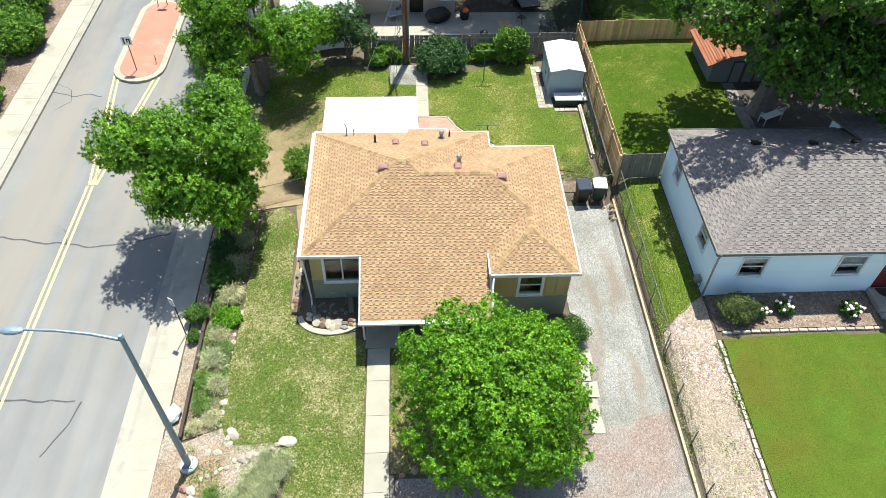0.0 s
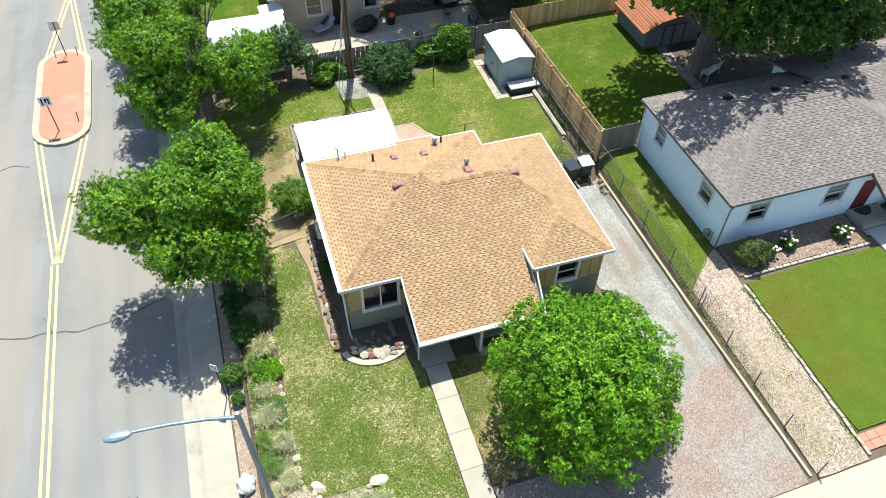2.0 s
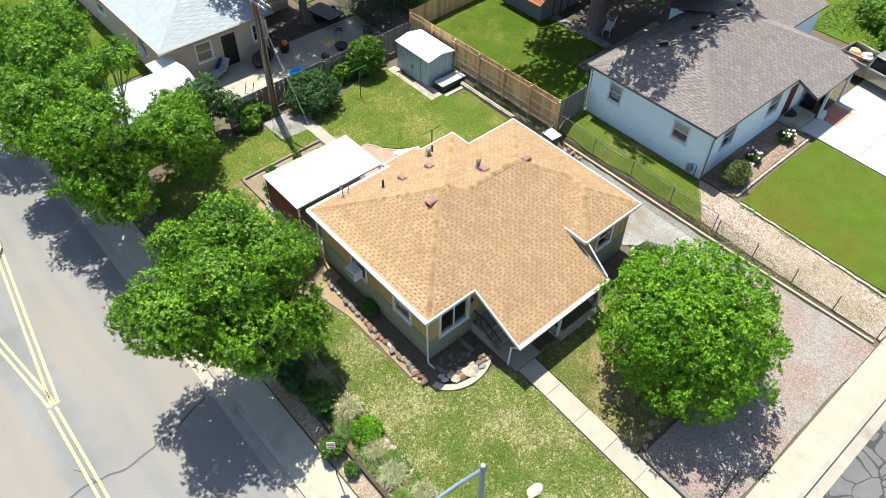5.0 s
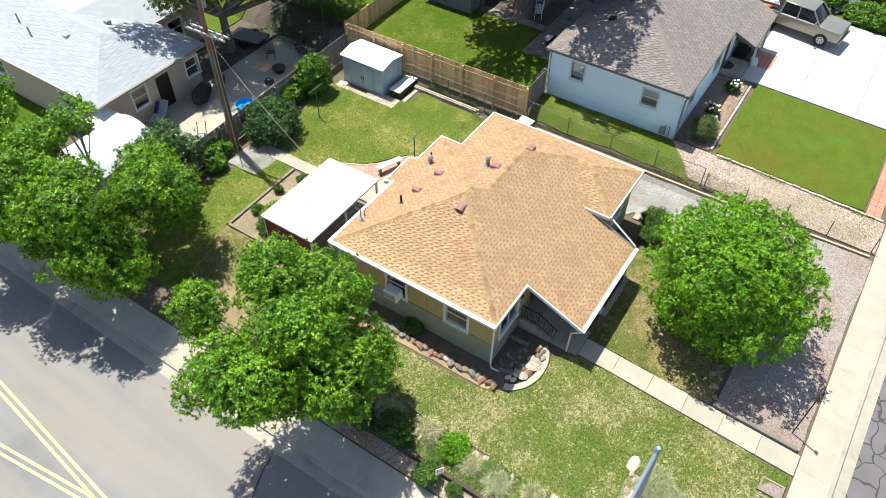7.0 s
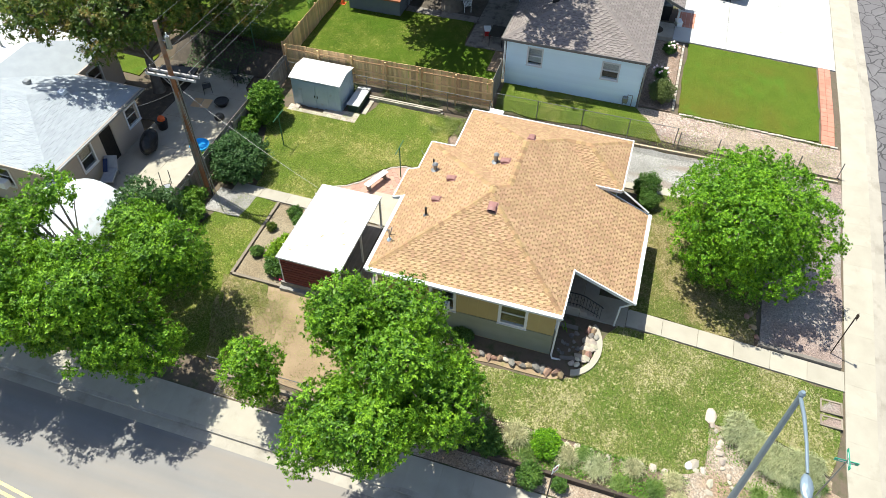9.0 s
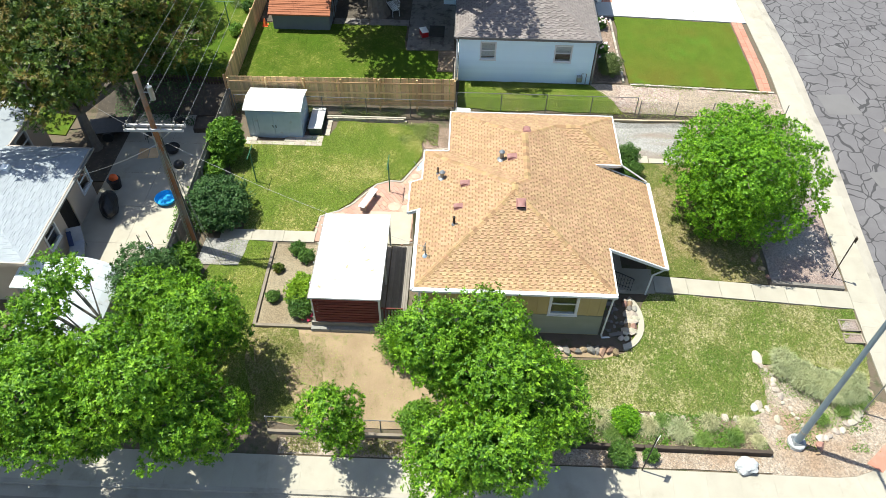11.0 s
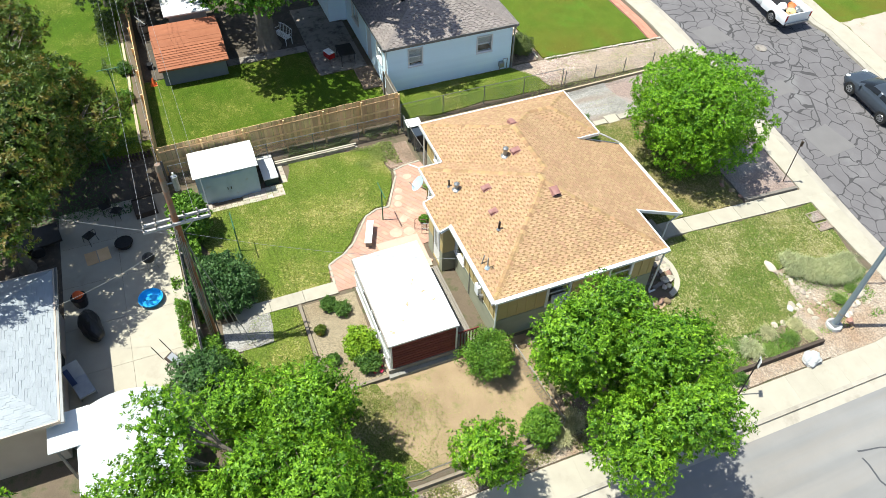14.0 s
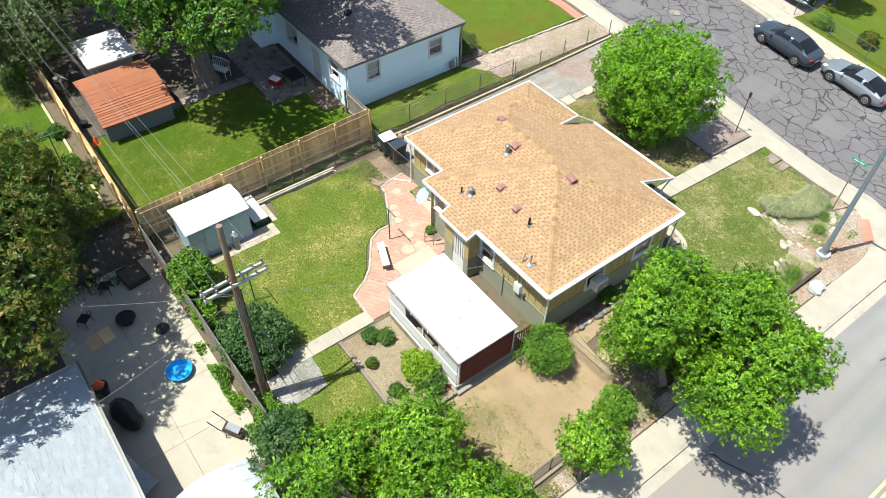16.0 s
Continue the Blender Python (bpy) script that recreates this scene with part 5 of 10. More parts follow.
drape("gutter_silt", wavy([(CX - r_ * math.cos(a_), CY - r_ * math.sin(a_)) for r_, a_ in [(CR - 0.05, 0.1 * k) for k in range(9)] + [(CR + 0.12 + 0.2 * math.sin(0.4 * k), 0.1 * k) for k in range(8, -1, -1)]], 0.03, 51, 0.3), -0.128, M["soil"], "damp dark silt lying in the gutter at the corner", cell=0.6, depth=0.05)
drape("pole_gravel", wavy([(-1.1, 36.75), (0.5, 36.6), (0.5, 38.6), (-1.1, 38.7)], 0.08, 52, 0.3), 0.03, M["gravel"], "pale grey gravel round the foot of the utility pole", cell=0.6)
drape("dirt_yard", wavy([(-8.5, 27.1), (-4.3, 27.0), (-4.3, 29.6), (-4.45, 34.0), (-8.4, 34.3)], 0.12, 12), 0.016, M["dirt"], "bare trodden dirt beside the house", wave=0.03)
drape("garden_bed", wavy(rect(-4.2, 0.3, 32.95, 35.25), 0.04, 13), 0.02, M["bed_gravel"], "small planted garden bed behind the patio roof")
drape("house_bed", wavy([(-4.85, 20.0), (-3.3, 19.3), (-2.2, 19.2), (-2.0, 21.05), (-4.1, 21.05), (-4.1, 26.5), (-4.8, 25.6)], 0.04, 14), 0.02, M["soil"], "bare bed along the house wall")
drape("edge_dirt", wavy([(-5.2, 20.6), (-4.75, 20.2), (-4.7, 27.0), (-5.6, 27.0), (-5.25, 25.0)], 0.06, 24), 0.012, M["dirt"], "strip of bare pale dirt beside the stone edging", cell=0.8)
drape("yard_grass", wavy([(-4.4, 35.7), (-4.4, 33.5), (-5.6, 33.1), (-6.9, 33.5), (-8.4, 32.7), (-8.4, 34.5), (-6.5, 35.2)], 0.25, 25, 0.4), 0.024, M["lawn_worn"], "thin weedy grass at the end of the dirt yard", cell=0.8)
drape("east_bed", wavy([(7.5, 27.4), (9.2, 27.4), (9.2, 28.6), (7.7, 29.0), (7.3, 28.8)], 0.05, 15), 0.022, M["mulch"], "bare garden bed behind the house")
drape("border_bed", wavy([(12.6, 39.75), (26, 39.75), (26, 40.2), (12.6, 40.2)], 0.08, 19), 0.045, M["soil"], "stony brown planting border beyond the back fence")
drape("shade_soil", wavy([(4.0, 39.9), (11.25, 39.9), (11.4, 47.0), (4.0, 47.0)], 0.2, 21), 0.026, M["shaded_litter"], "bare soil under the locust tree, darkened for its shade")
drape("lawn_strip", wavy([(7.6, 48.0), (11.35, 48.0), (11.35, 70), (7.6, 70)], 0.1, 31), 0.03, M["lawn_lush"], "green lawn beyond the tan house", cell=2.5)
drape("lawn_street", wavy([(-8.6, 47.4), (-3.45, 47.4), (-3.45, 64), (-8.6, 64)], 0.1, 33), 0.02, M["lawn_shade"], "green lawn between the tan house and the street", cell=2)
drape("yard_east", rect(29.25, 60, 9.45, 28.9), 0.02, M["lawn_lush"], "green overgrown ground beyond the white drive", cell=3)
drape("tree_soil", wavy([(17.7, 29.0), (30, 29.0), (30, 39.5), (17.7, 39.5)], 0.1, 16), 0.015, M["shaded_litter"], "bare soil under the big tree, darkened for its shade")

drape("mulch_bed", wavy(rect(12.95, 15.0, 27.42, 28.45), 0.03, 41), 0.05, M["mulch"], "small brown mulch bed against the white wall", cell=0.8)
drape("ramp_pad", [(-7.95, 10.05), (-8.3, 9.6), (-9.35, 10.85), (-9.0, 11.3)], 0.022, M["redpave"], "faded salmon kerb-ramp panel in the pavement", cell=2, category="pavement")
# concrete: walkway, back walk, drives, patios
for nm, lab, x0, x1, y0, y1, ny in (("walkway", "pale concrete walkway from the pavement to the porch", -1.8, -0.9, 9.42, 18.3, 6),
                                    ("back_walk", "narrow concrete path across the back lawn", 0.45, 1.12, 33.6, 38.0, 3),
                                    ("porch_walk", "concrete apron at the porch", -1.9, -0.5, 18.31, 20.2, 1)):
    w = tagged(new(nm), lab, "path", "", "structure")
    for k in range(ny):
        a, b = y0 + (y1 - y0) * k / ny, y0 + (y1 - y0) * (k + 1) / ny
        drape("paving_slab", rect(x0, x1, a, b - 0.015), 0.045, M["concrete"], parent=w)
w = tagged(new("neighbour_drive"), "bright white concrete drive of the white house", "driveway", "", "structure")
for i in range(3):
    for j in range(3):
        drape("paving_slab", rect(19.5 + i * 3.2, 22.68 + i * 3.2, 9.42 + j * 3.1, 12.5 + j * 3.1), 0.04, M["concrete_white"], parent=w)
w = tagged(new("yard_paving"), "grey concrete patio in the back yard of the white house", "patio", "", "structure")
for x0, x1, y0, y1 in ((15.05, 17.3, 27.6, 30.35), (17.32, 19.6, 27.6, 30.35), (19.62, 22.4, 27.6, 30.35), (17.65, 18.3, 30.4, 32.8), (17.65, 18.3, 32.82, 35.0)):
    drape("paving_slab", rect(x0, x1, y0, y1), 0.03, M["dark_concrete"], parent=w)
w = tagged(new("north_patio"), "wide cracked concrete patio behind the tan house", "patio", "", "structure")
for i in range(5):
    for j in range(2):
        drape("paving_slab", rect(-2.4 + i * 2.4, -0.012 + i * 2.4, 39.75 + j * 2.45, 42.19 + j * 2.45), 0.03, M["concrete"], parent=w)

# ---- the yellow house ----
EV, SL = 2.92, 0.43
house = thing("house", "single-storey yellow and sage house with a tan shingle hip roof", "house")
FACES = [
    ([[(-4.4, 20.84), (3.18, 20.84), (4.965, 22.625), (3.415, 24.175), (-1.065, 24.175)], [(-1.065, 24.175), (0.425, 24.175), (-0.125, 24.73), (-0.51, 24.73)],
      [(-2.0, 18.33), (3.18, 18.33), (3.18, 20.84), (-2.0, 20.84)]], lambda x, y: EV + SL * (y - 20.84), (0, 1)),
    ([[(-4.4, 20.84), (-0.51, 24.73), (-4.4, 28.62)]], lambda x, y: EV + SL * (x + 4.4), (1, 0)),
    ([[(-4.4, 28.62), (-0.51, 24.73), (-0.125, 24.735), (3.76, 28.62)], [(-0.05, 28.62), (1.8, 28.62), (1.8, 29.15), (-0.05, 29.15)]], lambda x, y: EV + SL * (28.62 - y), (0, -1)),
    ([[(3.76, 27.5), (3.76, 28.62), (-0.125, 24.735), (0.425, 24.17)]], lambda x, y: EV + SL * (3.76 - x), (-1, 0)),
    ([[(3.76, 27.5), (0.425, 24.165), (3.415, 24.165), (6.75, 27.5)]], lambda x, y: EV + SL * (27.5 - y), (0, -1)),
    ([[(6.75, 19.7), (6.75, 22.625), (4.965, 22.625), (4.965, 21.485)], [(6.75, 22.625), (6.75, 27.5), (3.415, 24.165), (4.965, 22.625)]], lambda x, y: EV + SL * (6.75 - x), (-1, 0)),
    ([[(3.18, 19.7), (6.75, 19.7), (4.965, 21.485)]], lambda x, y: EV + SL * (y - 19.7), (0, 1)),
    ([[(3.18, 19.7), (4.965, 21.485), (4.965, 22.625), (3.18, 20.84)]], lambda x, y: EV + SL * (x - 3.18), (1, 0)),
]
roof = None
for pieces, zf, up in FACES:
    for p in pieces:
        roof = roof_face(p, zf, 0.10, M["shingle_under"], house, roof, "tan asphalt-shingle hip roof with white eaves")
ALL_TABS = [shingle_tabs(p, zf, up, 0.26, 0.142, 5 + i) for i, (p, zf, up) in enumerate(FACES)]
P1, P2 = (-0.51, 24.735, EV + SL * 3.89), (-0.125, 24.735, EV + SL * 3.89)
RE, RW = (3.415, 24.17, EV + SL * 3.333), (0.425, 24.17, EV + SL * 3.333)
WP, WB = (4.965, 21.485, EV + SL * 1.785), (4.965, 22.625, EV + SL * 1.785)
for p, q in (((-4.4, 20.84, EV), P1), ((-4.4, 28.62, EV), P1), ((3.76, 28.62, EV), P2), (P1, P2), (RE, RW), (RW, P2), ((6.75, 27.5, EV), RE), (WB, RE), (WP, WB),
             ((6.75, 19.7, EV), WP), ((3.18, 19.7, EV), WP)):
    ridge_row(p, q, M["shingle_cap"], roof, w=0.26)

# eaves: fascia, gutters, downspouts
for p, q in (((-4.43, 20.84), (-4.43, 28.62)), ((-4.47, 20.81), (-2.0, 20.81)), ((3.18, 19.67), (6.79, 19.67)), ((6.78, 19.65), (6.78, 27.5)), ((3.79, 27.5), (3.79, 28.62)),
             ((3.76, 27.53), (6.8, 27.53)), ((-4.45, 28.65), (-0.05, 28.65)), ((1.8, 28.65), (3.8, 28.65)), ((3.15, 19.7), (3.15, 20.84))):
    part("fascia", bar((*p, EV + 0.03), (*q, EV + 0.03), 0.06, 0.15), M["trim"], roof, "white painted eave board")
zp = EV + SL * (18.33 - 20.84)
zn = EV - SL * 0.53
for p, q in (((-2.06, 18.30, zp + 0.03), (3.24, 18.30, zp + 0.03)), ((-2.03, 20.84, EV + 0.03), (-2.03, 18.33, zp + 0.03)), ((3.21, 20.84, EV + 0.03), (3.21, 18.33, zp + 0.03)),
             ((-0.08, 29.17, zn + 0.03), (1.83, 29.17, zn + 0.03)), ((-0.08, 28.62, EV + 0.03), (-0.08, 29.15, zn + 0.03)), ((1.83, 28.62, EV + 0.03), (1.83, 29.15, zn + 0.03))):
    part("fascia", bar(p, q, 0.06, 0.14), M["trim"], roof, "white painted eave board")
part("gutter", bar((-4.51, 20.80, EV + 0.01), (-4.51, 28.66, EV + 0.01), 0.10, 0.10), M["trim"], roof, "white metal rain gutter")
part("gutter", bar((-2.07, 18.22, zp + 0.01), (3.24, 18.22, zp + 0.01), 0.10, 0.10), M["trim"], roof, "white metal rain gutter")
part("gutter", bar((-4.5, 28.72, EV + 0.01), (-0.1, 28.72, EV + 0.01), 0.09, 0.09), M["trim"], roof, "white metal rain gutter")


def downspout(pts):
    part("downspout", tb(pts, 0.04, 6), M["trim"], house, "white metal downspout")


downspout([(-4.45, 20.78, 2.8), (-4.38, 20.9, 2.55), (-4.3, 20.95, 0.2), (-4.3, 20.9, -0.02), (-4.25, 20.55, -0.05)])
downspout([(-2.0, 18.25, zp - 0.05), (-1.95, 18.5, zp - 0.35), (-1.94, 18.72, zp - 0.55), (-1.94, 18.76, 0.02)])
downspout([(3.3, 19.62, 2.8), (3.25, 19.3, 2.62), (3.2, 18.35, zp + 0.12)])
downspout([(-4.4, 28.55, 2.75), (-4.28, 28.42, 2.5), (-4.28, 28.42, 0.0)])
downspout([(6.7, 27.5, 2.75), (6.62, 27.32, 2.5), (6.62, 27.32, 0.1), (7.3, 27.9, 0.08)])

# walls
ZB, ZS, ZT = -0.45, 1.18, 2.86


def house_side(name, x, y, turn, L, holes):
    w = side_of(house, name, x, y, turn, L, ZB, ZT, [h[:4] for h in holes], 0.16, M["yellow_wall"], "yellow board-and-batten over sage lap siding")
    hs = [(h[0] - 0.09, h[1] + 0.09, h[2] - 0.12, h[3] + 0.09) for h in holes]
    lap_boards(w, L, 0.0, ZS, hs, 0.2, M["green_wall"])
    part("belt_board", bx(0, L, -0.03, 0, ZS, ZS + 0.05), M["green_wall"], w) if not any(h[2] < ZS < h[3] for h in holes) else None
    battens(w, L, ZS + 0.05, ZT - 0.1, hs, 0.41, M["yellow_wall"])
    return w


# south front, from the west corner to the wing
w = house_side("wall_front", -4.15, 21.05, 0, 7.55, [(0.58, 2.02, 1.12, 2.58), (3.15, 4.05, 0.52, 2.5), (4.7, 6.4, 0.9, 2.1)])
window_in(w, 0.58, 2.02, 1.12, 2.58, "slider")
window_in(w, 4.7, 6.4, 0.9, 2.1, "slider")
door = part("door", bx(3.15, 4.05, 0.03, 0.08, 0.52, 2.5), M["red_door"], w, "dark red front door under the porch")
part("door_handle", tb([(3.25, 0.0, 1.5), (3.25, -0.04, 1.5), (3.32, -0.04, 1.5)], 0.012, 6), M["steel"], door)
# west side
w = house_side("wall_west", -4.15, 28.35, -90, 7.3, [(2.29, 3.24, 1.3, 2.5), (5.15, 6.15, 1.32, 2.46)])
window_in(w, 2.29, 3.24, 1.3, 2.5, "double")
window_in(w, 5.15, 6.15, 1.32, 2.46, "double")
ac = part("air_conditioner", bx(2.44, 3.09, -0.48, -0.036, 1.35, 1.83, bevel=0.02), M["white_plastic"], w, "white window air conditioner")
for k in range(9):
    part("grille_slat", bx(2.48, 3.05, -0.49, -0.481, 1.41 + k * 0.045, 1.425 + k * 0.045), M["steel"], ac)
for k in range(6):
    part("grille_slat", bx(2.5 + k * 0.1, 2.52 + k * 0.1, -0.44, -0.1, 1.831, 1.835), M["steel"], ac)
# north side: main, bump, east part
w = house_side("wall_north", 3.55, 28.35, 180, 7.7, [(3.6, 4.45, 1.25, 2.35), (0.35, 1.05, 1.6, 2.35)])
window_in(w, 3.6, 4.45, 1.25, 2.35, "double", blind=0.5)
window_in(w, 0.35, 1.05, 1.6, 2.35, "single")
mb = part("meter_box", bx(5.95, 6.3, -0.16, -0.002, 1.25, 1.75, bevel=0.01), M["white_plastic"], w, "grey-white electricity meter box")
part("meter_dial", tb([(6.45, -0.14, 1.4), (6.45, -0.002, 1.4)], 0.1, 12), M["steel"], w, "round glass electricity meter")
part("conduit", tb([(6.12, -0.06, 1.75), (6.12, -0.06, 2.8), (6.12, 0.1, 3.5)], 0.025, 6), M["steel"], w)
part("conduit", tb([(5.2, -0.05, 0.1), (5.2, -0.05, 1.5)], 0.02, 6), M["steel"], w)
for nm, x, y, turn, L, hs in (("wall_vestibule", 1.7, 28.95, 180, 1.65, [(0.55, 1.35, 0.1, 2.1)]), ("wall_vestibule", 0.05, 28.95, -90, 0.6, []), ("wall_vestibule", 1.7, 28.35, 90, 0.6, [])):
    w = side_of(house, nm, x, y, turn, L, ZB, 2.62, hs, 0.1, M["yellow_wall"])
    lap_boards(w, L, 0.0, ZS, hs, 0.2, M["green_wall"])
    if hs:
        d = part("door", bx(0.55, 1.35, 0.02, 0.06, 0.1, 2.1), M["trim"], w, "white back door with a lattice screen")
        for k in range(5):
            part("screen_bar", bx(0.6 + k * 0.16, 0.63 + k * 0.16, 0.0, 0.019, 0.9, 2.0), M["steel"], d)
w = house_side("wall_north_east", 6.5, 27.2, 180, 2.95, [(1.1, 2.05, 1.75, 2.4)])
window_in(w, 1.1, 2.05, 1.75, 2.4, "slider")
house_side("wall_jog", 3.55, 27.2, 90, 1.15, [])
# east side and wing
w = house_side("wall_east", 6.5, 19.92, 90, 7.28, [(2.2, 3.1, 1.3, 2.4), (5.0, 5.9, 1.3, 2.4)])
window_in(w, 2.2, 3.1, 1.3, 2.4)
window_in(w, 5.0, 5.9, 1.3, 2.4)
w = house_side("wall_wing", 3.4, 19.92, 0, 3.1, [(1.03, 1.95, 1.42, 2.5)])
window_in(w, 1.03, 1.95, 1.42, 2.5)
house_side("wall_wing_side", 3.4, 21.05, -90, 1.13, [])
part("floor_slab", prism([(-4.0, 21.2), (3.4, 21.2), (3.4, 20.1), (6.4, 20.1), (6.4, 27.05), (3.4, 27.05), (3.4, 28.2), (-4.0, 28.2)], -0.3, 0.1), M["timber"], house)
part("inner_ceiling", prism([(-4.0, 21.2), (3.4, 21.2), (3.4, 20.1), (6.4, 20.1), (6.4, 27.05), (3.4, 27.05), (3.4, 28.2), (-4.0, 28.2)], 2.7, 2.76), M["blind"], house)

# roof vents and pipes
def roof_z(x, y):
    return max(min(EV + SL * (x + 4.4), EV + SL * (28.62 - y), EV + SL * (3.76 - x)), min(EV + SL * (27.5 - y), EV + SL * (6.75 - x)))


def hood_vent(x, y, s):
    """A slant-back vent: an arched hood dying into the roof behind, a dark panel for shade in its downhill mouth."""
    gx, gy = (roof_z(x + 0.1, y) - roof_z(x - 0.1, y)) / 0.2, (roof_z(x, y + 0.1) - roof_z(x, y - 0.1)) / 0.2
    bm = bmesh.new()
    rows = []
    for v, lift in ((-0.62, 1.0), (-0.1, 0.92), (0.62, 0.2)):
        rows.append([bm.verts.new((s * 0.5 * math.cos(math.pi * k / 8) * (1 + 0.12 * (v < -0.5)), v * s, 0.02 + 0.15 * lift * math.sin(math.pi * k / 8) ** 0.55)) for k in range(9)])
    for p, q in zip(rows, rows[1:]):
        for k in range(8):
            bm.faces.new((p[k], p[k + 1], q[k + 1], q[k]))
    bm.faces.new(rows[2][::-1])
    bmesh.ops.recalc_face_normals(bm, faces=bm.faces)
    bmesh.ops.solidify(bm, geom=bm.faces[:], thickness=0.008)
    v = part("roof_vent", bm, M["vent_red"], roof, "dusty red-brown hooded roof vent")
    v.matrix_basis = pose(x, y, roof_z(x, y) + 0.02, math.degrees(math.atan(math.hypot(gx, gy))), 0, math.degrees(math.atan2(-gx, gy)))
    part("vent_flange", bx(-s * 0.62, s * 0.62, -s * 0.7, s * 0.75, 0, 0.012), M["vent_red"], v)
    # Dark sheet set in the hood mouth in place of its shade.
    part("opening_shade", bx(-s * 0.46, s * 0.46, -s * 0.56, -s * 0.54, 0.012, 0.14), M["dark_metal"], v, "dark panel for the shade in the vent opening")


for x, y, w_ in ((-1.07, 24.5, 0.32), (-0.6, 27.0, 0.26), (0.72, 26.75, 0.28), (2.1, 24.75, 0.30), (3.9, 24.05, 0.30)):
    hood_vent(x, y, w_)
for x, y, r, h, cap in ((-1.53, 27.16, 0.05, 0.42, False), (1.52, 27.75, 0.09, 0.36, True), (1.9, 27.95, 0.04, 0.34, False), (2.17, 25.2, 0.09, 0.45, True)):
    zf = max(min(EV + SL * (28.62 - y), EV + SL * (3.76 - x)), EV + SL * (27.5 - y))
    v = part("vent_pipe", tb([(0, 0, -0.1), (0, 0, h)], r, 12), M["steel"] if cap else M["dark_metal"], roof, "metal vent pipe on the roof")
    v.matrix_basis = pose(x, y, zf)
    part("flashing", tb([(0, 0, 0.0), (0, 0, 0.07)], [r * 2.2, r * 1.1], 12), M["steel"], v)
    if cap:
        part("pipe_cap", tb([(0, 0, h - 0.12), (0, 0, h - 0.02), (0, 0, h + 0.05)], [r * 1.15, r * 1.45, r * 0.6], 12), M["steel"], v)
mast = part("service_mast", tb([(0, 0, -0.4), (0, 0, 0.55), (-0.1, 0.05, 0.62)], 0.03, 8), M["steel"], roof, "metal electric service mast")
mast.matrix_basis = pose(-2.9, 28.25, EV + 0.2)
part("mast_boot", tb([(0, 0, -0.04), (0, 0, 0.08)], [0.12, 0.05], 10), M["shed_blue"], mast)

# porch: slab, steps, posts, rail
porch = thing("porch", "concrete front porch with steps and iron railings under the low roof", "porch")
part("porch_floor", bx(0.6, 3.3, 18.75, 21.04, -0.3, 0.12, bevel=0.01), M["curb"], porch)
part("landing", bx(-1.9, 0.58, 20.25, 21.02, -0.4, 0.5, bevel=0.015), M["curb"], porch, "raised concrete landing at the front door")
for k in range(2):
    part("step", bx(-1.88, 0.56, 19.93 - 0.31 * k, 20.24 - 0.31 * k, -0.4, 0.33 - 0.16 * k, bevel=0.012), M["curb"], porch, "concrete step")
for x, y in ((3.1, 18.42), (0.6, 18.42)):
    part("post", bx(x - 0.045, x + 0.045, y - 0.045, y + 0.045, -0.25, zp - 0.06), M["trim"], porch, "white porch post")
for x in (-1.82, 0.5):
    r = part("railing", tb([(x, 20.98, 1.32), (x, 20.3, 1.32), (x, 20.1, 1.25), (x, 19.45, 0.9), (x, 19.35, 0.8)], 0.022, 6), M["dark_metal"], porch, "black wrought-iron railing")
    part("lower_rail", tb([(x, 20.98, 0.66), (x, 20.3, 0.66), (x, 19.45, 0.26)], 0.014, 6), M["dark_metal"], r)
    for k in range(13):
        y = 20.96 - k * 0.13
        d_ = max(0, 20.25 - y)
        part("baluster", tb([(x, y, 0.5 - 0.52 * d_), (x, y, 1.31 - 0.52 * d_)], 0.011, 5), M["dark_metal"], r)
    for k in range(5):
        y = 20.8 - k * 0.3
        d_ = max(0, 20.25 - y)
        part("scroll", tb([(x, y + 0.06 * math.cos(a), 1.0 - 0.52 * d_ + 0.1 * math.sin(a)) for a in np.linspace(0, 5.6, 9)], 0.009, 5), M["dark_metal"], r)
planter = thing("planter_box", "long concrete planter box full of dark soil under the porch eave", "planter", (1.75, 18.55, gz(1.75, 18.55)))
for a in ((-1.1, 1.1, -0.3, -0.22, 0, 0.4), (-1.1, 1.1, 0.22, 0.3, 0, 0.4), (-1.1, -1.02, -0.22, 0.22, 0, 0.4), (1.02, 1.1, -0.22, 0.22, 0, 0.4)):
    part("planter_side", bx(*a, bevel=0.01), M["curb"], planter)
part("plinth", bx(-1.2, 1.2, -0.4, 0.34, -0.1, 0.1, bevel=0.01), M["curb"], planter)
part("soil", bx(-1.02, 1.02, -0.22, 0.22, 0.1, 0.33), M["soil"], planter)

lan = part("porch_lantern", tb([(-1.98, 20.98, 2.0), (-1.98, 20.98, 2.1), (-1.98, 20.98, 2.24)], [0.05, 0.08, 0.03], 8), M["dark_metal"], house, "small dark brass wall lantern")
part("lantern_glass", tb([(-1.98, 20.98, 2.02), (-1.98, 20.98, 2.12)], [0.055, 0.082], 8), M["orange"], lan)
part("foundation_vent", bx(-3.5, -3.2, 21.0, 21.02, 0.28, 0.4), M["curb"], house, "small foundation vent")
spigot = part("spigot", tb([(-2.75, 21.0, 0.35), (-2.75, 20.85, 0.38), (-2.75, 20.82, 0.3)], 0.02, 6), M["steel"], house, "outdoor tap")
part("hose", tb([(-2.75, 20.82, 0.3), (-2.85, 20.7, 0.1), (-2.6, 20.6, 0.05), (-2.55, 20.75, 0.25), (-2.9, 20.55, 0.04)], 0.02, 6), M["leaf_lime"], spigot, "short green garden hose")

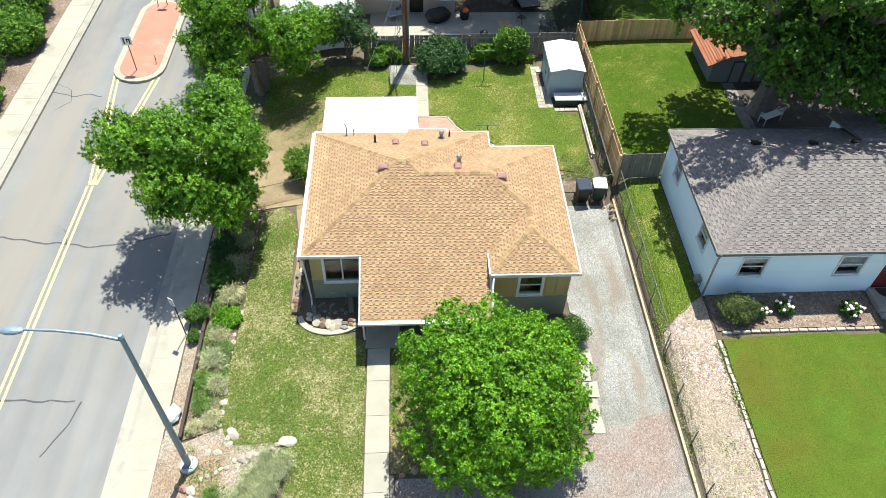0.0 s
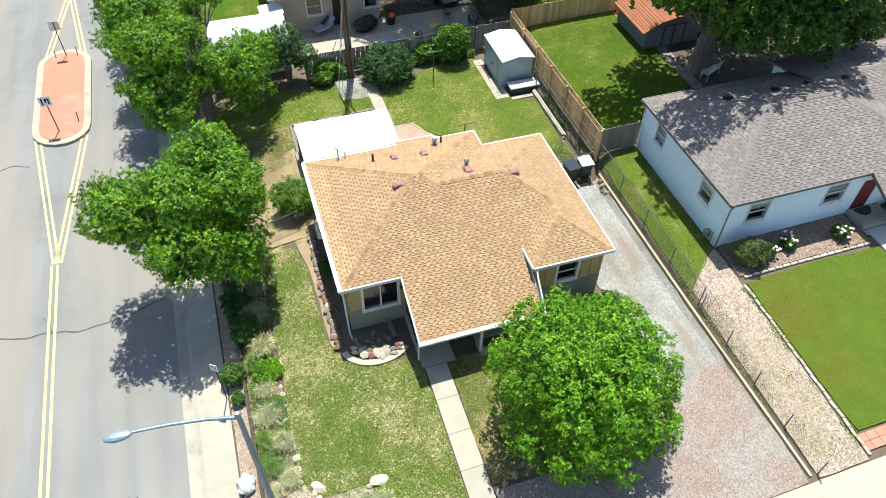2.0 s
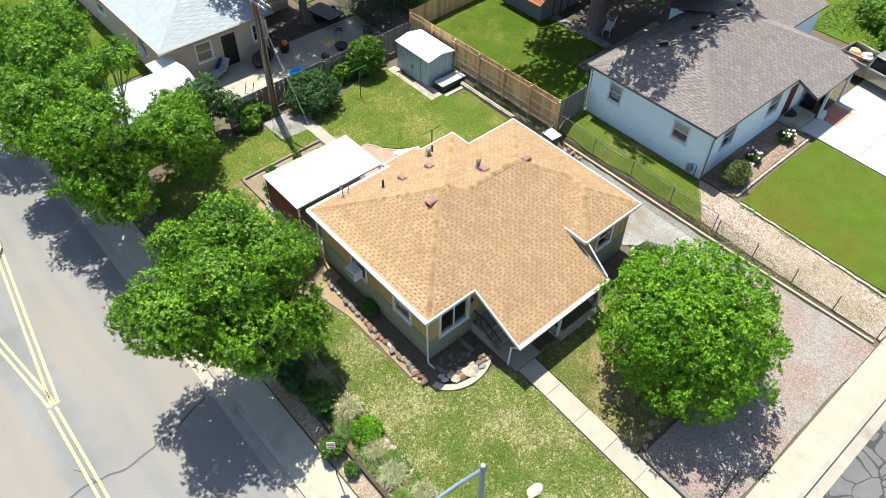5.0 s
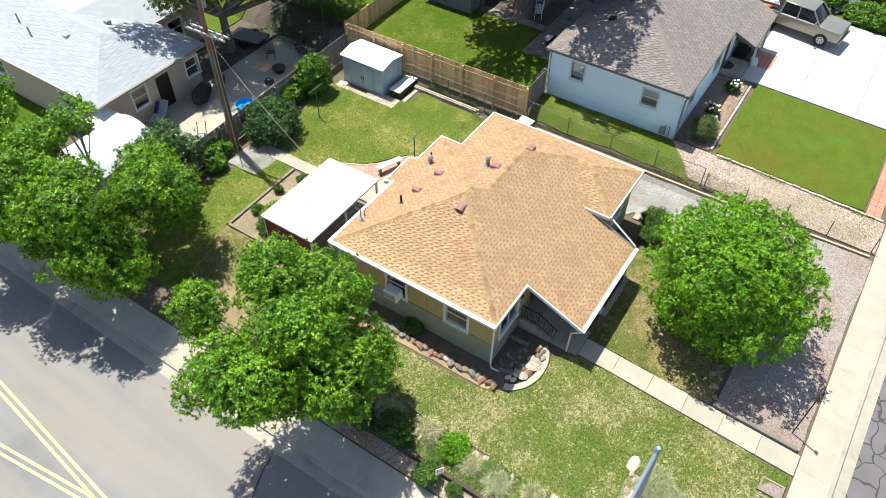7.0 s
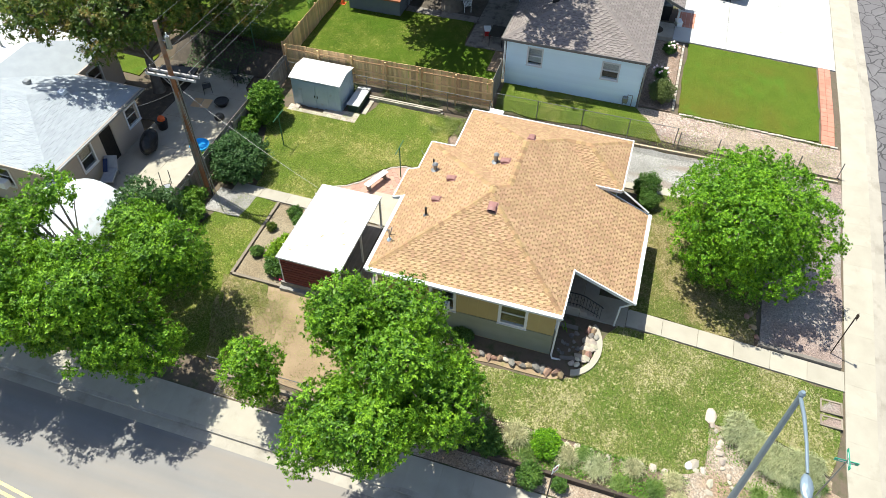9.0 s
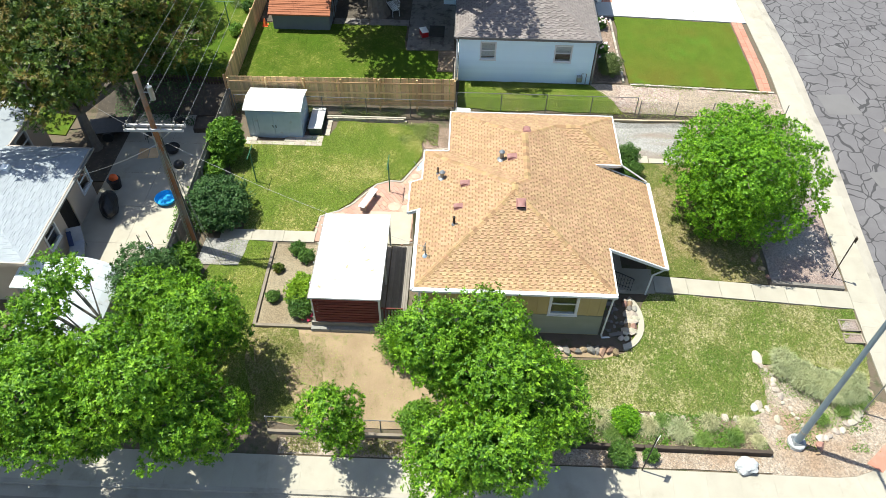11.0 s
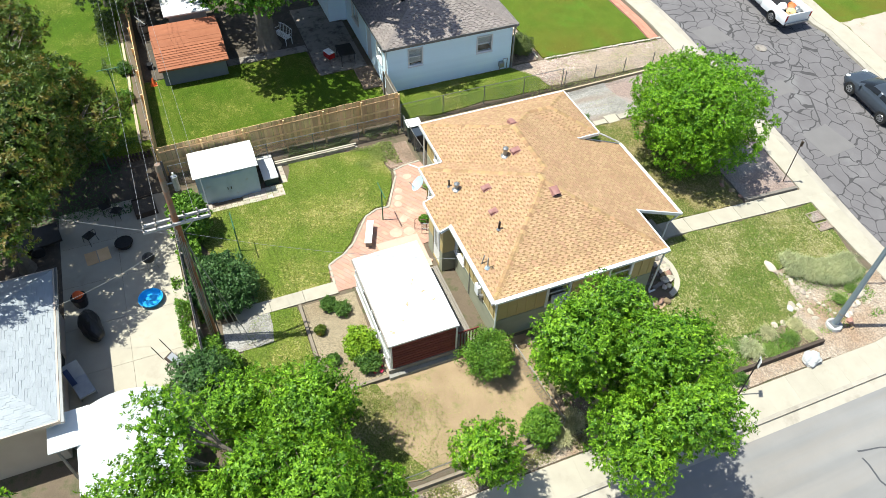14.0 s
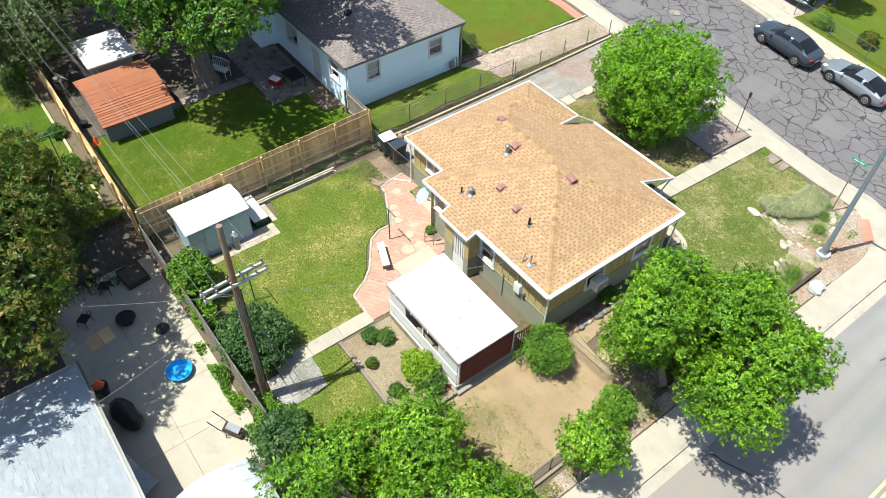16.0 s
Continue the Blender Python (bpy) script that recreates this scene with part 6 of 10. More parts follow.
# ---- the white house next door ----
NE_, NS = 3.86, 0.42
white = thing("house", "white-sided single-storey house with a grey-brown shingle hip roof", "house")
NF = [
    ([[(12.07, 19.77), (23.5, 19.77), (19.65, 23.62), (15.92, 23.62)], [(19.3, 18.55), (23.5, 18.55), (23.5, 19.77), (19.3, 19.77)]], lambda x, y: NE_ + NS * (y - 19.77), (0, 1)),
    ([[(12.07, 19.77), (15.92, 23.62), (12.07, 27.47)]], lambda x, y: NE_ + NS * (x - 12.07), (1, 0)),
    ([[(12.07, 27.47), (15.92, 23.62), (19.65, 23.62), (23.5, 27.47)]], lambda x, y: NE_ + NS * (27.47 - y), (0, -1)),
    ([[(23.5, 19.77), (23.5, 27.47), (19.65, 23.62)]], lambda x, y: NE_ + NS * (23.5 - x), (-1, 0)),
    ([[(20.0, 22.6), (27.5, 22.6), (27.5, 25.6), (20.0, 25.6)]], lambda x, y: NE_ + 0.3 * (y - 22.6), (0, 1)),
    ([[(20.0, 25.6), (27.5, 25.6), (27.5, 28.6), (20.0, 28.6)]], lambda x, y: NE_ + 0.3 * (28.6 - y), (0, -1)),
]
nroof = None
tabs = []
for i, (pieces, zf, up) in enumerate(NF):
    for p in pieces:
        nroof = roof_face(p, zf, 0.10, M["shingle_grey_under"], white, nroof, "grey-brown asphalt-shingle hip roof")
    tabs += shingle_tabs(pieces, zf, up, 0.36, 0.16, 40 + i)
V, Fs = join_tabs(tabs)
tagged(raw_part("shingle_field", V, Fs, M["shingle_grey"], nroof, "overlapping grey-brown shingles"), kind="stuff")
NP, NQ = (15.92, 23.62, NE_ + NS * 3.85), (19.65, 23.62, NE_ + NS * 3.85)
for p, q in (((12.07, 19.77, NE_), NP), ((12.07, 27.47, NE_), NP), (NP, NQ), ((23.5, 27.47, NE_), NQ), ((23.5, 19.77, NE_), NQ), ((27.5, 25.6, NE_ + 0.9), (20.0, 25.6, NE_ + 0.9))):
    ridge_row(p, q, M["shingle_grey"], nroof)
for p, q in (((12.04, 19.75), (12.04, 27.5)), ((12.04, 19.74), (19.3, 19.74)), ((12.04, 27.5), (20.0, 27.5)), ((23.53, 18.55), (23.53, 22.6))):
    part("fascia", bar((*p, NE_ + 0.025), (*q, NE_ + 0.025), 0.05, 0.14), M["gutter_dark"], nroof)
zq = NE_ - NS * 1.22
part("fascia", bar((19.27, 19.77, NE_ + 0.02), (19.27, 18.55, zq + 0.02), 0.05, 0.16), M["gutter_dark"], nroof)
part("fascia", bar((19.25, 18.52, zq + 0.02), (23.5, 18.52, zq + 0.02), 0.05, 0.16), M["gutter_dark"], nroof)


def white_side(name, x, y, turn, L, holes, z0=0.55):
    w = side_of(white, name, x, y, turn, L, z0, 3.8, holes, 0.16, M["white_wall"], "white horizontal lap siding")
    lap_boards(w, L, 0.95, 3.78, [(h[0] - 0.07, h[1] + 0.07, h[2] - 0.1, h[3] + 0.07) for h in holes], 0.2, M["white_wall"], 0.014)
    return w


w = white_side("wall_west", 12.3, 27.25, -90, 7.3, [(1.2, 1.95, 2.45, 3.42), (5.2, 6.05, 2.42, 3.34)])
window_in(w, 1.2, 1.95, 2.45, 3.42, "double", 0.06, 0.9)
window_in(w, 5.2, 6.05, 2.42, 3.34, "double", 0.06, 0.6)
gm = part("gas_meter", bx(6.55, 6.85, -0.28, -0.03, 1.25, 1.6, bevel=0.04), M["steel"], w, "grey gas meter with pipes")
part("gas_pipe", tb([(6.6, -0.15, 0.9), (6.6, -0.15, 1.3)], 0.025, 6), M["steel"], gm)
part("gas_pipe", tb([(6.8, -0.15, 1.55), (6.8, -0.15, 1.75), (7.05, -0.15, 1.75), (7.05, -0.15, 0.9)], 0.025, 6), M["steel"], gm)
w = white_side("wall_front", 12.3, 19.95, 0, 11.0, [(1.05, 2.05, 2.3, 3.36), (5.1, 6.15, 2.3, 3.38), (7.1, 8.0, 1.15, 3.15), (8.9, 10.6, 2.0, 3.3)])
window_in(w, 1.05, 2.05, 2.3, 3.36, "double", 0.06, 0.4)
window_in(w, 5.1, 6.15, 2.3, 3.38, "double", 0.06, 0.7)
window_in(w, 8.9, 10.6, 2.0, 3.3, "slider", 0.06)
part("door", bx(7.1, 8.0, 0.03, 0.08, 1.15, 3.15), M["red_door"], w, "dark red front door")
w = white_side("wall_north", 20.3, 27.25, 180, 8.0, [(6.2, 7.1, 2.3, 3.3), (4.2, 5.1, 1.15, 3.1), (1.5, 2.7, 2.2, 3.2)])
window_in(w, 6.2, 7.1, 2.3, 3.3, "double", 0.06, 0.5)
window_in(w, 1.5, 2.7, 2.2, 3.2, "slider", 0.06)
part("door", bx(4.2, 5.1, 0.03, 0.08, 1.15, 3.1), M["trim"], w, "white back door")
white_side("wall_east", 23.3, 19.95, 90, 2.9, [])
for nm, x, y, turn, L in (("wall_wing", 20.3, 22.85, 0, 7.0), ("wall_wing", 27.3, 22.85, 90, 5.5), ("wall_wing", 27.3, 28.35, 180, 7.0), ("wall_wing", 20.3, 28.35, -90, 5.5)):
    white_side(nm, x, y, turn, L, [])
part("downspout", tb([(12.15, 19.72, 3.75), (12.22, 19.86, 3.5), (12.22, 19.86, 1.0), (12.0, 19.6, 0.98)], 0.045, 6), M["steel"], white, "grey metal downspout")
part("downspout", tb([(12.4, 27.5, 3.75), (12.3, 27.35, 3.5), (12.3, 27.35, 1.2)], 0.045, 6), M["trim"], white, "white metal downspout")
part("entry_step", bx(19.3, 21.0, 18.75, 19.94, 0.6, 1.4, bevel=0.02), M["curb"], white, "grey concrete entry landing")
part("entry_step", bx(19.35, 20.9, 18.44, 18.74, 0.6, 1.2, bevel=0.02), M["curb"], white, "grey concrete entry step")
part("entry_step", bx(19.4, 20.8, 18.14, 18.43, 0.6, 1.02, bevel=0.02), M["curb"], white, "grey concrete entry step")
for x in (21.2, 23.3):
    part("post", bx(x - 0.06, x + 0.06, 18.6, 18.72, 0.9, zq - 0.05), M["trim"], white, "white porch post")
part("floor_slab", bx(12.5, 23.1, 20.15, 27.05, 0.9, 1.1), M["timber"], white)
for x, y, s in ((15.1, 25.3, 0.35), (17.6, 25.2, 0.3), (19.5, 25.3, 0.25), (21.4, 25.0, 0.25)):
    v = part("roof_vent", bx(-s / 2, s / 2, -s / 2, s / 2, -0.04, 0.12, bevel=0.02), M["dark_metal"], nroof, "dark metal roof vent")
    v.matrix_basis = pose(x, y, NE_ + NS * (27.47 - y) + 0.02, -20, 0, 0)

tagged(part("door_mat", prism([(20.0 + 0.45 * math.cos(a), 19.85 - 0.5 * math.sin(a)) for a in np.linspace(0, math.pi, 12)][::-1], 1.402, 1.42), M["dark_timber"], None), "half-round dark brown door mat on the landing", "door mat")
for k, (x, y) in enumerate(((21.75, 19.45), (22.5, 19.4))):
    t = thing("refuse_bin", "dark grey wheeled bin under the porch roof", "bin", (x, y, gz(x, y) + 0.04), 6 * k, "bins under the porch")
    part("tub", prism([(-0.28, -0.3), (0.28, -0.3), (0.3, 0.3), (-0.3, 0.3)], 0.04, 0.95), M["black"], t)
    part("lid", bx(-0.32, 0.32, -0.36, 0.34, 0.96, 1.04, bevel=0.02), M["grey_wall"], t)
    for s_ in (-1, 1):
        part("wheel", tb([(s_ * 0.24, 0.3, 0.12), (s_ * 0.3, 0.3, 0.12)], 0.12, 12), M["tyre"], t)
tb_ = thing("storage_tub", "small white plastic box beside the landing", "box", (21.25, 18.55, gz(21.25, 18.55) + 0.04), 20)
part("tub", bx(-0.25, 0.25, -0.17, 0.17, 0, 0.26, bevel=0.02), M["white_plastic"], tb_)
part("lid", bx(-0.27, 0.27, -0.19, 0.19, 0.262, 0.3, bevel=0.01), M["white_plastic"], tb_)
rp = tagged(new("porch_paving"), "red brick paving beside the entry steps", "paving", "", "structure")
for i in range(6):
    for j in range(4):
        drape("brick", rect(21.1 + i * 0.3, 21.385 + i * 0.3, 17.6 + j * 0.28, 17.865 + j * 0.28), 0.052, M["redpave"], parent=rp, cell=3, depth=0.08)

# ---- the tan house behind ----
TE, TS_ = 2.75, 0.34
tan = thing("house", "tan house with a pale grey shingle roof beside the patio", "house")
TF = [
    ([[(-3.7, 44.15), (3.35, 44.15), (-0.175, 47.675)]], lambda x, y: TE + TS_ * (y - 44.15), (0, 1)),
    ([[(-3.7, 44.15), (-0.175, 47.675), (-0.175, 62), (-3.7, 62)]], lambda x, y: TE + TS_ * (x + 3.7), (1, 0)),
    ([[(3.35, 44.15), (3.35, 62), (-0.175, 62), (-0.175, 47.675)]], lambda x, y: TE + TS_ * (3.35 - x), (-1, 0)),
]
troof = None
tabs = []
for i, (pieces, zf, up) in enumerate(TF):
    for p in pieces:
        troof = roof_face(p, zf, 0.10, M["shingle_pale_under"], tan, troof, "pale grey shingle roof")
    tabs += shingle_tabs([[c for c in p] for p in pieces], zf, up, 0.95, 0.17, 60 + i, lift=0.005)
V, Fs = join_tabs(tabs)
tagged(raw_part("shingle_field", V, Fs, M["shingle_pale"], troof, "overlapping pale grey shingles"), kind="stuff")
for p, q in (((-3.75, 44.12), (3.4, 44.12)), ((-3.73, 44.12), (-3.73, 62)), ((3.38, 44.12), (3.38, 62))):
    part("fascia", bar((*p, TE + 0.02), (*q, TE + 0.02), 0.06, 0.14), M["tan_wall"], troof)
part("gutter", bar((-3.8, 44.04, TE), (3.45, 44.04, TE), 0.10, 0.09), M["steel"], troof, "metal gutter along the eave")
for x, y in ((-1.1, 49.4), (0.9, 46.6)):
    v = part("roof_vent", bx(-0.16, 0.16, -0.16, 0.16, -0.1, 0.12, bevel=0.02), M["awning"], troof, "square white roof vent")
    v.matrix_basis = pose(x, y, TE + TS_ * min(x + 3.7, 3.35 - x, y - 44.15) + 0.02)
for x, y in ((-1.9, 51.5), (-1.5, 53.0)):
    v = part("vent_stack", tb([(0, 0, -0.1), (0, 0, 0.5)], 0.05, 10), M["steel"], troof)
    v.matrix_basis = pose(x, y, TE + TS_ * (x + 3.7))
hs = [(1.95, 2.85, 1.0, 2.1), (3.55, 4.45, 0.05, 2.05), (5.6, 6.5, 1.0, 2.0)]
w = side_of(tan, "wall_south", -3.4, 44.65, 0, 6.5, -0.4, 2.7, hs, 0.16, M["tan_wall"], "tan painted wall")
window_in(w, *hs[0], "double", 0.07)
window_in(w, *hs[2], "double", 0.07)
part("door", bx(3.55, 4.45, 0.05, 0.1, 0.05, 2.05), M["dark_metal"], w, "dark glazed back door")
w = side_of(tan, "wall_west", -3.4, 62, -90, 17.35, -0.8, 2.7, [(14.0, 15.0, 1.1, 2.1), (8.0, 9.2, 1.1, 2.1)], 0.16, M["tan_wall"])
window_in(w, 14.0, 15.0, 1.1, 2.1, "double", 0.07)
window_in(w, 8.0, 9.2, 1.1, 2.1, "double", 0.07)
part("air_conditioner", bx(14.2, 14.8, -0.4, -0.04, 1.12, 1.5, bevel=0.02), M["white_plastic"], w, "white window air conditioner")
w = side_of(tan, "wall_east", 3.1, 44.65, 90, 17.35, -0.4, 2.7, [(1.5, 2.4, 1.0, 2.0)], 0.16, M["tan_wall"])
window_in(w, 1.5, 2.4, 1.0, 2.0, "double", 0.07)
part("roof_vent", bx(0.9, 1.2, 48.6, 48.9, 3.55, 3.75, bevel=0.02), M["steel"], troof, "small metal roof vent")
part("floor_slab", bx(-3.2, 2.9, 44.85, 61.8, -0.2, 0.05), M["timber"], tan)

# low white-roofed wing on its east side
WS = [
    ([[(2.0, 48.0), (7.2, 48.0), (3.9, 51.0), (0.5, 51.0)]], lambda x, y: TE + 0.333 * (y - 48.0), M["shingle_pale"]),
    ([[(7.2, 48.0), (7.2, 60.0), (3.9, 60.0), (3.9, 51.0)]], lambda x, y: TE + 0.303 * (7.2 - x), M["sheet_white"]),
    ([[(0.5, 51.0), (3.9, 51.0), (3.9, 60.0), (0.5, 60.0)]], lambda x, y: TE + 1.0, M["sheet_white"]),
]
wroof = None
for pieces, zf, mt in WS:
    for p in pieces:
        wroof = roof_face(p, zf, 0.10, mt, tan, wroof, "white roof of the low wing")
part("fascia", bar((3.36, 47.97, TE + 0.02), (7.22, 47.97, TE + 0.02), 0.06, 0.14), M["tan_wall"], wroof)
part("fascia", bar((7.23, 47.97, TE + 0.02), (7.23, 60, TE + 0.02), 0.06, 0.14), M["tan_wall"], wroof)
v = part("vent_stack", tb([(0, 0, -0.1), (0, 0, 0.7)], 0.06, 10), M["steel"], wroof)
v.matrix_basis = pose(3.2, 52.0, TE + 1.0)
w = side_of(tan, "wing_wall", 3.28, 48.4, 0, 3.6, -0.4, 2.7, [(1.1, 2.1, 1.0, 2.1)], 0.16, M["tan_wall"])
window_in(w, 1.1, 2.1, 1.0, 2.1, "double", 0.07)
side_of(tan, "wing_wall", 6.9, 48.58, 90, 11.0, -0.4, 2.7, [], 0.16, M["tan_wall"])

# white metal carport with a curved roof
carport = thing("carport", "small shed with a white curved metal roof and shingled side", "shed")
bm = bmesh.new()
n = 10
prof = [(-7.3 + 4.1 * k / n, 0) for k in range(n + 1)]
ys = [40.6 + (43.9 - 40.6) * k / n for k in range(n + 1)]
top = []
for y in ys:
    f = (y - 42.25) / 1.65
    top.append((y, 2.62 - 0.75 * f * f))
for x0, x1 in ((-7.6, -3.15),):
    for (ya, za), (yb, zb) in zip(top, top[1:]):
        a = [bm.verts.new(p) for p in ((x0, ya, za), (x1, ya, za), (x1, yb, zb), (x0, yb, zb))]
        b = [bm.verts.new(v.co - Vector((0, 0, 0.05))) for v in a]
        bm.faces.new(a)
        bm.faces.new(b[::-1])
        for k in range(4):
            bm.faces.new((a[(k + 1) % 4], a[k], b[k], b[(k + 1) % 4]))
bmesh.ops.remove_doubles(bm, verts=bm.verts, dist=1e-4)
part("curved_roof", bm, M["carport_metal"], carport, "white curved sheet-metal roof")
for k in range(8):
    x = -7.4 + k * 0.58
    part("roof_seam", tube(bmesh.new(), [(x, y, z + 0.015) for y, z in top], 0.004, 5), M["carport_metal"], carport)
part("end_wall", prism([(-7.5, 40.75), (-3.25, 40.75), (-3.25, 43.75), (-7.5, 43.75)], -0.5, 1.83), M["awning"], carport)
lean = thing("lean_to", "small flat white roof panel beside the curved shed", "canopy")
part("roof_panel", bar((-4.4, 44.05, 2.05), (-3.0, 44.05, 2.15), 1.4, 0.06), M["awning"], lean)
for x, y in ((-4.3, 43.5), (-3.1, 43.5), (-3.1, 44.5), (-4.3, 44.5)):
    part("post", bx(x - 0.04, x + 0.04, y - 0.04, y + 0.04, -0.3, 2.0), M["steel"], lean)

# ---- sheds ----
shed = thing("garden_shed", "faded blue sheet-metal garden shed with a white gable roof", "shed", (8.92, 36.78, 0.0))
for nm, a in (("wall", (-0.93, -0.9, -1.42, 1.42, -0.15, 1.66)), ("wall", (0.9, 0.93, -1.42, 1.42, -0.15, 1.66)), ("wall", (-0.9, 0.9, -1.42, -1.39, -0.15, 1.66)), ("wall", (-0.9, 0.9, 1.39, 1.42, -0.15, 1.66))):
    part(nm, bx(*a), M["shed_blue"], shed)
for k in range(12):
    y = -1.36 + k * 0.247
    part("rib", bx(-0.945, -0.93, y - 0.012, y + 0.012, -0.1, 1.62), M["shed_blue"], shed)
    if k < 8:
        x = -0.85 + k * 0.243
        part("rib", bx(x - 0.012, x + 0.012, -1.435, -1.42, -0.1, 1.62), M["shed_blue"], shed)
for s in (-1, 1):
    d = part("door", bx(-0.965, -0.946, 0.02 if s > 0 else -0.72, 0.72 if s > 0 else -0.02, -0.08, 1.56), M["shed_blue"], shed, "blue sliding metal shed door")
    part("door_handle", bx(-0.99, -0.966, s * 0.06, s * 0.1, 0.7, 0.85), M["dark_metal"], d)
for s in (-1, 1):
    part("roof_panel", bar((s * 0.5, -1.52, 1.98 - 0.12), (s * 0.5, 1.52, 1.98 - 0.12), 1.02, 0.03), M["sheet_white"], shed, "white metal roof panel").matrix_basis = \
        Matrix.Translation((s * 0.5, 0, 1.87)) @ pose(0, 0, 0, 0, s * 11, 0) @ Matrix.Translation((-s * 0.5, 0, -1.86))
for y in (-1.4, 1.4):
    bm = bmesh.new()
    v = [bm.verts.new(p) for p in ((-0.92, y - 0.015, 1.64), (0.92, y - 0.015, 1.64), (0, y - 0.015, 1.94), (-0.92, y + 0.015, 1.64), (0.92, y + 0.015, 1.64), (0, y + 0.015, 1.94))]
    for f in ((0, 1, 2), (5, 4, 3), (0, 3, 4, 1), (1, 4, 5, 2), (2, 5, 3, 0)):
        bm.faces.new([v[i] for i in f])
    part("gable", bm, M["shed_blue"], shed)
part("ramp", bx(-1.75, -0.97, -0.45, 0.65, -0.08, -0.02), M["sheet_white"], shed, "white board ramp")
dbox = thing("storage_box", "low dark green storage box with a white lid", "storage box", (9.15, 34.75, 0.02))
part("box_body", bx(-0.88, 0.88, -0.33, 0.33, 0, 0.42, bevel=0.02), M["green_plastic"], dbox)
part("lid", bx(-0.93, 0.93, -0.37, 0.37, 0.42, 0.5, bevel=0.025), M["sheet_white"], dbox, "white weathered lid")

redshed = thing("yard_shed", "grey-walled yard shed with a red shingle roof", "shed", (18.2, 36.8, 1.1))
for a in ((-1.3, -1.2, -1.7, 1.7, -0.1, 1.3), (2.2, 2.3, -1.7, 1.7, -0.1, 1.4), (-1.2, 2.2, -1.7, -1.6, -0.1, 1.3), (-1.2, 2.2, 1.6, 1.7, -0.1, 1.3)):
    part("wall", bx(*a), M["grey_wall"], redshed)
RF = [([[(-1.65, -1.85), (-0.55, -1.85), (-0.55, 1.85), (-1.65, 1.85)]], lambda x, y: 1.18 + 0.50 * (x + 1.65), (1, 0)), ([[(-0.55, -1.85), (0.6, -1.85), (0.6, 1.85), (-0.55, 1.85)]], lambda x, y: 1.73 + 0.2 * (x + 0.55), (1, 0)),
      ([[(0.6, -1.85), (2.5, -1.85), (2.5, 1.85), (0.6, 1.85)]], lambda x, y: 1.96 - 0.2 * (x - 0.6), (-1, 0))]
rr = None
tabs = []
for i, (pieces, zf, up) in enumerate(RF):
    rr = roof_face(pieces[0], zf, 0.06, M["shingle_red"], redshed, rr, "faded red roof")
    tabs += shingle_tabs(pieces, zf, up, 40.0, 0.155 if i == 0 else 0.6, 80 + i, 0.03 if i == 0 else 0.006, tooth=0.5)
V, Fs = join_tabs(tabs)
tagged(raw_part("shingle_field", V, Fs, M["shingle_red"], rr, "long courses of red roofing"), kind="stuff")
for y in (-1.65, 1.65):
    bm = bmesh.new()
    v = [bm.verts.new(p) for p in ((-1.3, y - 0.04, 1.29), (2.3, y - 0.04, 1.29), (0.5, y - 0.04, 1.82), (-1.3, y + 0.04, 1.29), (2.3, y + 0.04, 1.29), (0.5, y + 0.04, 1.82))]
    for f in ((0, 1, 2), (5, 4, 3), (0, 3, 4, 1), (1, 4, 5, 2), (2, 5, 3, 0)):
        bm.faces.new([v[i] for i in f])
    part("gable", bm, M["grey_wall"], redshed)
for s_ in (-1, 1):
    d = part("door", bx(0.5 + min(0, s_) * 0.72, 0.5 + max(0, s_) * 0.72, -1.74, -1.705, -0.05, 1.45), M["grey_wall"], redshed, "grey plank shed door with brown trim")
    for a_ in ((0.0, 0.72, -0.05, 0.04), (0.0, 0.72, 1.36, 1.45), (0.0, 0.08, 0.041, 1.359), (0.64, 0.72, 0.041, 1.359)):
        part("door_trim", bx(0.5 + s_ * a_[0] if s_ > 0 else 0.5 - a_[1], 0.5 + a_[1] if s_ > 0 else 0.5 - a_[0], -1.765, -1.742, a_[2], a_[3]), M["dark_timber"], d)
wshed = thing("tool_shed", "small shed with a flat white roof behind the red-roofed shed", "shed", (22.45, 36.4, 1.15))
part("wall", bx(-1.3, 1.3, -1.05, 1.05, -0.1, 1.75), M["tan_wall"], wshed)
part("roof", bx(-1.55, 1.55, -1.3, 1.3, 1.75, 1.85, bevel=0.02), M["sheet_white"], wshed, "flat white roof")

# ---- white patio roof with red slatted side ----
cover = thing("patio_cover", "flat white metal patio roof over a red slatted wind screen", "patio cover")
part("roof_sheet", prism([(-4.3, 29.97), (0.5, 29.97), (0.45, 32.85), (-4.3, 32.85)], 1.86, 1.94), M["sheet_white"], cover, "white painted metal roof with rust marks")
for k in range(12):
    x = -4.1 + k * 0.41
    part("roof_rib", bx(x - 0.012, x + 0.012, 30.0, 32.82, 1.941, 1.952), M["sheet_white"], cover)
for x, y in ((-4.2, 30.05), (-4.2, 32.75), (-1.9, 32.75), (0.4, 32.75), (0.4, 30.05), (-1.9, 30.05)):
    part("post", bx(x - 0.04, x + 0.04, y - 0.04, y + 0.04, -0.3, 1.86), M["trim"], cover, "white metal post")
for k in range(9):
    z = 0.35 + k * 0.165
    part("slat", bx(-4.26, -4.235, 30.1, 32.72, z, z + 0.13), M["red_wood"], cover, "dark red wooden slat")
for k in range(7):
    y = 30.08 + k * 0.43
    part("slat_post", bx(-4.234, -4.2, y, y + 0.07, -0.2, 1.85), M["red_wood"], cover)
part("base_board", bx(-4.30, -4.22, 29.95, 32.9, 0.12, 0.34), M["fence_grey"], cover, "weathered grey base board")
bb = mesh_of("base_block", bx(-0.1, 0.1, -0.2, 0.2, 0, 0.19, bevel=0.012), M["concrete_wall"])
